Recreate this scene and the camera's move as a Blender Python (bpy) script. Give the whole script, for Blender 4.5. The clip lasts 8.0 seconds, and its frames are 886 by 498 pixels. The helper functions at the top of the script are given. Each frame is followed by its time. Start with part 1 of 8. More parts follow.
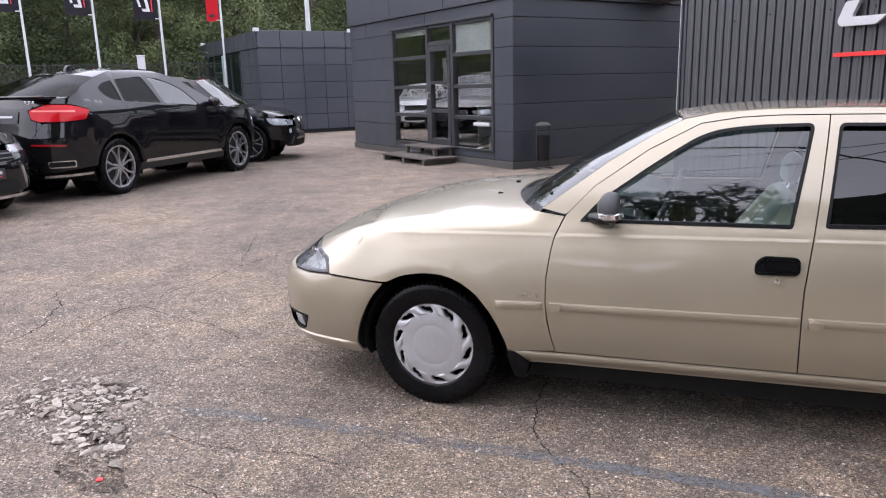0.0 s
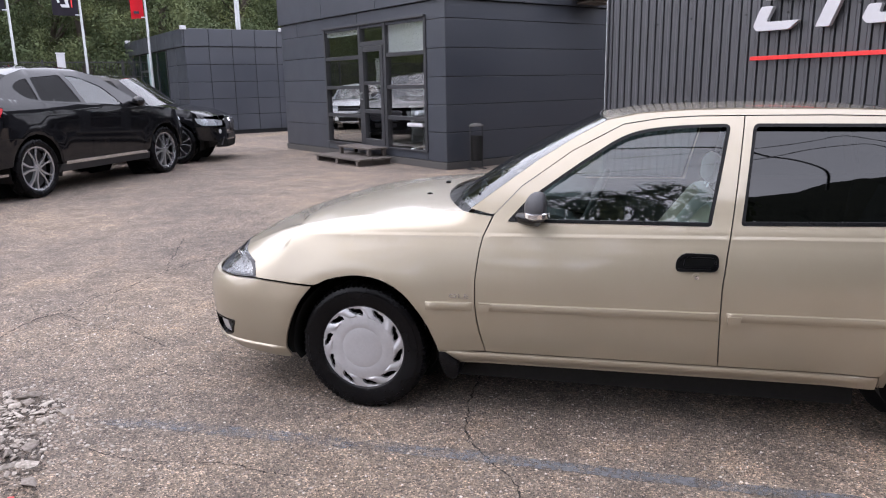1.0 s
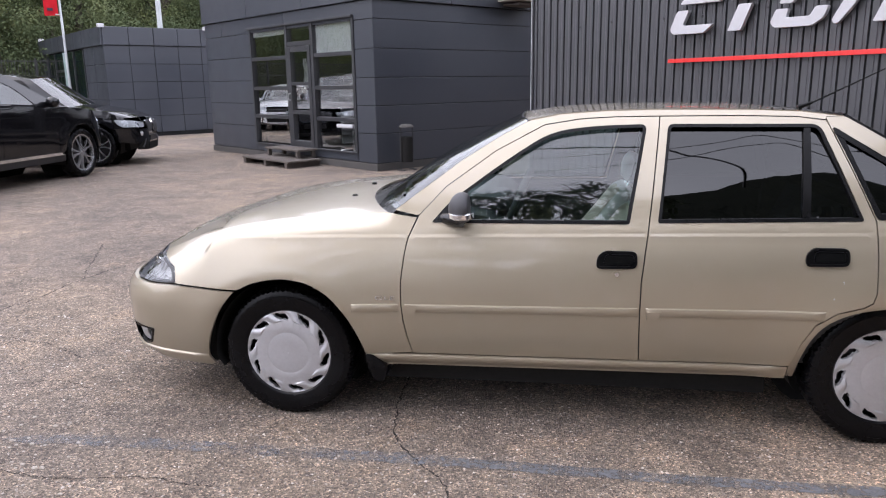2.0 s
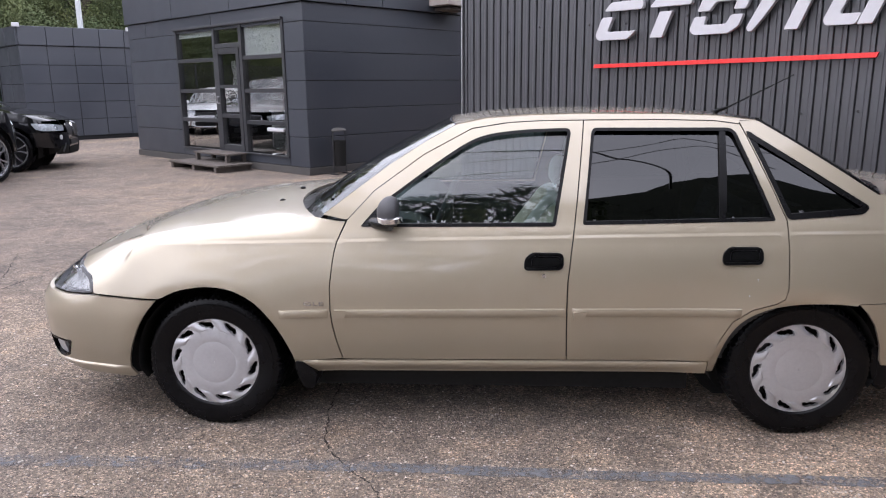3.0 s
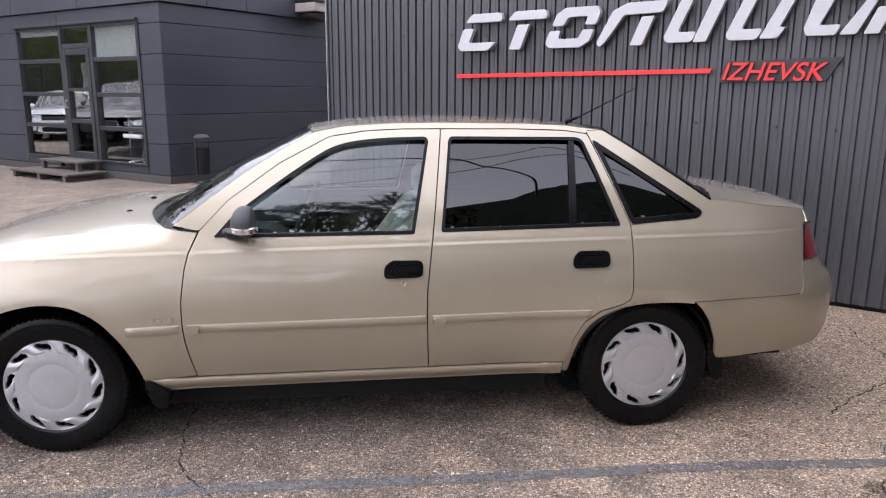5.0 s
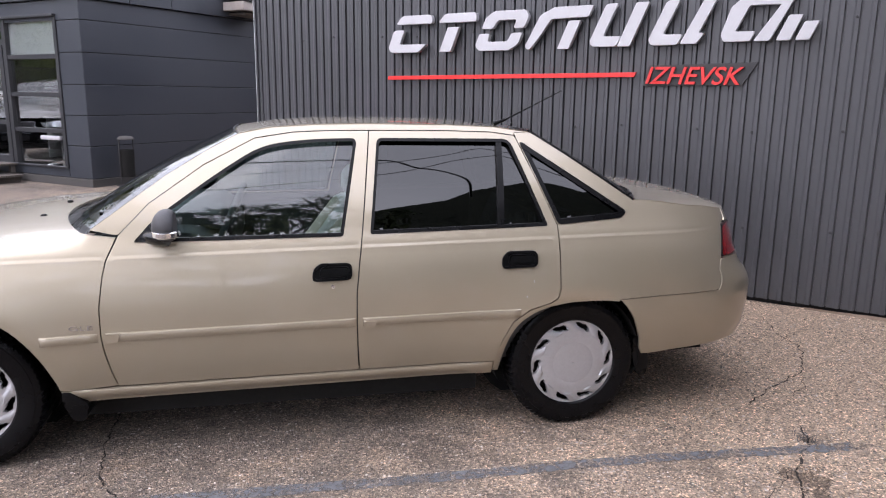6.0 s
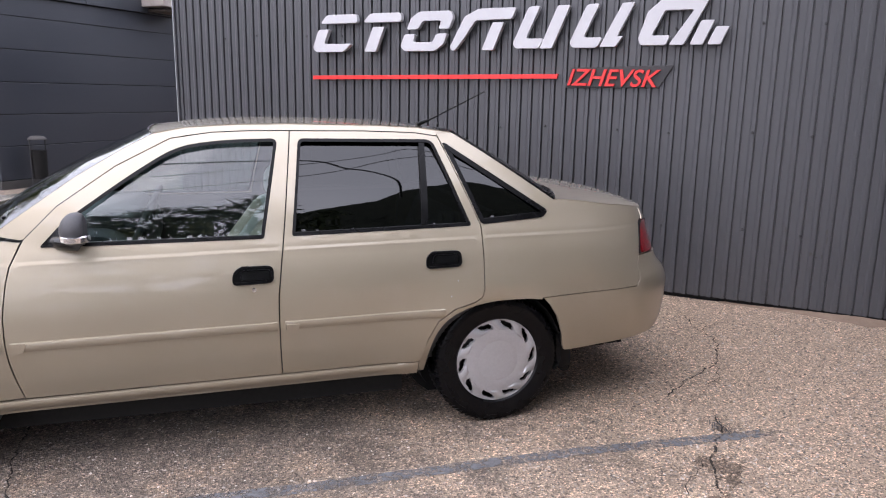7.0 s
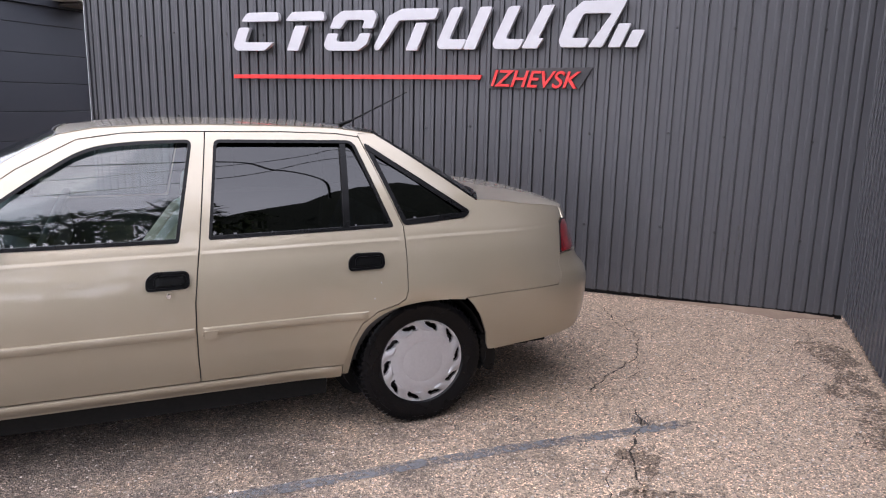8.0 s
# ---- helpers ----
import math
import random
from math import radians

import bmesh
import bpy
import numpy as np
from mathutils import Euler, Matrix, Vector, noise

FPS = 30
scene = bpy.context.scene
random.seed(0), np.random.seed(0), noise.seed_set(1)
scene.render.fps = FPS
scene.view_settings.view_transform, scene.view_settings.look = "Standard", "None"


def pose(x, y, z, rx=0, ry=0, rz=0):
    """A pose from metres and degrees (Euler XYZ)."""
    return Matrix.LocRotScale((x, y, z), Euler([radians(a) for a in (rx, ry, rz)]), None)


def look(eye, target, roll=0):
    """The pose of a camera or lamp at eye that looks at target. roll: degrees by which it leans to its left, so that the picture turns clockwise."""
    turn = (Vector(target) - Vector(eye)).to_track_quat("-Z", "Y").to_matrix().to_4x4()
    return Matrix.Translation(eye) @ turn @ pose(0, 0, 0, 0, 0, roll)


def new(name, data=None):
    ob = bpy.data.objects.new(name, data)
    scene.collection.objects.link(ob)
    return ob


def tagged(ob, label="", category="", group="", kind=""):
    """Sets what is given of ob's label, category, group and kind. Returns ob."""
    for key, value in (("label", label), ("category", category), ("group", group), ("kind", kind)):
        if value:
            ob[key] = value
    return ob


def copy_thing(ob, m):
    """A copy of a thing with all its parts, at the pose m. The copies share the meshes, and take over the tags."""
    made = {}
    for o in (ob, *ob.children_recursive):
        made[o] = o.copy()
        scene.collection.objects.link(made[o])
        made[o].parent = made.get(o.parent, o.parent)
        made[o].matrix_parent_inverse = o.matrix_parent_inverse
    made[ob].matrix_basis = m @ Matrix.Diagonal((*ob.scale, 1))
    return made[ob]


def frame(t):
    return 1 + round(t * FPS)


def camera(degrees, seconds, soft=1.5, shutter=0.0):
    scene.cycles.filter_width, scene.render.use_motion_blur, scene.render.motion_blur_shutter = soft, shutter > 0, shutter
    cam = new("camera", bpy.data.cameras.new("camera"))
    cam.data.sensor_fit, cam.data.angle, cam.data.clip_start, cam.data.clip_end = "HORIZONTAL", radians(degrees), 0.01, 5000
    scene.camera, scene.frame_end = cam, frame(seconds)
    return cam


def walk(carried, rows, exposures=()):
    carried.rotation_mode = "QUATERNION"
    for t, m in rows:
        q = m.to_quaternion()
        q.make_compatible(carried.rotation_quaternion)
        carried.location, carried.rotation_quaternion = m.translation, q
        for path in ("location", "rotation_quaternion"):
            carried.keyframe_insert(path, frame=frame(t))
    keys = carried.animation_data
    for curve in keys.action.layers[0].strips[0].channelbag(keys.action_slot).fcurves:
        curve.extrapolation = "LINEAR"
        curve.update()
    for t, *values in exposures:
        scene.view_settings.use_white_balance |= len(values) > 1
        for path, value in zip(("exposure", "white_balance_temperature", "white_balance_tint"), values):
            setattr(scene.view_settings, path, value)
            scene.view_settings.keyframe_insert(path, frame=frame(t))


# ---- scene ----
cam = camera(63.02, 8.0, soft=1.1)
PATH = [
    (0, pose(1.1067, -3.0020, 1.4869, 77.118, 1.372, 18.835)),
    (0.5, pose(1.1235, -2.9869, 1.4847, 77.119, 1.250, 16.405)),
    (1, pose(1.1374, -2.9758, 1.4846, 77.066, 1.056, 13.826)),
    (1.5, pose(1.1565, -2.9671, 1.4841, 77.020, 0.962, 11.166)),
    (3, pose(1.2053, -2.9531, 1.4833, 77.266, 0.599, 3.446)),
    (3.5, pose(1.2219, -2.9497, 1.4829, 77.449, 0.336, 1.019)),
    (4, pose(1.2365, -2.9494, 1.4845, 77.606, 0.078, -1.469)),
    (4.5, pose(1.2557, -2.9436, 1.4847, 77.738, -0.140, -3.928)),
    (6, pose(1.3047, -2.9464, 1.4832, 78.032, -0.663, -11.438)),
    (6.5, pose(1.3204, -2.9486, 1.4836, 78.077, -0.861, -14.099)),
    (7, pose(1.3405, -2.9525, 1.4852, 78.123, -1.009, -16.841)),
    (7.5, pose(1.3606, -2.9544, 1.4879, 78.176, -1.118, -19.551)),
    (8, pose(1.3812, -2.9557, 1.4905, 78.213, -1.278, -22.302)),
]
walk(cam, PATH, exposures=[(0.0, 0.95, 6220, 19.0), (3.5, 0.98, 6220, 19.5), (8.0, 1.15, 6220, 20.5)])

# ---- light: bright overcast sky ----
world = bpy.data.worlds.new("overcast_sky")
scene.world = world
world.use_nodes = True
wn, wl = world.node_tree.nodes, world.node_tree.links
sky = wn.new("ShaderNodeTexSky")
sky.sky_type = "NISHITA"
sky.sun_disc = False
sky.sun_elevation = radians(54)
sky.sun_rotation = radians(248)
sky.air_density, sky.dust_density, sky.ozone_density = 1.6, 6.0, 1.0
# cloud cover: the blue of the clear sky is mostly hidden by grey cloud of uneven thickness
coord = wn.new("ShaderNodeTexCoord")
clouds = wn.new("ShaderNodeTexNoise")
clouds.inputs["Scale"].default_value = 2.2
clouds.inputs["Detail"].default_value = 5.0
wl.new(coord.outputs["Generated"], clouds.inputs["Vector"])
ramp = wn.new("ShaderNodeValToRGB")
ramp.color_ramp.elements[0].position, ramp.color_ramp.elements[0].color = 0.25, (10.5, 11.0, 11.9, 1)
ramp.color_ramp.elements[1].position, ramp.color_ramp.elements[1].color = 0.8, (16.5, 17.0, 17.9, 1)
wl.new(clouds.outputs["Fac"], ramp.inputs["Fac"])
cover = wn.new("ShaderNodeMix")
cover.data_type = "RGBA"
cover.inputs["Factor"].default_value = 0.85
wl.new(sky.outputs["Color"], cover.inputs["A"])
wl.new(ramp.outputs["Color"], cover.inputs["B"])
back = wn["Background"]
back.inputs["Strength"].default_value = 0.120
wl.new(cover.outputs["Result"], back.inputs["Color"])
sun = new("sun", bpy.data.lights.new("sun", "SUN"))
sun.data.energy, sun.data.angle, sun.data.color = 0.50, radians(64), (1.0, 0.97, 0.94)
sun.matrix_world = look((-8, -3.2, 12.0), (0, 0, 0))

# ---- materials ----
def node_mat(name, rough=0.5, metal=0.0, coat=0.0, spec=0.5):
    m = bpy.data.materials.new(name)
    m.use_nodes = True
    b = m.node_tree.nodes["Principled BSDF"]
    b.inputs["Roughness"].default_value = rough
    b.inputs["Metallic"].default_value = metal
    b.inputs["Coat Weight"].default_value = coat
    b.inputs["Coat Roughness"].default_value = 0.04
    b.inputs["Specular IOR Level"].default_value = spec
    return m, m.node_tree.nodes, m.node_tree.links, b


def noise_tex(n, l, vec, scale, detail=4.0, rough=0.55):
    t = n.new("ShaderNodeTexNoise")
    t.inputs["Scale"].default_value = scale
    t.inputs["Detail"].default_value = detail
    t.inputs["Roughness"].default_value = rough
    l.new(vec, t.inputs["Vector"])
    return t.outputs["Fac"]


def ramp_of(n, l, fac, stops):
    r = n.new("ShaderNodeValToRGB")
    e = r.color_ramp.elements
    while len(e) < len(stops):
        e.new(0.5)
    for k, (p, c) in zip(e, stops):
        k.position, k.color = p, (*c, 1) if len(c) == 3 else c
    l.new(fac, r.inputs["Fac"])
    return r.outputs["Color"]


def mix_col(n, l, fac, a, b, how="MIX"):
    m = n.new("ShaderNodeMix")
    m.data_type, m.blend_type = "RGBA", how
    for key, val in (("Factor", fac), ("A", a), ("B", b)):
        if isinstance(val, (int, float)):
            m.inputs[key].default_value = val
        elif isinstance(val, tuple):
            m.inputs[key].default_value = (*val, 1)
        else:
            l.new(val, m.inputs[key])
    return m.outputs["Result"]


def bump_to(n, l, b, height, strength=0.3, dist=0.01):
    k = n.new("ShaderNodeBump")
    k.inputs["Strength"].default_value = strength
    k.inputs["Distance"].default_value = dist
    l.new(height, k.inputs["Height"])
    l.new(k.outputs["Normal"], b.inputs["Normal"])


def surface(name, dark, light, rough=0.5, metal=0.0, coat=0.0, spec=0.5, big=1.5, fine=60.0, bump=0.15, dist=0.002, rough_var=0.12):
    """A surface whose colour and gloss wander at two scales, with fine relief."""
    m, n, l, b = node_mat(name, rough, metal, coat, spec)
    vec = n.new("ShaderNodeTexCoord").outputs["Object"]
    f1, f2 = noise_tex(n, l, vec, big, 5), noise_tex(n, l, vec, fine, 3)
    c = mix_col(n, l, 0.35, f1, f2)
    l.new(ramp_of(n, l, c, [(0.3, dark), (0.7, light)]), b.inputs["Base Color"])
    if rough_var:
        mr = n.new("ShaderNodeMapRange")
        mr.inputs["From Min"].default_value, mr.inputs["From Max"].default_value = 0.3, 0.7
        mr.inputs["To Min"].default_value, mr.inputs["To Max"].default_value = max(0.02, rough - rough_var), min(1, rough + rough_var)
        l.new(f1, mr.inputs["Value"])
        l.new(mr.outputs["Result"], b.inputs["Roughness"])
    if bump:
        bump_to(n, l, b, f2, bump, dist)
    return m


def asphalt_mat(name="worn_asphalt", tone_down=1.0):
    m, n, l, b = node_mat(name, 0.85)
    vec = n.new("ShaderNodeTexCoord").outputs["Object"]
    patch, mid = noise_tex(n, l, vec, 0.45, 5, 0.6), noise_tex(n, l, vec, 2.6, 6, 0.65)
    base = ramp_of(n, l, patch, [(0.34, (0.175, 0.147, 0.124)), (0.50, (0.235, 0.195, 0.160)), (0.66, (0.298, 0.240, 0.184))])
    stain = ramp_of(n, l, mid, [(0.36, (0.76, 0.75, 0.75)), (0.52, (1.0, 1.0, 1.0)), (0.68, (1.15, 1.09, 1.01))])
    base = mix_col(n, l, 1.0, base, stain, "MULTIPLY")
    small = ramp_of(n, l, noise_tex(n, l, vec, 9.0, 5, 0.7), [(0.38, (0.74, 0.73, 0.73)), (0.55, (1.0, 1.0, 1.0)), (0.70, (1.14, 1.11, 1.07))])
    base = mix_col(n, l, 1.0, base, small, "MULTIPLY")
    # pale sandy dust has gathered towards the closed corner of the yard
    place = n.new("ShaderNodeSeparateXYZ")
    l.new(vec, place.inputs["Vector"])
    drift = n.new("ShaderNodeMath")
    drift.operation = "MULTIPLY_ADD"
    drift.inputs[1].default_value = 0.16
    l.new(place.outputs["X"], drift.inputs[0])
    l.new(mid, drift.inputs[2])
    dust = ramp_of(n, l, drift.outputs["Value"], [(0.75, (0, 0, 0)), (1.25, (0.78, 0.78, 0.78))])
    base = mix_col(n, l, dust, base, (0.485, 0.374, 0.280))
    if tone_down < 1.0:
        base = mix_col(n, l, 1.0, base, (tone_down, tone_down * 0.98, tone_down * 0.97), "MULTIPLY")
    # binder with fine grit: close tones, and a few open pits
    stones = n.new("ShaderNodeTexVoronoi")
    stones.inputs["Scale"].default_value = 150.0
    l.new(vec, stones.inputs["Vector"])
    tone = n.new("ShaderNodeSeparateColor")
    l.new(stones.outputs["Color"], tone.inputs["Color"])
    pick = ramp_of(n, l, tone.outputs["Red"], [(0.0, (0.30, 0.29, 0.29)), (0.20, (0.70, 0.69, 0.68)), (0.60, (1.0, 0.99, 0.98)), (0.86, (1.40, 1.35, 1.30)), (0.96, (2.5, 2.35, 2.2))])
    base = mix_col(n, l, 1.0, base, pick, "MULTIPLY")
    grit = ramp_of(n, l, noise_tex(n, l, vec, 420.0, 2, 0.6), [(0.32, (0.62, 0.61, 0.61)), (0.52, (1.0, 1.0, 1.0)), (0.70, (1.28, 1.26, 1.23))])
    base = mix_col(n, l, 0.9, base, mix_col(n, l, 1.0, base, grit, "MULTIPLY"))
    coarse = ramp_of(n, l, noise_tex(n, l, vec, 38.0, 4, 0.75), [(0.34, (0.40, 0.39, 0.39)), (0.45, (0.92, 0.92, 0.92)), (0.56, (1.02, 1.02, 1.02)), (0.70, (1.42, 1.38, 1.33))])
    base = mix_col(n, l, 1.0, base, coarse, "MULTIPLY")
    # pale chips bedded in it, here dense, there few
    chips = n.new("ShaderNodeTexVoronoi")
    chips.inputs["Scale"].default_value = 48.0
    l.new(vec, chips.inputs["Vector"])
    chip_tone = n.new("ShaderNodeSeparateColor")
    l.new(chips.outputs["Color"], chip_tone.inputs["Color"])
    rare = ramp_of(n, l, chip_tone.outputs["Green"], [(0.80, (0, 0, 0)), (0.84, (1, 1, 1))])
    near = ramp_of(n, l, chips.outputs["Distance"], [(0.20, (1, 1, 1)), (0.32, (0, 0, 0))])
    mask = mix_col(n, l, 1.0, rare, near, "MULTIPLY")
    mask = mix_col(n, l, 1.0, mask, ramp_of(n, l, mid, [(0.42, (0.15, 0.15, 0.15)), (0.6, (0.85, 0.85, 0.85))]), "MULTIPLY")
    base = mix_col(n, l, mask, base, (0.50, 0.44, 0.39))
    l.new(base, b.inputs["Base Color"])
    height = mix_col(n, l, 0.5, stones.outputs["Distance"], noise_tex(n, l, vec, 14, 5))
    bump_to(n, l, b, height, 1.0, 0.022)
    return m


ASPHALT = asphalt_mat()
BROKEN = asphalt_mat("broken_asphalt", 0.44)
CLAD = surface("graphite_composite_panel", (0.0310, 0.0350, 0.0445), (0.0375, 0.0423, 0.0530), 0.42, 0.0, 0.0, 0.60, 0.8, 30, 0.03)
RIB = surface("grey_coated_sheet", (0.046, 0.0475, 0.0530), (0.054, 0.0555, 0.062), 0.40, 0.0, 0.0, 0.6, 0.9, 40, 0.0, rough_var=0.04)
GAP = surface("dark_joint", (0.006, 0.006, 0.007), (0.010, 0.010, 0.011), 0.8, 0, 0, 0.3)
PLINTH = surface("dark_plinth", (0.045, 0.043, 0.042), (0.075, 0.070, 0.066), 0.8, 0, 0, 0.4, 2.5, 50, 0.3)
ALU = surface("grey_window_profile", (0.026, 0.027, 0.030), (0.036, 0.037, 0.041), 0.4)
WHITE = surface("white_acrylic", (0.46, 0.46, 0.48), (0.52, 0.52, 0.54), 0.45, 0, 0, 0.5, 2, 30, 0.02)
RED = surface("red_acrylic", (0.62, 0.018, 0.016), (0.72, 0.028, 0.024), 0.4, 0, 0, 0.5, 2, 30, 0.02)
BLIND = surface("white_roller_blind", (0.78, 0.80, 0.79), (0.86, 0.87, 0.86), 0.8)
GALV = surface("galvanised_steel", (0.42, 0.43, 0.45), (0.56, 0.57, 0.58), 0.45, 0.6)
PALE_WOOD = surface("bleached_wood", (0.24, 0.21, 0.19), (0.42, 0.38, 0.35), 0.8, 0, 0, 0.3, 5, 60, 0.4)
OLD_WOOD = surface("weathered_wood", (0.055, 0.047, 0.042), (0.125, 0.108, 0.095), 0.8, 0, 0, 0.3, 6, 70, 0.4)
DARK_METAL = surface("black_painted_metal", (0.018, 0.018, 0.020), (0.030, 0.030, 0.032), 0.5)
TAPE = surface("worn_paint_strip", (0.098, 0.101, 0.109), (0.155, 0.156, 0.162), 0.75, 0, 0, 0.4, 9, 120, 0.5, 0.004)


def wear_off(m, scale, lo, hi):
    """Lets what lies below show where a thin coat has worn away."""
    n, l = m.node_tree.nodes, m.node_tree.links
    vec = n.new("ShaderNodeTexCoord").outputs["Object"]
    worn = mix_col(n, l, 0.5, noise_tex(n, l, vec, scale, 5, 0.7), noise_tex(n, l, vec, scale * 7, 3, 0.6))
    for k in n:
        if k.bl_idname == "ShaderNodeBsdfPrincipled":
            l.new(ramp_of(n, l, worn, [(lo, (0, 0, 0)), (hi, (1, 1, 1))]), k.inputs["Alpha"])


TAPE_FAINT = surface("faint_paint_strip", (0.110, 0.115, 0.126), (0.170, 0.173, 0.182), 0.75, 0, 0, 0.4, 9, 120, 0.5, 0.004)
wear_off(TAPE, 5.0, 0.35, 0.60)
wear_off(TAPE_FAINT, 5.0, 0.42, 0.66)
wear_off(BROKEN, 6.0, 0.47, 0.56)
CRACK = surface("open_crack", (0.020, 0.018, 0.017), (0.045, 0.040, 0.036), 0.95, 0, 0, 0.2)
wear_off(CRACK, 14.0, 0.42, 0.50)


def pane_mat(name, tint, gloss=(0.06, 0.9)):
    """Thin sheet of glass: clear or tinted straight through, with the gloss of its face."""
    m = bpy.data.materials.new(name)
    m.use_nodes = True
    n, l = m.node_tree.nodes, m.node_tree.links
    n.clear()
    out = n.new("ShaderNodeOutputMaterial")
    clear, shine, mix = n.new("ShaderNodeBsdfTransparent"), n.new("ShaderNodeBsdfGlossy"), n.new("ShaderNodeMixShader")
    clear.inputs["Color"].default_value = (*tint, 1)
    shine.inputs["Roughness"].default_value = 0.01
    lw, fr = n.new("ShaderNodeLayerWeight"), n.new("ShaderNodeMath")
    lw.inputs["Blend"].default_value = 0.5
    fr.operation = "POWER"
    fr.inputs[1].default_value = 5.0
    l.new(lw.outputs["Facing"], fr.inputs[0])
    mr = n.new("ShaderNodeMapRange")
    mr.inputs["To Min"].default_value, mr.inputs["To Max"].default_value = gloss[0] + 0.04 * (1 - gloss[0]), gloss[1]
    l.new(fr.outputs["Value"], mr.inputs["Value"])
    l.new(mr.outputs["Result"], mix.inputs["Fac"])
    l.new(clear.outputs["BSDF"], mix.inputs[1])
    l.new(shine.outputs["BSDF"], mix.inputs[2])
    l.new(mix.outputs["Shader"], out.inputs["Surface"])
    return m


PANE = pane_mat("window_pane", (0.95, 0.97, 0.97), (0.34, 0.80))
FAR_PANE = pane_mat("teal_window_pane", (0.60, 0.78, 0.80), (0.10, 0.70))
TEAL = surface("pale_teal_frame", (0.24, 0.32, 0.33), (0.30, 0.39, 0.40), 0.5)
INSIDE = surface("dim_interior", (0.24, 0.23, 0.22), (0.32, 0.31, 0.30), 0.8)

# ---- building helpers ----
def finish(bm, name, material, smooth=None):
    me = bpy.data.meshes.new(name)
    bm.to_mesh(me)
    bm.free()
    for mt in (material if isinstance(material, (list, tuple)) else [material]):
        me.materials.append(mt)
    if smooth is not None:
        for p in me.polygons:
            p.use_smooth = True
        me.set_sharp_from_angle(angle=radians(smooth))
    return me


def part(name, bm, material, parent=None, label="", smooth=None, m=None):
    """Links a bmesh as ONE mesh object, under a thing or part where one is given."""
    ob = new(name, finish(bm, name, material, smooth))
    if parent is not None:
        ob.parent = parent
    if m is not None:
        ob.matrix_basis = m
    return tagged(ob, label)


def thing(name, m, label, category, group="", kind=""):
    ob = new(name)
    ob.empty_display_size = 0.1
    ob.matrix_basis = m
    return tagged(ob, label, category, group, kind)


def box(bm, x0, x1, y0, y1, z0, z1, bevel=0.0):
    vs = [bm.verts.new((x, y, z)) for z in (z0, z1) for y in (y0, y1) for x in (x0, x1)]
    fs = [bm.faces.new([vs[i] for i in f]) for f in ((0, 2, 3, 1), (4, 5, 7, 6), (0, 1, 5, 4), (2, 6, 7, 3), (0, 4, 6, 2), (1, 3, 7, 5))]
    if bevel:
        es = list({e for f in fs for e in f.edges})
        bmesh.ops.bevel(bm, geom=es, offset=bevel, segments=2, profile=0.5, affect="EDGES")
    return bm


def slab(x0, x1, y0, y1, z0, z1, bevel=0.0):
    return box(bmesh.new(), x0, x1, y0, y1, z0, z1, bevel)


def prism(bm, pts, y0, y1, bevel=0.0):
    """A flat outline in x and z, given depth from y0 to y1."""
    a, b = [bm.verts.new((x, y0, z)) for x, z in pts], [bm.verts.new((x, y1, z)) for x, z in pts]
    fs = [bm.faces.new(a), bm.faces.new(b[::-1])]
    n = len(pts)
    for i in range(n):
        fs.append(bm.faces.new((a[i], b[i], b[(i + 1) % n], a[(i + 1) % n])))
    bmesh.ops.recalc_face_normals(bm, faces=fs)
    if bevel:
        bmesh.ops.bevel(bm, geom=list(fs[0].edges) + list(fs[1].edges), offset=bevel, segments=2, profile=0.5, affect="EDGES")
    return bm


def tube(bm, pts, radii, sides=10, cap=True):
    """A round bar along points, with a radius for each."""
    if isinstance(radii, (int, float)):
        radii = [radii] * len(pts)
    pts = [Vector(p) for p in pts]
    rings = []
    ref = Vector((0, 0, 1))
    for i, p in enumerate(pts):
        d = (pts[min(i + 1, len(pts) - 1)] - pts[max(i - 1, 0)]).normalized()
        if abs(d.dot(ref)) > 0.95:
            ref = Vector((1, 0, 0))
        a = d.cross(ref).normalized()
        b = d.cross(a)
        rings.append([bm.verts.new(p + radii[i] * (math.cos(k) * a + math.sin(k) * b)) for k in (2 * math.pi * j / sides for j in range(sides))])
    for r, s in zip(rings, rings[1:]):
        for j in range(sides):
            bm.faces.new((r[j], r[(j + 1) % sides], s[(j + 1) % sides], s[j]))
    if cap:
        bm.faces.new(rings[0][::-1])
        bm.faces.new(rings[-1])
    return bm


def disc_revolve(bm, profile, sides=48):
    """Turns a profile of (radius, depth) round the y axis."""
    rings = []
    for r, y in profile:
        rings.append([bm.verts.new((r * math.cos(k), y, r * math.sin(k))) for k in (2 * math.pi * j / sides for j in range(sides))] if r > 1e-6 else [bm.verts.new((0, y, 0))])
    for r, s in zip(rings, rings[1:]):
        for j in range(sides):
            q = [r[j % len(r)], r[(j + 1) % len(r)], s[(j + 1) % len(s)], s[j % len(s)]]
            q = list(dict.fromkeys(q))
            if len(q) > 2:
                bm.faces.new(q)
    return bm


def ico(bm, centre, r, squash=(1, 1, 1), level=1, jitter=0.0, rng=random):
    made = bmesh.ops.create_icosphere(bm, subdivisions=level, radius=1.0)
    for v in made["verts"]:
        k = 1 + jitter * (rng.random() - 0.5)
        v.co = Vector(centre) + Vector((v.co.x * r * squash[0] * k, v.co.y * r * squash[1] * k, v.co.z * r * squash[2] * k))
    return bm

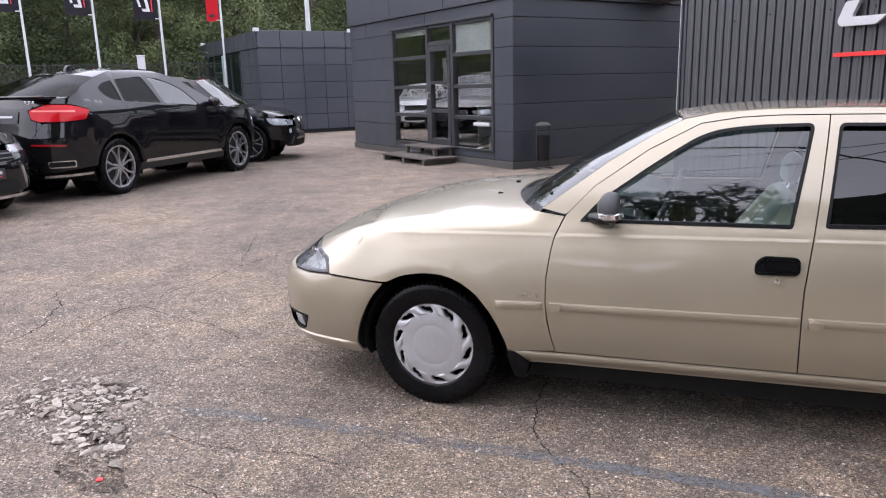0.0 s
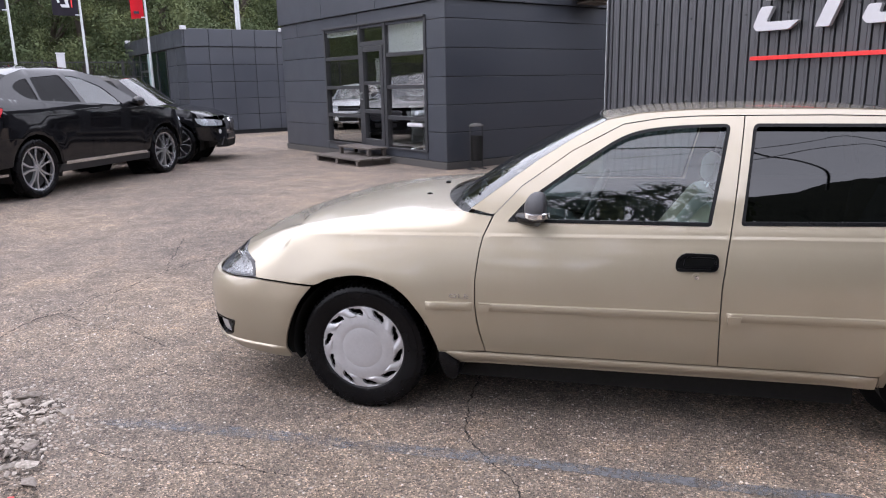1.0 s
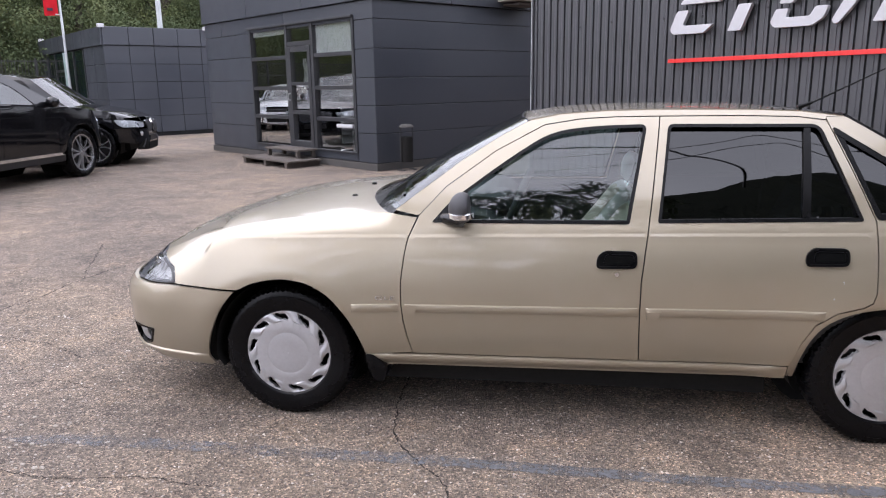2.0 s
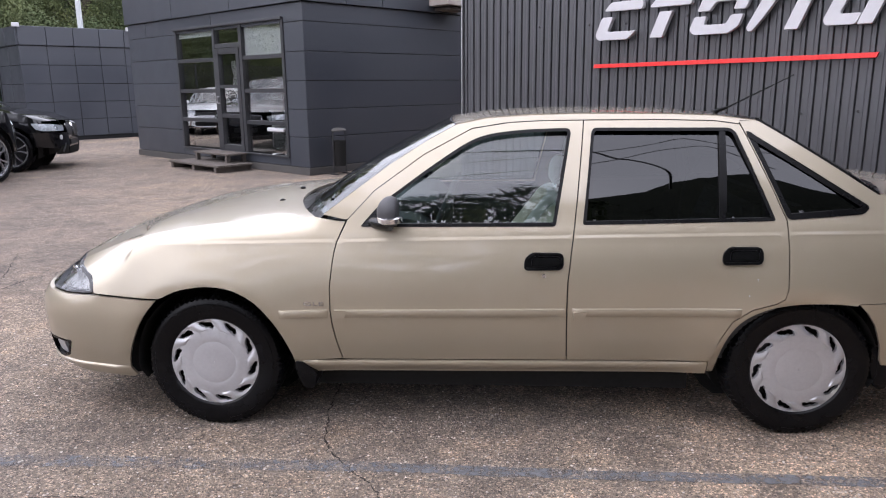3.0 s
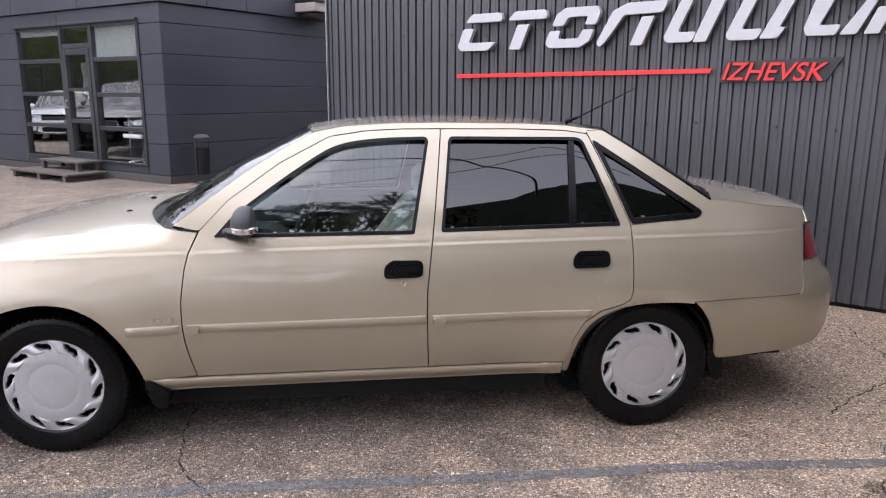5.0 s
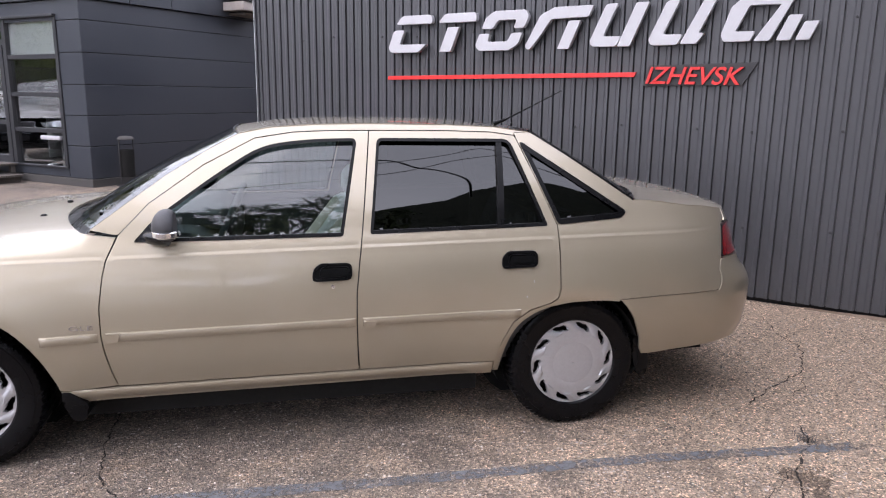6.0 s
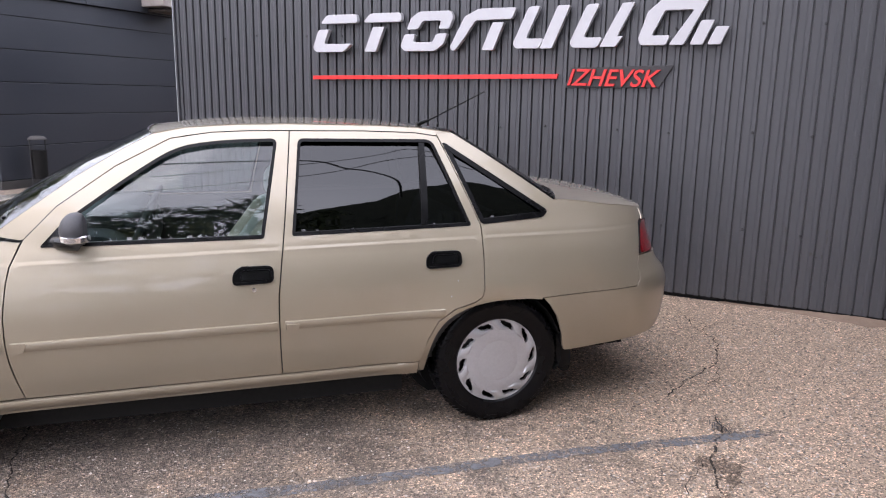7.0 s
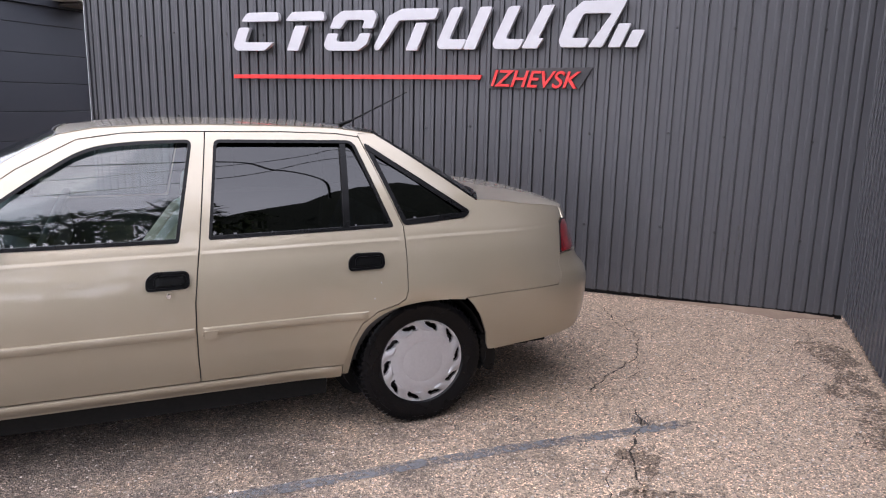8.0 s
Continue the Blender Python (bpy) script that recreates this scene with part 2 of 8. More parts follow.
# ---- ground ----
def ground_sheet():
    bm = bmesh.new()
    xs = [-1500, -400, -120, -60, -30] + [-20 + 0.5 * i for i in range(66)] + [16, 30, 80, 400, 1500]
    ys = [-1500, -400, -120, -60, -30, -12] + [-6 + 0.5 * i for i in range(70)] + [32, 45, 80, 400, 1500]
    grid = [[bm.verts.new((x, y, 0.006 * noise.noise((x * 0.45, y * 0.45, 3)) if abs(x) < 25 and abs(y) < 35 and not (-1.6 < x < 7 and -3 < y < 2.2) else 0.0)) for x in xs] for y in ys]
    for a, b in zip(grid, grid[1:]):
        for i in range(len(xs) - 1):
            bm.faces.new((a[i], a[i + 1], b[i + 1], b[i]))
    return bm


tagged(part("ground", ground_sheet(), ASPHALT, smooth=60), "worn grey-brown asphalt yard with cracks and stains", "ground", kind="structure")

# ---- ribbed sheet walls ----
WALL = pose(5.92, 0.525, 0, 0, 0, 137.5)   # x runs along the wall to its far end, y towards the yard
WALL_LONG, WALL_HIGH, RIB_STEP = 6.74, 4.8, 0.0934


def ribbed(length, z0, z1, step, depth=0.016):
    """Upright ribs: a deep narrow groove, a raised pan, a slope and a low pan in turn."""
    bm = bmesh.new()
    prof, x = [], 0.0
    while x < length - 1e-6:
        for dx, dy in ((0, -0.008), (0.0015, -0.012 - depth), (0.0115, -0.012 - depth), (0.0140, 0), (0.038, 0), (0.050, -0.008)):
            k = step / 0.0934
            if x + dx * k <= length:
                prof.append((x + dx * k, dy))
        x += step
    prof.append((length, -0.008))
    lo, hi = [bm.verts.new((x, y, z0)) for x, y in prof], [bm.verts.new((x, y, z1)) for x, y in prof]
    lb, hb = [bm.verts.new((x, -0.03, z0)) for x in (0, length)], [bm.verts.new((x, -0.03, z1)) for x in (0, length)]
    for i in range(len(prof) - 1):
        bm.faces.new((lo[i + 1], lo[i], hi[i], hi[i + 1]))
    bm.faces.new((lb[0], lb[1], hb[1], hb[0]))
    return bm


def sheet_wall(name, m, length, label, high=WALL_HIGH):
    wall = tagged(part(name, slab(-0.0, length, -0.20, -0.035, 0.0, high), GAP, m=m), label, "wall", kind="structure")
    step = RIB_STEP
    x = -0.044
    while x < length - 0.01:
        w = min(12 * step, length - x)
        part("cladding_sheet", ribbed(w, 0.035, high, step), RIB, wall, m=pose(x, 0.002 * (round(x / step / 12) % 2), 0))
        x += 12 * step
    return wall


wall_north = sheet_wall("wall_north", WALL, WALL_LONG, "dark grey upright ribbed metal sheet wall")
wall_east = sheet_wall("wall_east", WALL @ pose(0.0, 3.0, 0, 0, 0, -90), 3.0, "dark grey ribbed metal sheet side wall", WALL_HIGH)
tagged(part("trim", slab(WALL_LONG, WALL_LONG + 0.02, -0.02, 0.012, 0.0, WALL_HIGH), RIB, m=WALL), "grey folded corner strip at the wall's end", "trim", kind="structure")
tagged(part("trim", slab(WALL_LONG + 0.022, WALL_LONG + 0.045, -0.05, -0.004, 0.0, WALL_HIGH, 0.003), GALV, m=WALL), "bright metal edge strip at the wall's end", "trim", kind="structure")

# unseen hall behind the ribbed wall, added to darken the pavilion's side: end wall on the passage to the pavilion, back
# and roof
HALL_DEEP = 13.0
sheet_wall("passage_blocker", WALL @ pose(WALL_LONG - 0.035, -0.06, 0, 0, 0, -90), HALL_DEEP, "unseen ribbed sheet wall added to darken the pavilion's side")
tagged(part("back_blocker", slab(-1.0, WALL_LONG + 5.4, -HALL_DEEP - 0.3, -HALL_DEEP - 0.08, 0.0, WALL_HIGH, 0.01), GAP, m=WALL), "unseen dark wall added to close the passage to light", "wall", kind="structure")
tagged(part("roof", slab(-0.02, WALL_LONG - 0.25, -HALL_DEEP, -0.22, WALL_HIGH - 0.14, WALL_HIGH - 0.02, 0.01), GAP, m=WALL), "unseen flat dark roof added over the hall", "roof", kind="structure")

# ---- pavilion with a glazed front ----
PAV = pose(-1.83, 9.28, 0, 0, 0, 140.5)    # x along the glazed front, y into the building (mirrored below)
FRONT_LONG, SIDE_LONG = 6.45, 6.2
SEAMS = [0.13, 0.64, 1.115, 1.59, 2.07, 2.55, 2.86]


def pavilion():
    pav = thing("pavilion", PAV, "graphite panel clad flat roofed pavilion with glazed front", "building")
    wx0, wx1, wz0, wz1 = 0.58, 4.30, 0.30, 2.61
    depth = -SIDE_LONG
    for x0, x1, y0, y1, z0, z1 in ((0.03, wx0, -0.25, -0.03, 0, 3.4), (wx1, FRONT_LONG - 0.03, -0.25, -0.03, 0, 3.4), (wx0, wx1, -0.25, -0.03, 0, wz0), (wx0, wx1, -0.25, -0.03, wz1, 3.4),
                                   (0.03, 0.25, depth, -0.25, 0, 3.4), (FRONT_LONG - 0.25, FRONT_LONG - 0.03, depth, -0.25, 0, 3.4), (0.25, FRONT_LONG - 0.25, depth, depth + 0.2, 0, 3.4)):
        part("wall", slab(x0, x1, y0, y1, z0, z1), GAP, pav)
    bm = slab(0.25, FRONT_LONG - 0.25, depth + 0.2, -0.25, 2.85, 2.95)
    part("ceiling", bm, INSIDE, pav)
    part("floor", slab(0.25, FRONT_LONG - 0.25, depth + 0.2, -0.25, 0.0, 0.28), INSIDE, pav)
    part("roof", slab(-0.06, FRONT_LONG + 0.06, depth, 0.05, 3.52, 3.60, 0.01), CLAD, pav)
    part("plinth", slab(-0.02, FRONT_LONG + 0.02, depth, 0.02, 0.0, 0.125, 0.004), PLINTH, pav, "grey plinth strip")
    g = 0.006

    def panel(x0, x1, z0, z1, side=False, out=0.0):
        bm = slab(x0 + g, x1 - g, -0.025, 0.0 + out, z0 + g, z1 - g, 0.004)
        part("panel", bm, CLAD, pav, m=pose(0, 0, 0, 0, 0, -90) @ pose(0, 0, 0) if side else None)
    for z0, z1 in zip(SEAMS, SEAMS[1:]):
        if z0 < 2.5:
            panel(0, wx0 - 0.03, z0, z1)
            panel(wx1 + 0.03, FRONT_LONG, z0, z1)
    panel(0, 2.9, 2.55, 2.86)
    panel(2.9, 5.6, 2.55, 2.86)
    panel(5.6, FRONT_LONG, 2.55, 2.86)
    panel(wx0 - 0.03, wx1 + 0.03, 0.13, wz0 - 0.02)
    for i in range(3):
        panel(-0.05 + i * 2.18, -0.05 + (i + 1) * 2.18, 2.86, 3.52, out=0.05)
    # side face panels, long courses
    for k, (z0, z1) in enumerate(zip(SEAMS, SEAMS[1:] )):
        bm = slab(-0.0, 0.025, depth, 0.0 - g, z0 + g, z1 - g, 0.004)
        part("panel", bm, CLAD, pav)
    for y0, y1 in ((-0.9, 0.05), (-1.75, -0.9), (-4.2, -1.75), (depth, -4.2)):
        part("panel", slab(-0.05, 0.025, y0 + g, y1 - g, 2.86 + g, 3.52, 0.004), CLAD, pav)
    for k, (z0, z1) in enumerate(zip(SEAMS, SEAMS[1:] + [3.52])):
        part("panel", slab(FRONT_LONG - 0.025, FRONT_LONG, depth, -g, z0 + g, z1 - g, 0.004), CLAD, pav)
    # glazed front
    win = part("window", slab(wx0 - 0.03, wx1 + 0.03, -0.03, 0.035, wz0 - 0.03, wz0, 0.004), ALU, pav, "grey aluminium shop window with door")
    part("window_frame", slab(wx0 - 0.03, wx1 + 0.03, -0.06, 0.06, wz1, wz1 + 0.04, 0.006), ALU, win)
    cols = [(wx0, 1.88), (1.94, 2.80), (2.86, wx1)]
    bars = [(wx0 - 0.03, wx0 + 0.04), (1.86, 1.95), (2.79, 2.87), (wx1 - 0.04, wx1 + 0.03)]
    for x0, x1 in bars:
        part("mullion", slab(x0, x1, -0.08, 0.02, wz0, wz1, 0.004), ALU, win)
    rows = [wz0, 0.86, 1.43, 2.02, wz1]
    for ci in (0, 2):
        x0, x1 = cols[ci]
        for z in rows[1:-1]:
            part("transom", slab(x0 + 0.03, x1 - 0.03, -0.07, 0.012, z - 0.035, z + 0.035, 0.004), ALU, win)
        for z0, z1 in zip(rows, rows[1:]):
            part("pane", slab(x0 + 0.03, x1 - 0.03, -0.045, -0.039, z0 + 0.03, z1 - 0.03), PANE, win)
    part("blind", slab(wx0 + 0.06, 1.85, -0.062, -0.055, 2.05, 2.58), BLIND, win, "lowered white roller blind")
    part("blind", slab(2.9, wx1 - 0.04, -0.062, -0.055, 2.46, 2.58), BLIND, win, "rolled white blind")
    part("transom", slab(1.95, 2.79, -0.07, 0.012, 2.22, 2.30, 0.004), ALU, win)
    part("pane", slab(1.95, 2.79, -0.045, -0.039, 2.30, 2.56), PANE, win)
    door = part("door", slab(1.96, 2.06, -0.06, 0.03, wz0, 2.21, 0.005), ALU, pav, "grey aluminium glazed door, closed")
    part("stile", slab(2.68, 2.78, -0.06, 0.03, wz0, 2.21, 0.005), ALU, door)
    for z0, z1 in ((wz0, 0.42), (0.93, 1.00), (1.48, 1.54), (2.11, 2.21)):
        part("rail", slab(2.06, 2.68, -0.06, 0.025, z0, z1, 0.004), ALU, door)
    for z0, z1 in ((0.42, 0.93), (1.00, 1.48), (1.54, 2.11)):
        part("pane", slab(2.06, 2.68, -0.03, -0.024, z0, z1), PANE, door)
    rows = [[(2.44 - 0.30 * (i / 8) * (0.45 + 0.55 * j / 10) + 0.02 * math.sin(j), -0.12 + 0.018 * math.sin(1.9 * i), 1.98 - 0.56 * j / 10) for i in range(9)] for j in range(11)]
    bm = bmesh.new()
    grid = [[bm.verts.new(p) for p in r] for r in rows]
    for j in range(10):
        for i in range(8):
            bm.faces.new((grid[j][i], grid[j][i + 1], grid[j + 1][i + 1], grid[j + 1][i]))
    bmesh.ops.solidify(bm, geom=bm.faces[:], thickness=0.004)
    part("hanging_cloth", bm, BLIND, door, "white cloth hanging behind the glass", smooth=50)
    bm = bmesh.new()
    tube(bm, [(2.74, 0.03, 1.2), (2.74, 0.075, 1.2), (2.74, 0.075, 1.32), (2.74, 0.03, 1.32)], 0.009, 8)
    part("handle", bm, GALV, door, "bright metal pull handle")
    return pav


pavilion()

# ---- second, farther pavilion ----
FAR = pose(-11.93, 17.30, 0, 0, 0, 48.0)   # x along the dark side facing the yard


def far_pavilion():
    pav = thing("far_pavilion", FAR, "graphite panel clad pavilion behind the parked cars", "building")
    L, D, H = 6.6, 8.4, 3.25
    part("wall", slab(0.03, L, 0.03, D, 0.0, H - 0.05), GAP, pav)
    part("roof", slab(-0.02, L, -0.02, D, H - 0.05, H, 0.01), CLAD, pav)
    g, cols, seams = 0.008, 9, [0.12, 0.62, 1.13, 1.65, 2.18, 2.72, H]
    for i in range(cols):
        for z0, z1 in zip(seams, seams[1:]):
            out = 0.05 if z1 == H else 0.0
            part("panel", slab(i * L / cols + g, (i + 1) * L / cols - g, -out, 0.03, z0 + g, z1 - g, 0.006), CLAD, pav)
    for i in range(8):
        part("panel", slab(-0.05, 0.03, i * D / 8 + g, (i + 1) * D / 8 - g, 2.72 + g, H - g, 0.006), CLAD, pav)
    for i in range(2):
        for z0, z1 in zip(seams[:-1], seams[1:-1]):
            part("panel", slab(0.0, 0.03, i * 1.1 + g, i * 1.1 + 1.1 - g, z0 + g, z1 - g, 0.006), CLAD, pav)
    part("panel", slab(0.0, 0.03, 7.5, D, 0.12, 2.72, 0.006), CLAD, pav)
    win = part("window", slab(-0.01, 0.06, 2.2, 7.5, 0.12, 0.25), ALU, pav, "glazed entrance front with dark frame")
    for y, w, mt in ((2.2, 0.06, ALU), (3.5, 0.06, ALU), (4.62, 0.24, TEAL), (6.1, 0.06, ALU), (7.30, 0.20, ALU)):
        part("mullion", slab(-0.03, 0.06, y, y + w, 0.25, 2.68), mt, win)
    part("transom", slab(-0.02, 0.05, 4.86, 6.1, 2.05, 2.13), ALU, win)
    for y0, y1 in ((2.26, 3.5), (3.56, 4.62), (4.86, 6.1), (6.16, 7.30)):
        part("pane", slab(0.01, 0.016, y0, y1, 0.25, 2.68), FAR_PANE, win)
    for x, y in ((-0.02, 0.02), (-0.02, 8.0), (3.1, -0.02)):
        part("roof_lamp", slab(x - 0.09, x + 0.09, y - 0.12, y - 0.01, H - 0.04, H + 0.07, 0.012), WHITE, pav, "small white floodlight at the roof edge")
    part("room", slab(0.5, 0.52, 1.6, 7.8, 0.2, 2.7), INSIDE, pav)
    return pav


far_pavilion()
# unseen wall added in the east, to cut low light and sky reflections
tagged(part("east_blocker", slab(15.0, 15.4, -14.0, 7.5, 0.0, 3.4, 0.02), CLAD), "unseen plain wall added to cut low light from the east", "wall", kind="structure")

# ---- sedan: shape of its skin ----
YC = 0.80          # the car's middle plane; its left side faces the walk


def smooth_curve(xs, ys):
    """A monotone cubic through the given places."""
    n = len(xs)
    d = [(ys[i + 1] - ys[i]) / (xs[i + 1] - xs[i]) for i in range(n - 1)]
    m = [d[0]] + [0.0 if d[i - 1] * d[i] <= 0 else 2 * d[i - 1] * d[i] / (d[i - 1] + d[i]) for i in range(1, n - 1)] + [d[-1]]

    def f(x):
        if x <= xs[0]:
            return ys[0] + m[0] * (x - xs[0])
        if x >= xs[-1]:
            return ys[-1] + m[-1] * (x - xs[-1])
        i = 0
        while x > xs[i + 1]:
            i += 1
        h = xs[i + 1] - xs[i]
        t = (x - xs[i]) / h
        return ys[i] * (1 + 2 * t) * (1 - t) ** 2 + h * m[i] * t * (1 - t) ** 2 + ys[i + 1] * t * t * (3 - 2 * t) + h * m[i + 1] * t * t * (t - 1)
    return f


class Skin:
    """The outer skin of a car: a half section swept along a plan line with a rounded nose and tail."""

    def __init__(self, zs, ws, nose, tail, rake=0.0, nose_lean=((0, 0), (2, 0)), tail_lean=((0, 0), (2, 0)), edge=None, mid=YC, wheels=(), creases=(), edge_in=None, edge_high=0.15):
        self.width = smooth_curve(zs, ws)
        self.rake, self.mid, self.edge, self.edge_in, self.edge_high = rake, mid, edge, edge_in or (lambda x: 0.05), edge_high
        self.nose_lean, self.tail_lean = smooth_curve(*zip(*nose_lean)), smooth_curve(*zip(*tail_lean))
        self.full = max(ws)
        self.wheels, self.creases = wheels, creases
        (self.nx, self.na, self.nn), (self.tx, self.ta, self.tn) = nose, tail
        self.nose_line, self.tail_line = self.quarter(self.na, self.nn), self.quarter(self.ta, self.tn)
        self.u0, self.u1 = self.nx - self.nose_line[-1][0], self.tx + self.tail_line[-1][0]

    def quarter(self, a, n):
        rows, s, last = [], 0.0, None
        for i in range(161):
            k = math.pi / 2 * i / 160
            x, f = a * abs(math.sin(k)) ** (2 / n), max(0.0, math.cos(k)) ** (2 / n)
            if last:
                s += math.hypot(x - last[0], (f - last[1]) * self.full)
            rows.append((s, x, f))
            last = (x, f)
        return rows

    def plan(self, u):
        if self.nx <= u <= self.tx:
            return u, 1.0, 0.0
        line, s, sign, base = (self.nose_line, self.nx - u, -1, self.nx) if u < self.nx else (self.tail_line, u - self.tx, 1, self.tx)
        s = min(s, line[-1][0])
        lo, hi = 0, len(line) - 1
        while hi - lo > 1:
            k = (lo + hi) // 2
            lo, hi = (k, hi) if line[k][0] <= s else (lo, k)
        (s0, x0, f0), (s1, x1, f1) = line[lo], line[hi]
        t = (s - s0) / (s1 - s0) if s1 > s0 else 0.0
        reach = min(1.0, s / 0.45)
        return base + sign * (x0 + t * (x1 - x0)), f0 + t * (f1 - f0), sign * reach * reach * (3 - 2 * reach)

    def at(self, u, z, off=0.0):
        """The place on the left skin at u along the side (round nose and tail) and height z; off: outwards."""
        x, f, end = self.plan(u)
        if end < 0:
            x += -end * self.nose_lean(z)
        elif end > 0:
            x += end * self.tail_lean(z)
        w = self.width(z - self.rake * (x - 1.5))
        if self.edge:
            top = self.edge(x)
            if top is not None and z > top - self.edge_high:
                k = min(1.2, (z - top + self.edge_high) / self.edge_high)
                w -= self.edge_in(x) * k ** 3
        for cx, cz, r in self.wheels:
            d = math.hypot(x - cx, z - cz)
            if z > cz - 0.12 and abs(d - r) < 0.2:
                k = (d - r) / (0.045 if d < r else 0.10)
                w += 0.016 * math.exp(-k * k)
        w = w + off if f > 0.02 else w
        if abs(end) > 0.3 and off:
            x += end * off
        return x, self.mid - w * f, z


HOOD_Z = smooth_curve([-0.75, -0.62, -0.50, -0.39, -0.20, -0.01, 0.31, 0.50, 0.62], [0.68, 0.735, 0.785, 0.830, 0.873, 0.901, 0.928, 0.940, 0.944])


def hood_edge(x):
    return HOOD_Z(x) if x < 0.52 else None


def hood_inset(x):
    """How far the fender's rounded top reaches inwards."""
    rise = max(0.0, min(1.0, (x + 0.62) / 0.28))
    fall = max(0.0, min(1.0, (0.52 - x) / 0.22))
    return (0.030 + 0.028 * rise * rise * (3 - 2 * rise)) * fall * fall * (3 - 2 * fall)


SEDAN = Skin([0.12, 0.20, 0.30, 0.45, 0.58, 0.64, 0.70, 0.75, 0.80, 0.8570, 0.8625, 0.8690, 0.875, 0.895, 0.920, 0.95, 1.00, 1.05, 1.10, 1.15, 1.20, 1.25, 1.30, 1.34, 1.38],
             [0.690, 0.735, 0.785, 0.834, 0.851, 0.851, 0.846, 0.8370, 0.8240, 0.8015, 0.8000, 0.7935, 0.7915, 0.7815, 0.7675, 0.7530, 0.7290, 0.7015, 0.6720, 0.6405, 0.6070, 0.5715, 0.5335, 0.494, 0.44],
             (-0.25, 0.72, 3.0), (2.85, 0.735, 3.5), rake=0.018,
             nose_lean=((0.0, 0.10), (0.19, 0.06), (0.30, 0.0), (0.50, 0.0), (0.57, 0.015), (0.62, 0.07), (0.72, 0.20), (0.80, 0.30)),
             tail_lean=((0.0, -0.08), (0.30, -0.03), (0.42, 0.0), (0.60, 0.0), (0.64, -0.010), (0.68, -0.035), (0.72, -0.072), (0.76, -0.084), (0.87, -0.114), (0.95, -0.139), (1.05, -0.22)),
             edge=hood_edge, edge_in=hood_inset, edge_high=0.060, wheels=((0.0, 0.29, 0.385), (2.51, 0.25, 0.385)), creases=(0.857, 0.8625, 0.869, 0.875))

# ---- making panels on a skin ----
from mathutils.geometry import delaunay_2d_cdt


def inside(p, poly):
    x, y = p
    hit = False
    for (x0, y0), (x1, y1) in zip(poly, poly[1:] + poly[:1]):
        if (y0 > y) != (y1 > y) and x < (x1 - x0) * (y - y0) / (y1 - y0) + x0:
            hit = not hit
    return hit


def soften(poly, r=0.02, n=4):
    """Rounds the corners of an outline; r may be one radius or one for each corner."""
    out = []
    k = len(poly)
    for i, p in enumerate(poly):
        a, p, c = Vector(poly[i - 1]), Vector(p), Vector(poly[(i + 1) % k])
        q = r[i] if isinstance(r, (list, tuple)) else r
        la, lc = (a - p).length, (c - p).length
        q = min(q, 0.45 * la, 0.45 * lc)
        if q < 1e-4:
            out.append(tuple(p))
            continue
        s, e = p + (a - p) * q / la, p + (c - p) * q / lc
        for j in range(n + 1):
            t = j / n
            out.append(tuple(s * (1 - t) ** 2 + p * 2 * t * (1 - t) + e * t * t))
    return out


def dense(poly, step):
    out = []
    for a, b in zip(poly, poly[1:] + poly[:1]):
        k = max(1, math.ceil(math.dist(a, b) / step))
        out += [(a[0] + (b[0] - a[0]) * j / k, a[1] + (b[1] - a[1]) * j / k) for j in range(k)]
    return out


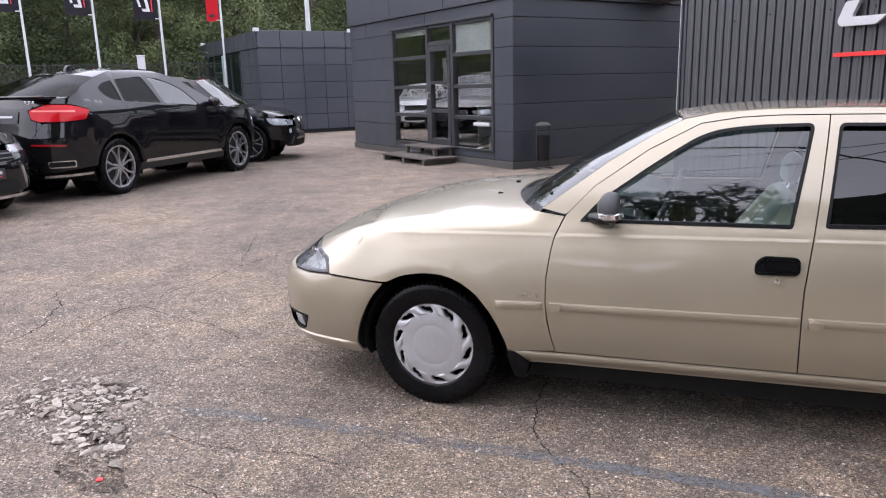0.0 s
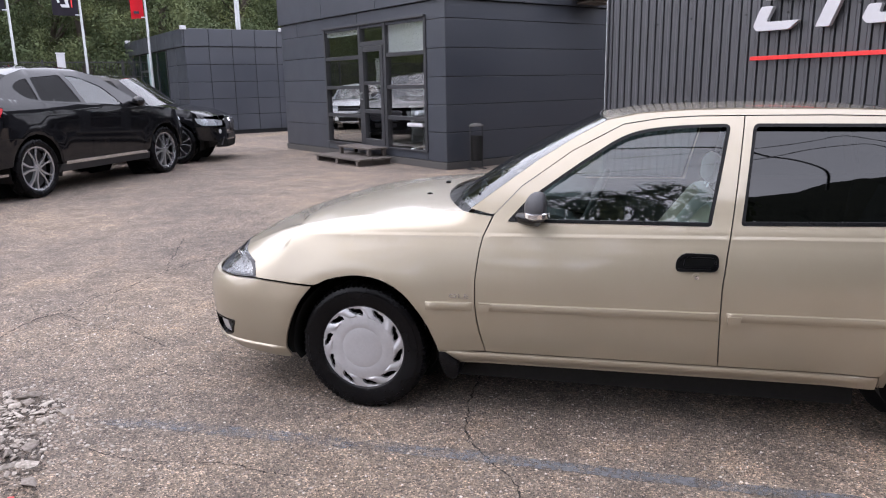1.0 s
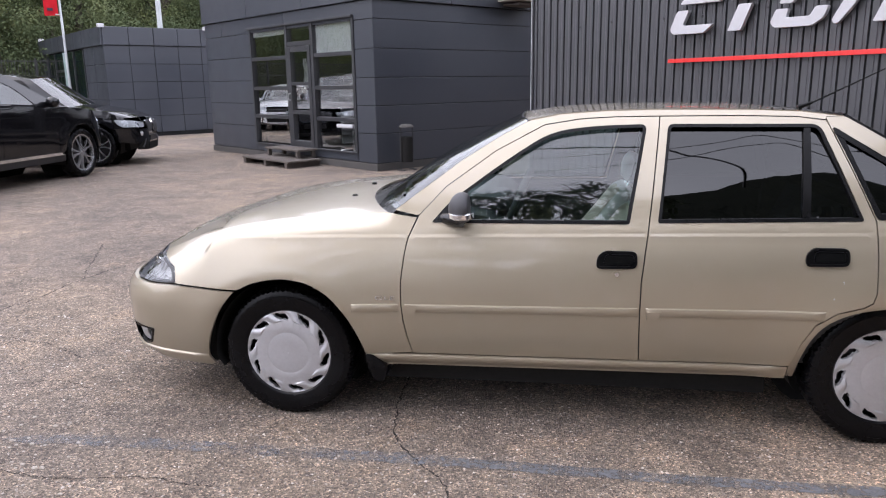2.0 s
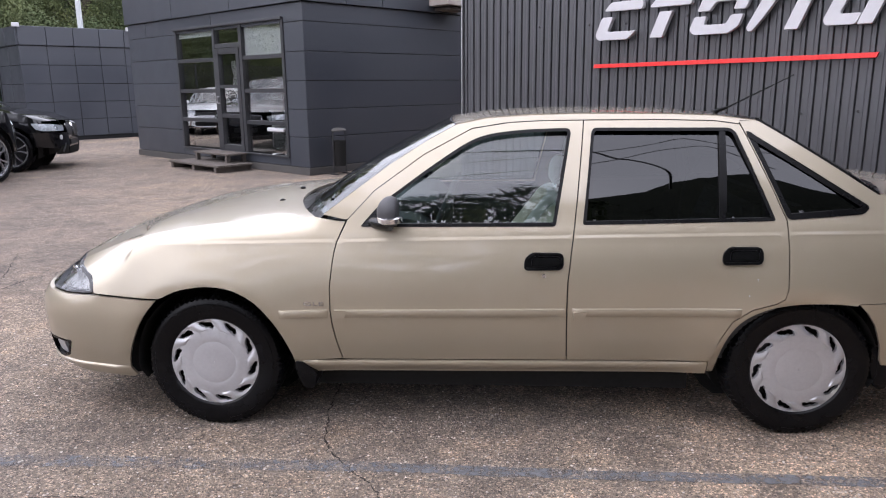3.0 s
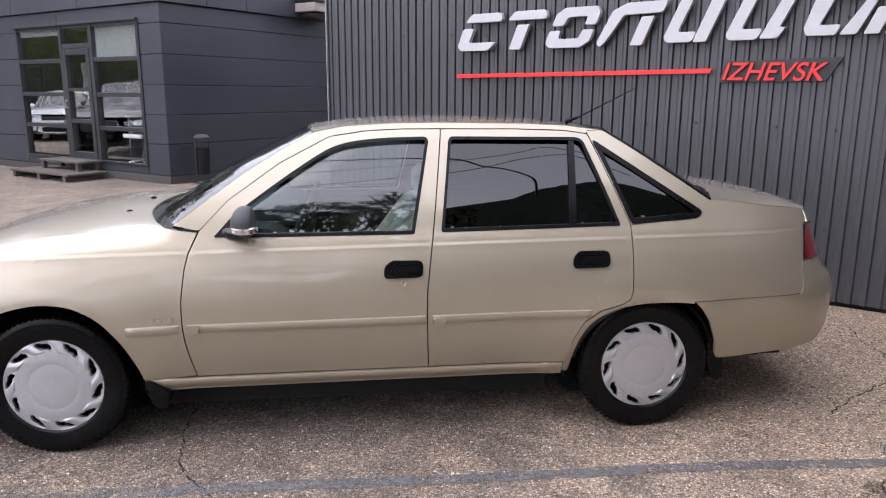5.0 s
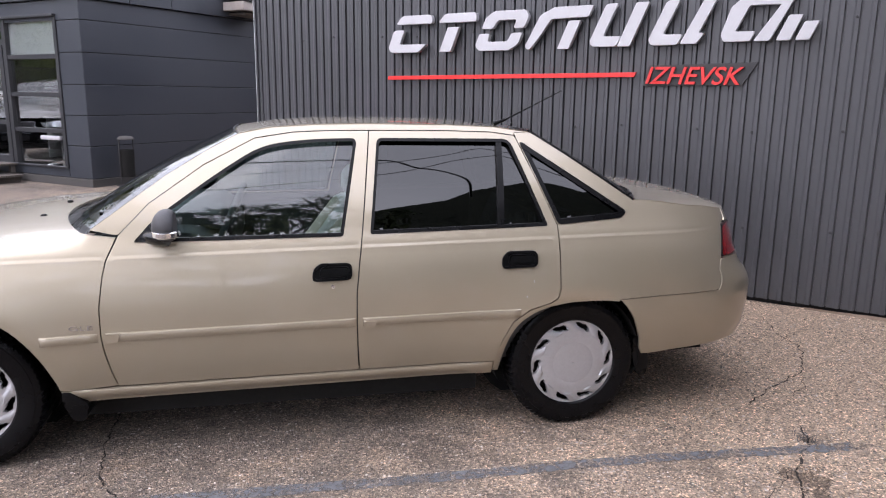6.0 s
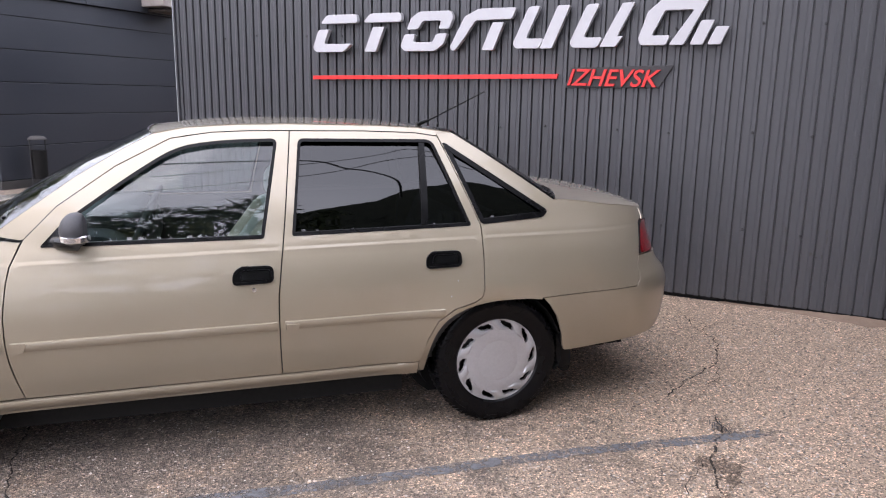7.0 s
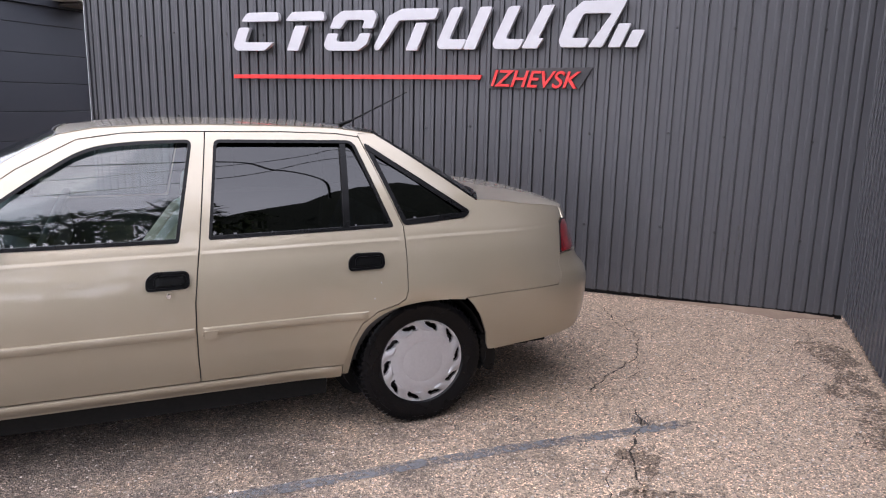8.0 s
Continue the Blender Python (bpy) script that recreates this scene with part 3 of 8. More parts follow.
def panel_bm(skin, outline, holes=(), step=0.035, off=0.0, lip=0.014, bm=None, mirror=False, open_u=None):
    """A sheet on the skin inside an outline in (u, z), less its holes, with its edges turned inwards."""
    bm = bm or bmesh.new()
    loops = [dense(list(outline), step * 0.7)] + [dense(list(h), step * 0.7) for h in holes]
    pts, edges = [], []
    for lp in loops:
        k = len(pts)
        pts += lp
        edges += [(k + i, k + (i + 1) % len(lp)) for i in range(len(lp))]
    rim = len(pts)
    us, zs = [p[0] for p in loops[0]], [p[1] for p in loops[0]]
    nu, nz = int((max(us) - min(us)) / step) + 1, int((max(zs) - min(zs)) / step) + 1
    border = np.array(pts)
    fixed = []
    for zc in skin.creases:
        k = int((max(us) - min(us)) / (step * 0.8))
        fixed += [(u, zc + skin.rake * (skin.plan(u)[0] - 1.5)) for u in (min(us) + (i + 0.5) * step * 0.8 for i in range(k))]
    for p in fixed:
        if inside(p, loops[0]) and not any(inside(p, h) for h in loops[1:]) and np.min((border[:, 0] - p[0]) ** 2 + (border[:, 1] - p[1]) ** 2) > 0.008 ** 2:
            pts.append(p)
    if fixed:
        border = np.array(pts)
    for i in range(nu + 1):
        for j in range(nz + 1):
            p = (min(us) + (i + 0.5 * (j % 2)) * step, min(zs) + j * step)
            if inside(p, loops[0]) and not any(inside(p, h) for h in loops[1:]) and np.min((border[:, 0] - p[0]) ** 2 + (border[:, 1] - p[1]) ** 2) > (0.45 * step) ** 2:
                pts.append(p)
    vs, es, fs, *_ = delaunay_2d_cdt([Vector(p) for p in pts], edges, [], 0, 1e-6)
    flip = (lambda q: (q[0], 2 * skin.mid - q[1], q[2])) if mirror else (lambda q: q)
    made, under = {}, {}

    def vert(i):
        if i not in made:
            made[i] = bm.verts.new(flip(skin.at(vs[i].x, vs[i].y, off)))
        return made[i]
    count = {}
    for f in fs:
        c = (sum(vs[i].x for i in f) / 3, sum(vs[i].y for i in f) / 3)
        if inside(c, loops[0]) and not any(inside(c, h) for h in loops[1:]):
            bm.faces.new([vert(i) for i in (f if mirror else f)])
            for a, b in zip(f, list(f[1:]) + [f[0]]):
                key = (min(a, b), max(a, b))
                count[key] = count.get(key, 0) + 1
    if lip:
        for (a, b), n in count.items():
            if n == 1 and not (open_u is not None and abs(vs[a].x - open_u) < 1e-4 and abs(vs[b].x - open_u) < 1e-4):
                for i in (a, b):
                    if i not in under:
                        x, y, z = skin.at(vs[i].x, vs[i].y, off - lip)
                        under[i] = bm.verts.new(flip((x, y, z)))
                bm.faces.new((made[a], made[b], under[b], under[a]))
    bmesh.ops.recalc_face_normals(bm, faces=bm.faces[:])
    return bm


def ring_bm(skin, outer, inner, off_out, off_in, bm=None, mirror=False):
    """A moulded strip between two outlines of as many points."""
    bm = bm or bmesh.new()
    flip = (lambda q: (q[0], 2 * skin.mid - q[1], q[2])) if mirror else (lambda q: q)
    rows = [[bm.verts.new(flip(skin.at(u, z, o))) for u, z in lp] for lp, o in ((outer, -0.004), (outer, off_out), (inner, off_out), (inner, off_in))]
    for a, b in zip(rows, rows[1:]):
        for i in range(len(a)):
            j = (i + 1) % len(a)
            bm.faces.new((a[i], a[j], b[j], b[i]))
    bmesh.ops.recalc_face_normals(bm, faces=bm.faces[:])
    return bm


def shrink(poly, d):
    """The outline moved inwards by d."""
    n = len(poly)
    area = sum(poly[i - 1][0] * poly[i][1] - poly[i][0] * poly[i - 1][1] for i in range(n))
    s = 1 if area > 0 else -1
    out = []
    for i in range(n):
        a, p, c = Vector(poly[i - 1]), Vector(poly[i]), Vector(poly[(i + 1) % n])
        t = ((p - a).normalized() + (c - p).normalized())
        if t.length < 1e-6:
            t = c - p
        t.normalize()
        out.append((p.x - s * t.y * d, p.y + s * t.x * d))
    return out


def sheet_bm(rows, thick=0.012):
    """A closed sheet of metal: the given grid on top, the same lower down, and a rim."""
    bm = bmesh.new()
    a, b, c = Vector(rows[0][0]), Vector(rows[1][0]), Vector(rows[0][1])
    up = (b - a).cross(c - a).z > 0
    top = [[bm.verts.new(p) for p in r] for r in rows]
    low = [[bm.verts.new((p[0], p[1], p[2] - thick)) for p in r] for r in rows]
    n, m = len(rows), len(rows[0])

    def face(q, flip):
        bm.faces.new(q[::-1] if flip else q)
    for i in range(n - 1):
        for j in range(m - 1):
            face((top[i][j], top[i + 1][j], top[i + 1][j + 1], top[i][j + 1]), not up)
            face((low[i][j], low[i + 1][j], low[i + 1][j + 1], low[i][j + 1]), up)
    for j in range(m - 1):
        face((top[0][j], top[0][j + 1], low[0][j + 1], low[0][j]), not up)
        face((top[-1][j], top[-1][j + 1], low[-1][j + 1], low[-1][j]), up)
    for i in range(n - 1):
        face((top[i][0], top[i + 1][0], low[i + 1][0], low[i][0]), up)
        face((top[i][-1], top[i + 1][-1], low[i + 1][-1], low[i][-1]), not up)
    return bm


def face_out(bm, mid):
    """Turns every face of a pane away from the car's middle."""
    bm.normal_update()
    for f in bm.faces:
        c = f.calc_center_median()
        side = c.y - mid
        if f.normal.y * side + 0.4 * f.normal.z * abs(side) + 0.25 * f.normal.z < 0:
            f.normal_flip()
    return bm


def strip_bm(rows, bm=None):
    bm = bm or bmesh.new()
    g = [[bm.verts.new(p) for p in r] for r in rows]
    for a, b in zip(g, g[1:]):
        for i in range(len(a) - 1):
            bm.faces.new((a[i], a[i + 1], b[i + 1], b[i]))
    return bm


def both(name, material, parent, label, make, smooth=35):
    """The same part on the left side and, mirrored, on the right."""
    return [part(name, make(mirror), material, parent, label, smooth) for mirror in (False, True)]


def full_width(rows_left, mid):
    """Rows from the middle line to the left edge, completed to the right edge."""
    return [[(x, 2 * mid - y, z) for x, y, z in r[:0:-1]] + list(r) for r in rows_left]


def paint_mat(name, dark, light, metal=0.55, rough=0.32, flake=900.0, grime=None, coat=1.0, coat_rough=0.06):
    m, n, l, b = node_mat(name, rough, metal, 1.0)
    b.inputs["Coat Roughness"].default_value = coat_rough
    b.inputs["Coat Weight"].default_value = coat
    vec = n.new("ShaderNodeTexCoord").outputs["Object"]
    flakes, wander = noise_tex(n, l, vec, flake, 1), noise_tex(n, l, vec, 1.3, 4)
    c = mix_col(n, l, 0.5, flakes, wander)
    col = ramp_of(n, l, c, [(0.35, dark), (0.65, light)])
    if grime:
        spots = noise_tex(n, l, vec, 7.0, 6, 0.7)
        fac = ramp_of(n, l, spots, [(0.52, (0, 0, 0)), (0.80, (0.35, 0.35, 0.35))])
        col = mix_col(n, l, fac, col, grime)
        l.new(mix_col(n, l, fac, (rough, rough, rough), (0.7, 0.7, 0.7)), b.inputs["Roughness"])
    l.new(col, b.inputs["Base Color"])
    bump_to(n, l, b, noise_tex(n, l, vec, 3.5, 2), 0.012, 0.004)
    return m


CHAMPAGNE = paint_mat("champagne_metallic_paint", (0.338, 0.294, 0.220), (0.386, 0.337, 0.254), 0.52, 0.39, grime=(0.40, 0.355, 0.29), coat=1.0, coat_rough=0.08)
CHAMPAGNE.node_tree.nodes["Principled BSDF"].inputs["Coat IOR"].default_value = 1.52
RUBBER = surface("black_rubber", (0.002, 0.002, 0.0025), (0.005, 0.005, 0.0055), 0.30, 0, 0, 0.16, 5, 120, 0.2)
TRIM_BLACK = surface("gloss_black_trim", (0.002, 0.002, 0.0025), (0.004, 0.004, 0.0045), 0.16, 0, 0.0, 0.5, 5, 90, 0.03)
GREY_PLASTIC = surface("grey_plastic", (0.040, 0.040, 0.044), (0.058, 0.058, 0.063), 0.55, 0, 0, 0.4, 5, 150, 0.2)
SILVER = surface("silver_painted_plastic", (0.40, 0.40, 0.415), (0.48, 0.48, 0.495), 0.36, 0.5, 0.3, 0.5, 3, 90, 0.03)
CHROME = surface("chrome", (0.70, 0.70, 0.72), (0.78, 0.78, 0.80), 0.12, 1.0, 0, 0.5, 4, 60, 0.01, rough_var=0.04)
BEIGE = surface("beige_cloth", (0.42, 0.37, 0.29), (0.52, 0.46, 0.37), 0.9, 0, 0, 0.3, 8, 300, 0.3)
GREY_CLOTH = surface("pale_grey_cloth", (0.50, 0.49, 0.46), (0.60, 0.59, 0.55), 0.9, 0, 0, 0.3, 8, 300, 0.3)
CABIN = surface("dark_cabin_plastic", (0.045, 0.045, 0.047), (0.070, 0.070, 0.073), 0.65, 0, 0, 0.4, 4, 100, 0.1)
DARK = surface("underbody_black", (0.008, 0.008, 0.008), (0.016, 0.015, 0.014), 0.9, 0, 0, 0.2)
CLEAR = pane_mat("car_glass", (0.45, 0.55, 0.545), (0.062, 1.0))
TINTED = pane_mat("tinted_glass", (0.016, 0.020, 0.034), (0.030, 0.85))
SCREEN = pane_mat("windscreen_glass", (0.62, 0.70, 0.68), (0.08, 1.0))


def add_drops(m):
    """Fine rain drops standing on a pane."""
    n, l = m.node_tree.nodes, m.node_tree.links
    vec = n.new("ShaderNodeTexCoord").outputs["Object"]
    v = n.new("ShaderNodeTexVoronoi")
    v.inputs["Scale"].default_value = 150.0
    l.new(vec, v.inputs["Vector"])
    b = n.new("ShaderNodeBump")
    b.inputs["Strength"].default_value, b.inputs["Distance"].default_value = 0.12, 0.002
    l.new(ramp_of(n, l, v.outputs["Distance"], [(0.15, (1, 1, 1)), (0.45, (0, 0, 0))]), b.inputs["Height"])
    for k in n:
        if k.bl_idname == "ShaderNodeBsdfGlossy":
            l.new(b.outputs["Normal"], k.inputs["Normal"])


add_drops(SCREEN)
RED_LENS = surface("red_lamp_lens", (0.17, 0.003, 0.006), (0.26, 0.005, 0.009), 0.12, 0, 1.0, 0.5, 6, 200, 0.05)
LENS = pane_mat("clear_lamp_lens", (0.80, 0.82, 0.84), (0.05, 0.9))


def tyre_bm(r, width, rim, blocks=76):
    bm = bmesh.new()
    w = width / 2
    prof = [(rim - 0.012, w * 0.72), (rim, -w * 0.80 + 0), (rim + 0.012, -w * 0.93), (rim + (r - rim) * 0.45, -w * 1.02), (r - 0.038, -w * 1.005), (r - 0.036, -w * 0.975), (r - 0.030, -w * 0.97), (r - 0.012, -w * 0.90), (r - 0.003, -w * 0.76), (r, -w * 0.60), (r, -w * 0.2), (r, w * 0.2), (r, w * 0.60), (r - 0.012, w * 0.9), (rim + (r - rim) * 0.45, w), (rim, w * 0.8)]
    sides = blocks * 2
    rings = []
    for i, (q, y) in enumerate(prof):
        ring = []
        for j in range(sides):
            k = 2 * math.pi * (j + (0.5 if i % 2 else 0) * 0) / sides
            cut = 0.0065 if (7 <= i <= 13 and i not in (10, 11) and j % 2) or (i in (10, 11) and (j + 1) % 2 and j % 4 == 0) else 0.0
            ring.append(bm.verts.new(((q - cut) * math.cos(k), y, (q - cut) * math.sin(k))))
        rings.append(ring)
    for a, b in zip(rings, rings[1:]):
        for j in range(sides):
            bm.faces.new((a[j], a[(j + 1) % sides], b[(j + 1) % sides], b[j]))
    bmesh.ops.recalc_face_normals(bm, faces=bm.faces[:])
    return bm


def hubcap_bm(r=0.206, vents=10):
    """A domed plastic cover with a ring of swept vents near its rim."""
    bm = bmesh.new()
    seg = vents * 18
    rad = [0.002, 0.05, 0.092, 0.095, 0.098, 0.101, 0.125, 0.148, 0.154, 0.160, 0.166, 0.172, 0.178, 0.184, 0.190, 0.196, 0.201, r]
    dep = [-0.0172, -0.0172, -0.0172, -0.0164, -0.0164, -0.0171, -0.0160, -0.013, -0.012, -0.011, -0.0095, -0.008, -0.0065, -0.005, -0.005, -0.007, -0.006, 0.004]
    rings = [[None] * seg for _ in rad]
    for i, (q, y) in enumerate(zip(rad, dep)):
        for j in range(seg):
            k = 2 * math.pi * j / seg + 0.30 * max(0, (q - 0.15)) / 0.05
            ph = j % 18
            # raised blades between the vents
            lift = -0.006 * math.sin(math.pi * min(1, max(0, (ph - 8) / 10))) if 0.15 < q < 0.194 else 0.0
            rings[i][j] = bm.verts.new((q * math.cos(k), y + lift, q * math.sin(k)))
    for i in range(len(rad) - 1):
        for j in range(seg):
            ph = j % 18
            lo, hi = (1, 10) if i in (10, 11, 12) else (2, 9)
            if i == 8 or i == 13:
                lo, hi = (3, 6) if i == 8 else (5, 9)
            if 8 <= i <= 13 and lo <= ph < hi:
                continue
            bm.faces.new((rings[i][j], rings[i][(j + 1) % seg], rings[i + 1][(j + 1) % seg], rings[i + 1][j]))
    edges = [e for e in bm.edges if len(e.link_faces) == 1]
    out = bmesh.ops.extrude_edge_only(bm, edges=edges)
    for v in out["geom"]:
        if isinstance(v, bmesh.types.BMVert):
            v.co.y += 0.018
    bmesh.ops.recalc_face_normals(bm, faces=bm.faces[:])
    return bm

LAMP_BACK = surface("pale_lamp_reflector", (0.21, 0.205, 0.20), (0.30, 0.292, 0.285), 0.25, 0.5, 0, 0.5, 9, 60, 0.1)
TYRE = surface("worn_tyre_rubber", (0.002, 0.002, 0.0026), (0.005, 0.005, 0.0058), 0.27, 0, 0, 0.16, 6, 140, 0.25)

# ---- the sedan ----
A_LINE = [(0.612, 0.930), (0.722, 1.045), (0.93, 1.190), (1.137, 1.296), (1.30, 1.320), (1.45, 1.327), (1.62, 1.328), (1.95, 1.328), (2.18, 1.322), (2.284, 1.308)]     # top edge of the doors
SCREEN_LINE = [(0.505, 0.952), (0.78, 1.150), (0.95, 1.254), (1.065, 1.314)]
ROOF_LINE = [(1.065, 1.314), (1.20, 1.340), (1.40, 1.352), (1.62, 1.356), (2.00, 1.352), (2.20, 1.344), (2.365, 1.322)]
FRONT_ARCH = [(-0.395, 0.225), (-0.372, 0.32), (-0.335, 0.416), (-0.278, 0.52), (-0.204, 0.598), (-0.10, 0.645), (0.01, 0.660), (0.10, 0.650), (0.198, 0.604), (0.27, 0.53), (0.323, 0.440), (0.360, 0.340), (0.372, 0.285)]
REAR_ARCH = [(2.172, 0.275), (2.182, 0.36), (2.198, 0.435), (2.240, 0.512), (2.310, 0.562), (2.40, 0.590), (2.50, 0.602), (2.62, 0.604), (2.70, 0.597)]
REAR_DOOR_BACK = [(2.289, 1.300), (2.426, 0.930), (2.424, 0.80), (2.420, 0.66), (2.411, 0.626), (2.380, 0.606), (2.288, 0.580), (2.212, 0.526), (2.170, 0.44), (2.150, 0.331)]



def rounder(pts, k=4):
    """More places along a line, on a smooth curve through the given ones."""
    n = len(pts) - 1
    fx, fz = (smooth_curve(list(range(n + 1)), [p[a] for p in pts]) for a in range(2))
    return [(fx(i / k), fz(i / k)) for i in range(n * k + 1)]


FRONT_ARCH, REAR_ARCH = rounder(FRONT_ARCH), rounder(REAR_ARCH)


def hood_side():
    """The fender's top edge, from the screen pillar to the lamp, in (u, z)."""
    out = []
    for i in range(25):
        u = 0.47 - 1.39 * i / 24
        z = 0.8
        for _ in range(30):
            z = 0.5 * z + 0.5 * HOOD_Z(SEDAN.at(u, z)[0])
        out.append((u, z))
    return out


def grid_between(centre, edge, front=None, back=None, n=24, bulge=2.2, mid=YC, bow=2.0):
    """Rows from the middle line to the left edge; front and back bend the end rows to given lines."""
    rows = []
    m = len(edge)
    for i, (c, e) in enumerate(zip(centre, edge)):
        r = i / (m - 1)
        row = []
        for j in range(n + 1):
            s = j / n
            p = [c[k] + (e[k] - c[k]) * s for k in range(3)]
            p[2] = e[2] + (c[2] - e[2]) * (1 - s ** bulge)
            p[0] = c[0] + (e[0] - c[0]) * s ** bow
            for line, wgt, end in ((front, (1 - r) ** 3, 0), (back, r ** 3, m - 1)):
                if line:
                    c0, e0 = centre[end], edge[end]
                    q = [c0[0] + (e0[0] - c0[0]) * s ** bow, c0[1] + (e0[1] - c0[1]) * s, e0[2] + (c0[2] - e0[2]) * (1 - s ** bulge)]
                    f = line(s)
                    p = [p[k] + wgt * (f[k] - q[k]) for k in range(3)]
            row.append(tuple(p))
        rows.append(row)
    return full_width(rows, mid)


def along(line, n):
    """n + 1 even places on a polyline in (u, z)."""
    d = [0.0]
    for a, b in zip(line, line[1:]):
        d.append(d[-1] + math.dist(a, b))
    out = []
    for i in range(n + 1):
        s = d[-1] * i / n
        k = max(j for j in range(len(d) - 1) if d[j] <= s + 1e-9)
        t = (s - d[k]) / (d[k + 1] - d[k])
        out.append((line[k][0] + t * (line[k + 1][0] - line[k][0]), line[k][1] + t * (line[k + 1][1] - line[k][1])))
    return out


def build_sedan():
    S = SEDAN
    car = thing("sedan", pose(0, 0, 0), "champagne beige metallic four-door sedan parked on asphalt", "car")
    P = lambda name, bm, mat, label="", smooth=35, parent=car: part(name, bm, mat, parent, label, smooth)
    top = hood_side()
    lamp_edge = [(-0.92, 0.718), (-0.80, 0.706), (-0.692, 0.686), (-0.61, 0.652), (-0.556, 0.620)]
    seam = [(-0.40, 0.615), (-0.208, 0.608)]
    # fenders
    fender = [top[0], (0.60, 0.921), (0.5655, 0.84), (0.5545, 0.784), (0.5385, 0.66), (0.5375, 0.556), (0.5435, 0.48), (0.5555, 0.412), (0.5745, 0.325)]
    fender += [(0.45, 0.318), (0.362, 0.318)] + [p for p in FRONT_ARCH[::-1] if p[1] > 0.33 and p[0] > -0.2] + [(-0.20, 0.606)] + seam[::-1][1:] + lamp_edge[::-1] + top[:0:-1]
    both("fender", CHAMPAGNE, car, "", lambda mi: panel_bm(S, fender, step=0.028, mirror=mi))
    # doors
    fw = soften([(0.735, 0.903), (1.490, 0.907), (1.571, 1.299), (1.35, 1.293), (1.164, 1.270), (0.98, 1.158), (0.735, 0.985)], [0.01, 0.012, 0.03, 0.08, 0.09, 0.1, 0.02])
    rw = soften([(1.602, 0.913), (2.385, 0.930), (2.258, 1.296), (1.657, 1.299)], [0.012, 0.012, 0.035, 0.025])
    front_door = [(0.579, 0.322), (0.5605, 0.412), (0.548, 0.49), (0.542, 0.556), (0.543, 0.66), (0.559, 0.784), (0.571, 0.84)] + [(x, z) for x, z in A_LINE if x < 1.6] + [(1.6225, 1.328), (1.5995, 1.16), (1.5675, 0.92), (1.5495, 0.80), (1.5355, 0.677), (1.5345, 0.56), (1.5375, 0.45), (1.5445, 0.327)]
    rear_door = [(1.5495, 0.327), (1.5425, 0.45), (1.5395, 0.56), (1.5405, 0.677), (1.5545, 0.80), (1.5725, 0.92), (1.6045, 1.16), (1.6275, 1.328)] + [(x, z) for x, z in A_LINE if x > 1.65] + REAR_DOOR_BACK
    for mi in (False, True):
        fd = P("front_door", panel_bm(S, front_door, [fw], 0.03, mirror=mi), CHAMPAGNE)
        rd = P("rear_door", panel_bm(S, rear_door, [rw], 0.03, mirror=mi), CHAMPAGNE)
        for door, hole, tint in ((fd, fw, CLEAR), (rd, rw, TINTED)):
            P("window_seal", ring_bm(S, hole, shrink(hole, 0.013), 0.003, -0.013, mirror=mi), RUBBER, "black rubber window seal", 30, door)
            P("door_glass", face_out(panel_bm(S, shrink(hole, 0.006), (), 0.02, -0.019, 0.0, mirror=mi), YC), tint, "tinted side window" if tint is TINTED else "clear side window reflecting trees", 60, door)
        bar = [(2.158, 0.925), (2.186, 0.925), (2.222, 1.292), (2.196, 1.292)]
        P("window_bar", panel_bm(S, bar, (), 0.04, 0.0, 0.014, mirror=mi), RUBBER, "black upright bar between the panes", 30, rd)
        # side mouldings, lighter ledge along the doors
        for host, x0, x1, tip in ((fd, 0.556, 1.530, 0.0), (rd, 1.560, 2.245, 0.02)):
            bm = bmesh.new()
            rows = []
            for i in range(41):
                x = x0 + (x1 - x0) * i / 40
                zc = 0.540 + 0.0125 * (x - 0.33)
                k = min(1.0, (x - x0) / 0.012, (x1 - x) / (0.012 + tip))
                sec = [(-0.019, 0.0), (-0.017, 0.007), (-0.006, 0.012), (0.008, 0.014), (0.016, 0.011), (0.019, 0.0)]
                rows.append([S.at(x, zc + dz, dy * max(0.05, k)) for dz, dy in sec])
            if mi:
                rows = [[(a, 2 * YC - b, c) for a, b, c in r] for r in rows]
            strip_bm(rows, bm)
            bmesh.ops.recalc_face_normals(bm, faces=bm.faces[:])
            P("side_moulding", bm, CHAMPAGNE, "body coloured side moulding", 40, host)
            bm = panel_bm(S, soften([(x0 + 0.004, 0.524), (x0 + 0.045, 0.524), (x0 + 0.058, 0.562), (x0 + 0.004, 0.562)], 0.004), (), 0.02, 0.018, 0.012, mirror=mi)
            P("moulding_end", bm, CHAMPAGNE, "", 40, host)
        # door handles
        for host, x0, x1, zc in ((fd, 1.357, 1.520, 0.770), (rd, 2.160, 2.322, 0.796)):
            plate = soften([(x0, zc - 0.036), (x1, zc - 0.032), (x1, zc + 0.036), (x0 + 0.030, zc + 0.036), (x0 + 0.002, zc + 0.010)], [0.022, 0.026, 0.026, 0.030, 0.030], 6)
            h = P("door_handle", ring_bm(S, plate, shrink(plate, 0.010), 0.009, -0.012, mirror=mi), RUBBER, "black recessed door handle", 40, host)
            P("handle_cup", panel_bm(S, shrink(plate, 0.007), (), 0.02, 0.003, 0.0, mirror=mi), RUBBER, "", 40, h)
            grip = soften([(x0 + 0.028, zc - 0.022), (x1 - 0.012, zc - 0.019), (x1 - 0.012, zc + 0.022), (x0 + 0.036, zc + 0.022)], 0.016, 6)
            P("handle_rim", ring_bm(S, grip, shrink(grip, 0.003), 0.009, 0.004, mirror=mi), RUBBER, "", 40, h)
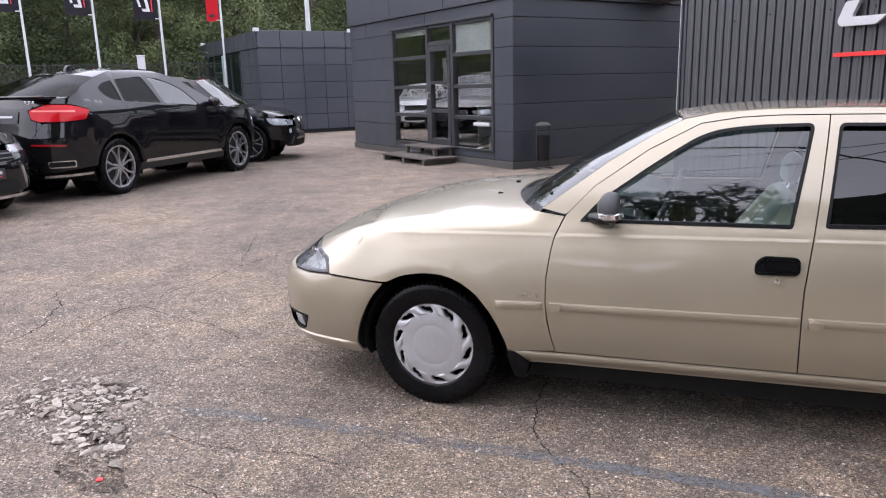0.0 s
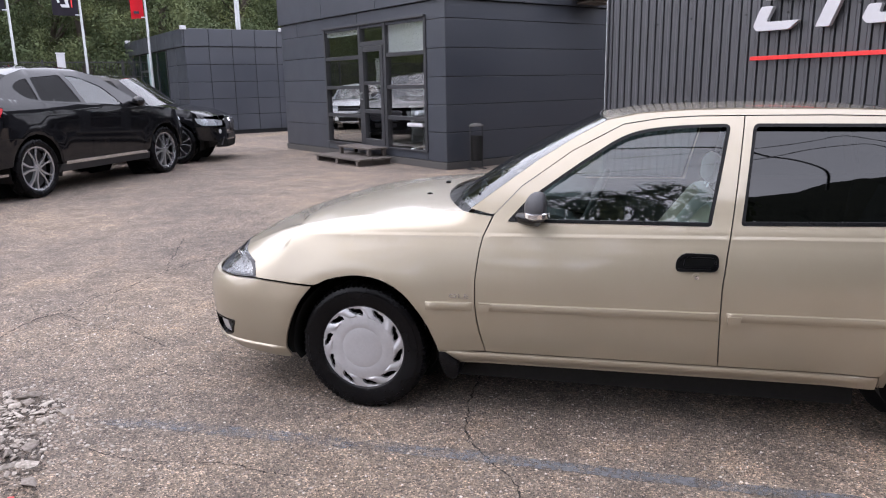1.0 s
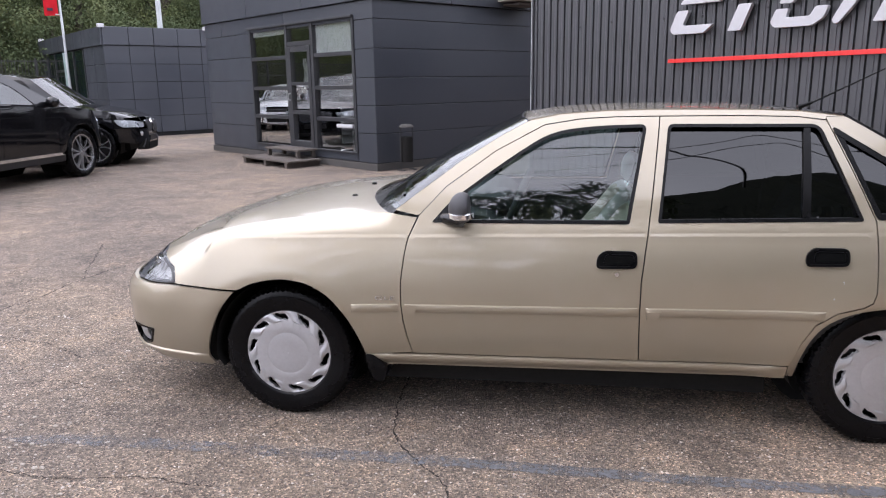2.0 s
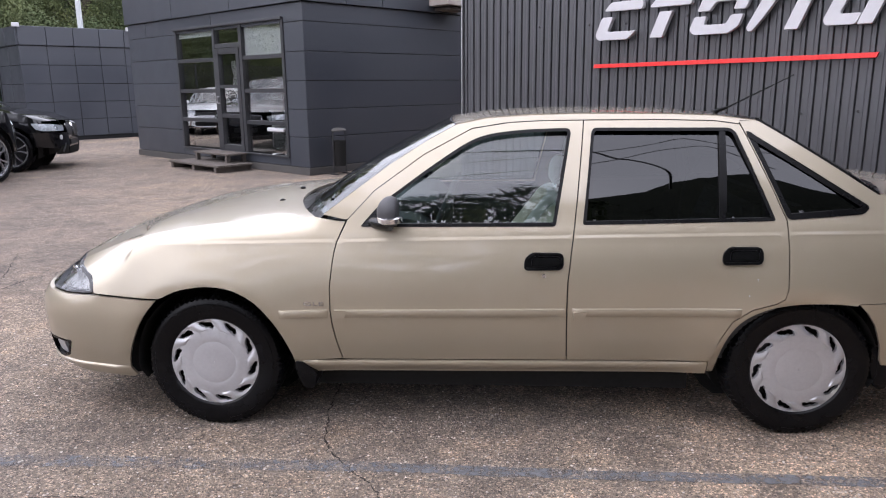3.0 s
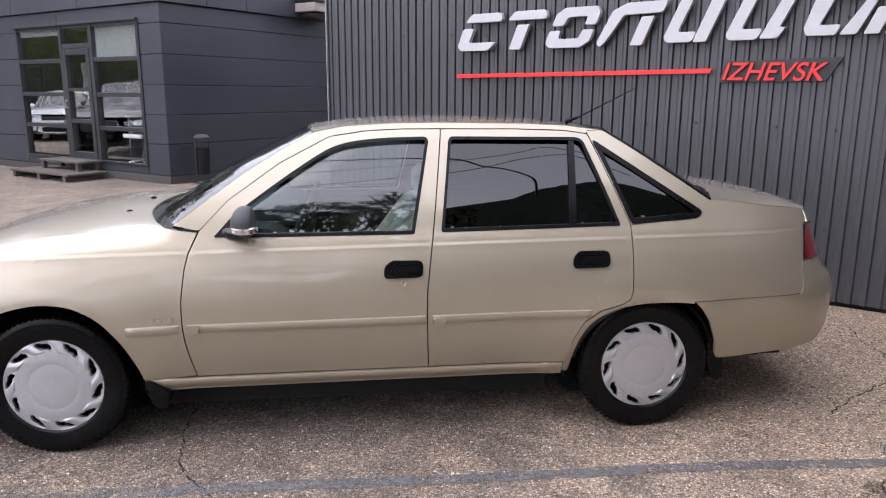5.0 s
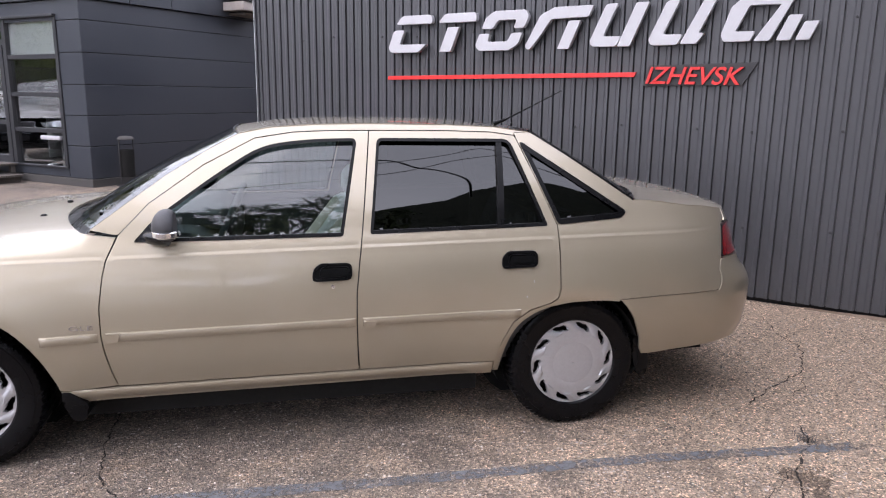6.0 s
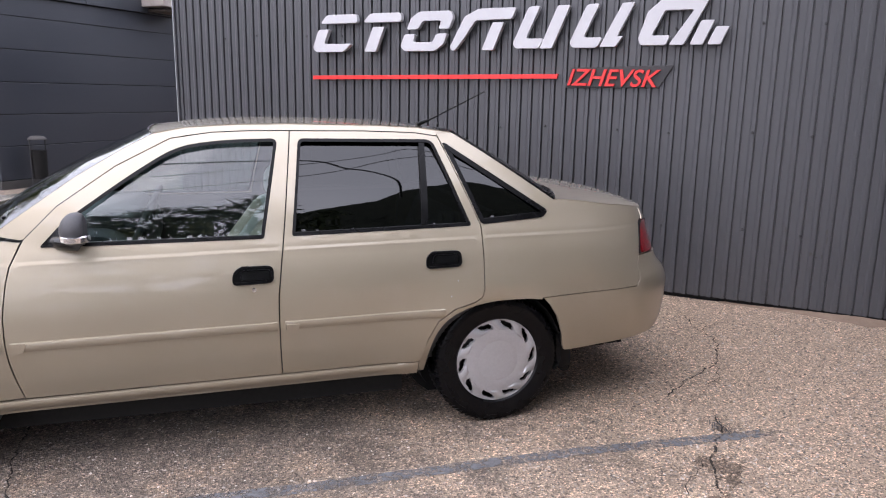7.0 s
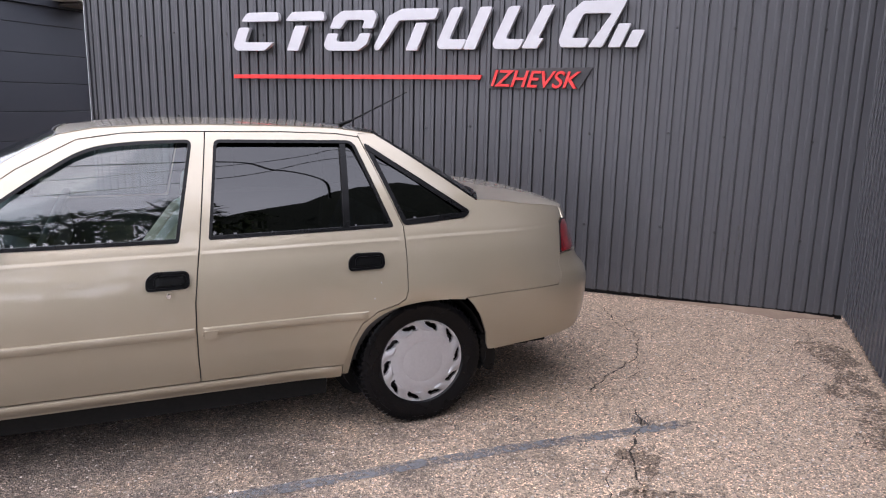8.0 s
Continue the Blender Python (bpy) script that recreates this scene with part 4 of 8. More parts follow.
            flap = shrink(grip, 0.005)
            P("handle_flap", panel_bm(S, flap, (), 0.012, 0.009, 0.008, mirror=mi), TRIM_BLACK, "glossy black pull flap", 15, h)
        if not mi:
            for cx, cz, r in ((2.303, 0.703, 0.0026), (2.271, 0.636, 0.0030), (2.305, 0.697, 0.0016)):
                chip = [(cx + r * (0.6 + 0.5 * (i % 3) / 2) * math.cos(k), cz + r * (0.7 + 0.6 * (i % 2)) * math.sin(k)) for i, k in ((i, 2 * math.pi * i / 9) for i in range(9))]
                P("paint_chip", panel_bm(S, chip, (), 0.004, 0.0012, 0.001), WHITE, "small pale paint chip", 60, rd)
        lock = [(1.440 + 0.018 * math.cos(k), 0.712 + 0.018 * math.sin(k)) for k in (2 * math.pi * i / 16 for i in range(16))]
        P("door_lock", ring_bm(S, lock, [(1.440 + 0.009 * math.cos(k), 0.712 + 0.009 * math.sin(k)) for k in (2 * math.pi * i / 16 for i in range(16))], 0.004, -0.002, mirror=mi), CHAMPAGNE, "round key lock", 40, fd)
        bm = bmesh.new()
        x, y, z = S.at(1.440, 0.712, 0.001)
        disc_revolve(bm, [(0.0, -0.002), (0.010, 0.0)], 14)
        ob = P("key_slot", bm, CHROME, "", 40, fd)
        ob.matrix_basis = pose(x, 2 * YC - y if mi else y, z)
        # mirrors
        bm = bmesh.new()
        ico(bm, (0, 0, 0), 1.0, (0.058, 0.075, 0.070), 3)
        for v in bm.verts:
            v.co.z *= 0.80 if v.co.z < 0 else 1.05
            if v.co.x > 0.030:
                v.co.x = 0.030
        mirror = P("mirror", bm, GREY_PLASTIC, "grey door mirror with clear side repeater", 50, fd)
        y0 = S.at(0.80, 0.95)[1] - 0.055
        mirror.matrix_basis = pose(0.803, 2 * YC - y0 if mi else y0, 0.966)
        bm = bmesh.new()
        sgn = 1 if not mi else -1
        tube(bm, [(-0.105, 0.085 * sgn, -0.046), (-0.080, 0.050 * sgn, -0.048), (-0.040, 0.015 * sgn, -0.046), (0.0, 0.0, -0.045)], [0.024, 0.026, 0.028, 0.030], 12)
        P("mirror_foot", bm, TRIM_BLACK, "black mirror foot", 50, mirror)
        bm = bmesh.new()
        rows = []
        for i in range(13):
            a = radians(-70 + 140 * i / 12)
            q = (-0.060 * math.sin(a) * 0.9 - 0.0, -0.078 * math.cos(a) * sgn)
            rows.append([(q[0] * k, q[1] * k, z) for k, z in ((0.95, -0.034), (1.04, -0.030), (1.04, -0.012), (0.95, -0.008))])
        strip_bm(rows, bm)
        P("repeater", bm, CHROME, "clear silvery side repeater", 40, mirror)
        P("mirror_sail", panel_bm(S, soften([(0.668, 0.905), (0.815, 0.905), (0.806, 1.022), (0.742, 0.988)], [0.01, 0.005, 0.01, 0.05]), (), 0.03, 0.006, 0.012, mirror=mi), TRIM_BLACK, "black corner plate that carries the mirror", 40, fd)
        # quarter panel
        qg = soften([(2.300, 1.292), (2.432, 0.934), (2.735, 0.957), (2.762, 0.985)], [0.03, 0.02, 0.04, 0.03], 5)
        c_line = [(2.365, 1.322), (2.50, 1.235), (2.65, 1.133), (2.80, 1.030)]
        quarter = [(2.287, 1.322)] + c_line + [(2.95, 1.020), (3.15, 1.008), (3.344, 0.990), (3.50, 0.966), (3.47, 0.93), (3.42, 0.912), (3.407, 0.904), (3.377, 0.862), (3.346, 0.81), (3.325, 0.766), (3.279, 0.70), (3.216, 0.622), (3.05, 0.616), (2.706, 0.606)]
        quarter += REAR_ARCH[::-1] + [(2.145, 0.278), (2.143, 0.332)] + [(u + (0.0048 if z > 0.63 else 0.002), z - (0.0045 if z < 0.63 else 0)) for u, z in REAR_DOOR_BACK[:-1][::-1]]
        q = P("quarter_panel", panel_bm(S, quarter, [qg], 0.028, mirror=mi), CHAMPAGNE)
        P("window_seal", ring_bm(S, qg, shrink(qg, 0.022), 0.004, -0.014, mirror=mi), RUBBER, "broad black rubber seal", 30, q)
        P("quarter_glass", face_out(panel_bm(S, shrink(qg, 0.016), (), 0.02, -0.012, 0.0, mirror=mi), YC), TINTED, "tinted quarter window", 60, q)
        # sill, roof frame
        P("sill", panel_bm(S, [(0.37, 0.272), (0.44, 0.255), (2.14, 0.266), (2.140, 0.326), (1.546, 0.322), (0.60, 0.317), (0.44, 0.314), (0.365, 0.314)], (), 0.03, 0.0, 0.05, mirror=mi), CHAMPAGNE)
        rows = []
        for i in range(41):
            x = 0.400 + 1.725 * i / 40
            z = 0.3145 + 0.0065 * (x - 0.40)
            k = min(1.0, (i + 0.1) / 2, (40.1 - i) / 2)
            rows.append([S.at(x, z + dz, dy * k) for dz, dy in ((0.0, 0.001), (-0.003, 0.009), (-0.012, 0.015), (-0.026, 0.014), (-0.042, 0.006), (-0.050, 0.0))])
        if mi:
            rows = [[(a, 2 * YC - b, c) for a, b, c in r] for r in rows]
        bm = strip_bm(rows)
        bmesh.ops.recalc_face_normals(bm, faces=bm.faces[:])
        P("sill_moulding", bm, CHAMPAGNE, "rounded sill edge", 45)
        frame_ = SCREEN_LINE + ROOF_LINE[1:] + [(2.29, 1.325)] + [(x, z + 0.0045) for x, z in A_LINE[::-1]] + [(0.60, 0.932)]
        P("roof_frame", panel_bm(S, frame_, (), 0.025, 0.0, 0.02, mirror=mi), CHAMPAGNE)
        # inner faces of the doors, sill and pillars
        P("door_card", panel_bm(S, [(0.60, 0.30), (2.40, 0.32), (2.40, 0.915), (1.55, 0.905), (0.62, 0.90)], (), 0.08, -0.055, 0.0, mirror=mi), CABIN, "dark inner door trim", 40)
        P("pillar_trim", panel_bm(S, [(1.50, 0.90), (1.62, 0.90), (1.68, 1.30), (1.57, 1.30)], (), 0.06, -0.05, 0.0, mirror=mi), CABIN, "", 40)
        # arches and flaps
        for x, r, yb in ((0.0, 0.352, 0.42), (2.50, 0.350, 0.42)):
            bm = bmesh.new()
            rows = []
            for i in range(25):
                k = radians(-25 + 230 * i / 24)
                rows.append([(x + r * math.cos(k), YC - w, 0.29 + min(r, r) * math.sin(k) * (1.0 if math.sin(k) > 0 else 0.5)) for w in (0.79, 0.38)])
            strip_bm(rows, bm)
            bm.faces.new([bm.verts.new((x + r * math.cos(k), YC - 0.38, 0.29 + r * math.sin(k))) for k in (2 * math.pi * i / 24 for i in range(24))])
            if mi:
                for v in bm.verts:
                    v.co.y = 2 * YC - v.co.y
            P("wheel_arch", bm, DARK, "dark wheel arch liner", 40)
        y0, y1 = (0.03, 0.42) if not mi else (2 * YC - 0.42, 2 * YC - 0.03)
        P("arch_baffle", slab(-0.43, -0.355, y0, y1, 0.235, 0.45), DARK, "", 40)
        for x0, z0, z1, w in ((0.376, 0.185, 0.312, 0.085), (2.832, 0.205, 0.395, 0.075)):
            yy = S.at(x0, 0.30)[1]
            bm = prism(bmesh.new(), soften([(x0 - 0.012, z1), (x0 + 0.02, z1), (x0 + w * 0.8, z1 - 0.04), (x0 + w, z0 + 0.07), (x0 + w * 0.85, z0), (x0 + w * 0.3, z0), (x0 - 0.01, z0 + 0.08)], 0.03), yy - 0.006, yy + 0.19, 0.003)
            if mi:
                for v in bm.verts:
                    v.co.y = 2 * YC - v.co.y
                bmesh.ops.recalc_face_normals(bm, faces=bm.faces[:])
            P("mud_flap", bm, RUBBER, "black rubber mud flap", 40)
        # headlamp
        lamp = [(-0.562, 0.622), (-0.616, 0.652), (-0.698, 0.684), (-0.806, 0.703), (-0.926, 0.714), (-1.20, 0.708), (-1.24, 0.66), (-1.20, 0.612), (-0.86, 0.608), (-0.70, 0.612)]
        lamp_ = P("headlamp", panel_bm(S, lamp, (), 0.03, -0.035, 0.05, mirror=mi), LAMP_BACK, "clear headlamp with silver reflector", 40)
        P("lamp_lens", panel_bm(S, lamp, (), 0.03, 0.0, 0.02, mirror=mi), LENS, "", 60, lamp_)
        P("lamp_trim", ring_bm(S, soften(lamp, 0.02), shrink(soften(lamp, 0.02), 0.008), 0.001, -0.02, mirror=mi), GREY_PLASTIC, "", 40, lamp_)
        bm = bmesh.new()
        x, y, z = S.at(-0.86, 0.655, -0.03)
        disc_revolve(bm, [(0.0, 0.03), (0.03, 0.02), (0.05, 0.0), (0.055, -0.004), (0.05, 0.002)], 20)
        ob = P("lamp_bowl", bm, CHROME, "", 40, lamp_)
        ob.matrix_basis = pose(x, 2 * YC - y if mi else y, z, 0, 0, (-50 if not mi else 230))
        # tail lamp
        tl = [(3.331, 0.768), (3.352, 0.81), (3.382, 0.86), (3.414, 0.903), (3.62, 0.906), (3.66, 0.88), (3.66, 0.775), (3.62, 0.764)]
        tail_ = P("tail_lamp", panel_bm(S, soften(tl, 0.008, 2), (), 0.02, -0.004, 0.03, mirror=mi), RED_LENS, "dark red tail lamp", 35)
        rim_ = soften(shrink(tl, -0.003), 0.008, 2)
        P("lamp_seal", ring_bm(S, rim_, shrink(rim_, 0.009), 0.001, -0.02, mirror=mi), RUBBER, "thin black rubber rim", 30, tail_)
    # wings carry a small moulding and the badge
    for mi in (False, True):
        bm = bmesh.new()
        rows = []
        for i in range(13):
            x = 0.322 + 0.206 * i / 12
            zc, k = 0.540 + 0.0125 * (x - 0.33), min(1.0, (x - 0.320) / 0.012, (0.531 - x) / 0.012)
            rows.append([S.at(x, zc + dz, dy * max(0.05, k)) for dz, dy in ((-0.019, 0.0), (-0.017, 0.007), (-0.006, 0.012), (0.008, 0.014), (0.016, 0.011), (0.019, 0.0))])
        if mi:
            rows = [[(a, 2 * YC - b, c) for a, b, c in r] for r in rows]
        strip_bm(rows, bm)
        bmesh.ops.recalc_face_normals(bm, faces=bm.faces[:])
        P("side_moulding", bm, CHAMPAGNE, "body coloured side moulding", 40)
    # bumpers
    fb = [(-0.372, 0.225)] + [p for p in FRONT_ARCH if p[0] < -0.225 and p[1] > 0.26] + [(-0.212, 0.597), (-0.40, 0.606), (-0.556, 0.611), (-0.70, 0.604), (-0.86, 0.600), (-1.20, 0.604), (S.u0 + 0.001, 0.604), (S.u0 + 0.001, 0.200), (-1.20, 0.196), (-0.80, 0.206), (-0.55, 0.218)]
    fog = soften([(-0.655, 0.385), (-0.70, 0.30), (-0.79, 0.268), (-0.98, 0.27), (-0.98, 0.378), (-0.80, 0.384)], 0.015, 3)
    rb = [(2.709, 0.602), (3.05, 0.6125), (3.218, 0.6185), (3.281, 0.70), (3.3235, 0.758), (3.40, 0.759), (3.66, 0.748), (S.u1 - 0.001, 0.745), (S.u1 - 0.001, 0.335), (3.6, 0.335), (3.40, 0.345), (3.10, 0.330), (2.86, 0.318), (2.846, 0.345), (2.828, 0.41), (2.785, 0.508), (2.745, 0.565)]
    for name, line, holes, u in (("front_bumper", fb, [fog], S.u0 + 0.001), ("rear_bumper", rb, [], S.u1 - 0.001)):
        bm = bmesh.new()
        for mi in (False, True):
            panel_bm(S, line, holes, 0.026, 0.006 if holes else 0.0, 0.014, bm, mi, open_u=u)
        bmesh.ops.remove_doubles(bm, verts=bm.verts[:], dist=0.0025)
        bmesh.ops.recalc_face_normals(bm, faces=bm.faces[:])
        bumper = P(name, bm, CHAMPAGNE, "body coloured bumper", 40)
        if holes:
            for mi in (False, True):
                fl = P("fog_lamp", panel_bm(S, shrink(fog, -0.004), (), 0.03, -0.030, 0.0, mirror=mi), RUBBER, "dark fog lamp recess with bright edge", 40, bumper)
                P("fog_trim", ring_bm(S, fog, shrink(fog, 0.012), 0.008, -0.03, mirror=mi), RUBBER, "", 40, fl)
                P("fog_lens", panel_bm(S, [(-0.765, 0.290), (-0.97, 0.28), (-0.97, 0.370), (-0.785, 0.372)], (), 0.03, -0.012, 0.01, mirror=mi), SILVER, "bright edge of the fog lamp", 40, fl)
    # ledge along the foot of the front bumper
    for mi in (False, True):
        rows = []
        for i in range(25):
            u = -0.385 - 0.75 * i / 24
            k = min(1.0, (i + 0.2) / 2, (24.2 - i) / 8)
            rows.append([S.at(u, 0.268 + dz, 0.006 + dy * k) for dz, dy in ((0.010, 0.0), (0.003, 0.007), (-0.004, 0.010), (-0.030, 0.005), (-0.050, 0.0))])
        if mi:
            rows = [[(a, 2 * YC - b, c) for a, b, c in r] for r in rows]
        bm = strip_bm(rows)
        bmesh.ops.recalc_face_normals(bm, faces=bm.faces[:])
        P("bumper_ledge", bm, CHAMPAGNE, "", 30)
    # nose: grille between the lamps
    bm = bmesh.new()
    for mi in (False, True):
        panel_bm(S, [(-1.245, 0.612), (-1.245, 0.705), (S.u0 + 0.001, 0.705), (S.u0 + 0.001, 0.612)], (), 0.03, -0.02, 0.0, bm, mi)
    P("grille", bm, TRIM_BLACK, "black radiator grille", 40)
    # bonnet
    n = 26
    edge = [S.at(u, z) for u, z in along(hood_side()[::-1], n)]
    edge = [(x, y + 0.006, z + 0.001) for x, y, z in edge]
    hood_mid = smooth_curve([-0.775, -0.70, -0.60, -0.45, -0.294, -0.142, 0.01, 0.16, 0.34], [0.716, 0.762, 0.806, 0.852, 0.888, 0.912, 0.929, 0.940, 0.950])
    centre = [(-0.775 + 1.05 * (i / n) ** 1.1, YC, 0) for i in range(n + 1)]
    centre = [(x, y, hood_mid(x)) for x, y, _ in centre]

    def hood_front(s):
        u = S.u0 + (-0.92 - S.u0) * s
        x, y, z = S.at(u, 0.718)
        return (x, y + (0.006 if s > 0.5 else 0), z)
    rows = grid_between(centre, edge, front=hood_front, bulge=4.0, n=36)
    bm = sheet_bm(rows)
    P("bonnet", bm, CHAMPAGNE, "", 40)
    # windscreen and its rubber, roof, rear window, boot lid
    n = 16
    edge = [S.at(u, z, -0.004) for u, z in along(SCREEN_LINE, n)]
    edge = [(x + 0.006, y + 0.004, z) for x, y, z in edge]
    centre = [(0.368 + 0.657 * i / n, YC, 0.966 + 0.362 * i / n + 0.024 * math.sin(math.pi * i / n)) for i in range(n + 1)]
    rows = grid_between(centre, edge, bulge=3.6, bow=3.0, n=36)
    P("windscreen", face_out(strip_bm(rows), YC), SCREEN, "wet clear windscreen", 60)
    bm = bmesh.new()
    for side in (0, -1):
        line = [r[side] for r in rows]
        tube(bm, [(x, y, z + 0.001) for x, y, z in line], 0.004, 6)
    tube(bm, [(x, y, z - 0.001) for x, y, z in rows[-1]], 0.004, 6)
    P("screen_seal", bm, RUBBER, "", 50)
    n = 20
    edge = [S.at(u, z) for u, z in along(ROOF_LINE, n)]
    edge = [(x, y + 0.014, z + 0.004) for x, y, z in edge]
    roof_mid = smooth_curve([1.035, 1.085, 1.20, 1.345, 1.49, 1.775, 2.06, 2.35, 2.46], [1.329, 1.335, 1.347, 1.359, 1.366, 1.366, 1.356, 1.332, 1.312])
    centre = [(1.035 + 1.425 * i / n, YC, roof_mid(1.035 + 1.425 * i / n)) for i in range(n + 1)]
    rows_roof = grid_between(centre, edge, bulge=3.0)
    bm = sheet_bm(rows_roof)
    P("roof", bm, CHAMPAGNE, "", 40)
    P("headlining", strip_bm([[(x, y, z - 0.03) for x, y, z in r] for r in rows_roof]), GREY_CLOTH, "", 40)
    n = 12
    edge = [S.at(u, z, -0.004) for u, z in along([(2.365, 1.322), (2.50, 1.235), (2.65, 1.133), (2.80, 1.030)], n)]
    edge = [(x, y + 0.012, z) for x, y, z in edge]
    centre = [(2.46 + 0.53 * i / n, YC, 1.312 - 0.292 * i / n + 0.020 * math.sin(math.pi * i / n)) for i in range(n + 1)]
    rows = grid_between(centre, edge, bulge=2.4)
    P("rear_window", face_out(strip_bm(rows), YC), TINTED, "tinted rear window", 60)
    bm = bmesh.new()
    for side in (0, -1):
        tube(bm, [(x, y, z + 0.004) for x, y, z in [r[side] for r in rows]], 0.010, 6)
    for end in (0, -1):
        tube(bm, [(x, y, z + 0.004) for x, y, z in rows[end]], 0.010, 6)
    P("screen_seal", bm, RUBBER, "", 50)
    n = 18
    edge = [S.at(u, z) for u, z in along([(2.81, 1.030), (2.95, 1.022), (3.15, 1.010), (3.344, 0.992), (3.50, 0.968)], n)]
    edge = [(x, y + 0.006, z + 0.002) for x, y, z in edge]
    boot_mid = smooth_curve([2.95, 3.006, 3.217, 3.36, 3.45], [1.022, 1.022, 1.014, 1.000, 0.975])
    centre = [(2.985 + 0.46 * i / n, YC, boot_mid(2.985 + 0.46 * i / n)) for i in range(n + 1)]

    def boot_back(s):
        return S.at(S.u1 + (3.50 - S.u1) * s, 0.968)
    rows = grid_between(centre, edge, back=boot_back, bulge=2.6)
    bm = sheet_bm(rows)
    boot = P("boot_lid", bm, CHAMPAGNE, "", 40)
    bm = bmesh.new()
    for mi in (False, True):
        panel_bm(S, [(3.505, 0.962), (S.u1 - 0.001, 0.962), (S.u1 - 0.001, 0.752), (3.67, 0.752), (3.668, 0.90), (3.62, 0.914), (3.475, 0.914)], (), 0.035, 0.0, 0.015, bm, mi, open_u=S.u1 - 0.001)
    bmesh.ops.remove_doubles(bm, verts=bm.verts[:], dist=0.0025)
    P("boot_face", bm, CHAMPAGNE, "", 40, boot)
    # cowl, wipers
    rows = [[], [], [], [], []]
    for j in range(-24, 25):
        k = abs(j) / 24
        y, xb, xg = YC + j * 0.0305, 0.255 + 0.205 * k ** 2.0, 0.368 + 0.142 * k ** 3.0
        zb, zg = 0.936 + 0.008 * (1 - k ** 3), 0.954 + 0.012 * (1 - k ** 3)
        for row, (x, z) in zip(rows, ((xb - 0.03, zb - 0.014), (xb + 0.012, zb - 0.012), (xb + 0.45 * (xg - xb), zb - 0.008), (xg - 0.004, zg - 0.006), (xg + 0.030, zg + 0.012))):
            row.append((x, y, z + 0.003 * noise.noise((x * 30, y * 22, 2))))
    P("cowl", strip_bm(rows), RUBBER, "black plastic scuttle below the windscreen", 40)
    for y0, y1 in ((0.35, 0.95), (0.95, 1.45)):
        bm = bmesh.new()
        tube(bm, [(0.41, y0 + 0.55, 0.975), (0.45, y0 + 0.3, 0.993), (0.525, y0, 1.008)], [0.012, 0.010, 0.007], 8)
        tube(bm, [(0.462, y0 + 0.25, 0.996), (0.505, y0 - 0.02, 1.006), (0.525, y0 - 0.18, 0.998)], 0.008, 6)
        P("wiper", bm, RUBBER, "black wiper arm", 50)
    for y in (0.52, 0.92):
        bm = bmesh.new()
        ico(bm, (0.20, y, hood_mid(0.2) + 0.006 - 0.10 * (abs(y - YC) / 0.8) ** 2.4), 0.011, (1.4, 1, 0.8), 2)
        P("washer_jet", bm, RUBBER, "", 50)
    # aerial
    bm = bmesh.new()
    tube(bm, [(2.335, YC, 1.338), (2.36, YC, 1.350), (2.40, YC, 1.364)], [0.016, 0.010, 0.007], 10)
    tube(bm, [(2.40, YC, 1.364), (2.70, YC, 1.513)], [0.005, 0.003], 6)
    ico(bm, (2.705, YC, 1.5155), 0.005, (1, 1, 1), 1)
    P("aerial", bm, RUBBER, "thin black roof aerial", 50)
    # wheels
    rr = 0.304
    for x in (0.0, 2.52):
        for mi in (False, True):
            bm = bmesh.new()
            disc_revolve(bm, [(0.0, 0.05), (0.12, 0.05), (0.17, 0.035), (0.185, 0.03), (0.195, -0.02), (0.19, 0.1)], 32)
            wheel = P("wheel", bm, DARK_METAL, "", 40)
            P("tyre", tyre_bm(rr, 0.185, 0.192), TYRE, "black treaded tyre", 30, wheel)
            P("hubcap", hubcap_bm(), SILVER, "silver plastic wheel cover with swept vents", 28, wheel)
            y0 = 0.083
            for o in wheel.children:
                o.matrix_basis = pose(0, 0.0 if o.name.startswith("tyre") else -0.072, 0)
            wheel.matrix_basis = pose(x, y0, rr - 0.006, 0, random.uniform(0, 60)) if not mi else pose(x, 2 * YC - y0, rr - 0.006, 0, 0, 180)
    # underside and cabin
    bm = bmesh.new()
    box(bm, -0.80, 3.30, 0.40, 1.20, 0.17, 0.30)
    # added pans, hung low to deepen the shade on the ground below
    for x0, x1, y0, z0, z1 in ((0.42, 2.10, 0.14, 0.145, 0.30), (2.86, 3.26, 0.16, 0.27, 0.5), (-0.70, -0.44, 0.22, 0.20, 0.5)):
        P("shade_floor_pan", slab(x0, x1, y0, 2 * YC - y0, z0, z1), DARK, "", 40)
    P("underbody", bm, DARK, "", 40)
    bm = slab(0.50, 0.56, 0.10, 1.50, 0.30, 0.92)
    P("bulkhead", bm, DARK, "", 40)
    P("parcel_shelf", slab(2.45, 2.95, 0.16, 1.44, 0.93, 0.96), CABIN, "", 40)
    bm = bmesh.new()
    prof = [(0.52, 0.60), (0.95, 0.60), (1.0, 0.72), (0.98, 0.86), (0.90, 0.925), (0.70, 0.935), (0.52, 0.93)]
    prism(bm, soften(prof, 0.04), 0.10, 1.50, 0.01)
    dash = P("dashboard", bm, CABIN, "dark dashboard", 40)
    bm = prism(bmesh.new(), soften([(0.74, 0.92), (1.0, 0.90), (0.98, 0.97), (0.80, 0.985)], 0.03), 0.28, 0.62, 0.01)
    P("cowling", bm, CABIN, "", 40, dash)
    bm = bmesh.new()
    pts = [(0.19 * math.cos(k), 0.19 * math.sin(k), 0) for k in (2 * math.pi * i / 28 for i in range(29))]
    tube(bm, pts, 0.015, 8, False)
    for k in (200, 340, 90):
        tube(bm, [(0, 0, -0.02), (0.18 * math.cos(radians(k)), 0.18 * math.sin(radians(k)), 0)], 0.014, 8)
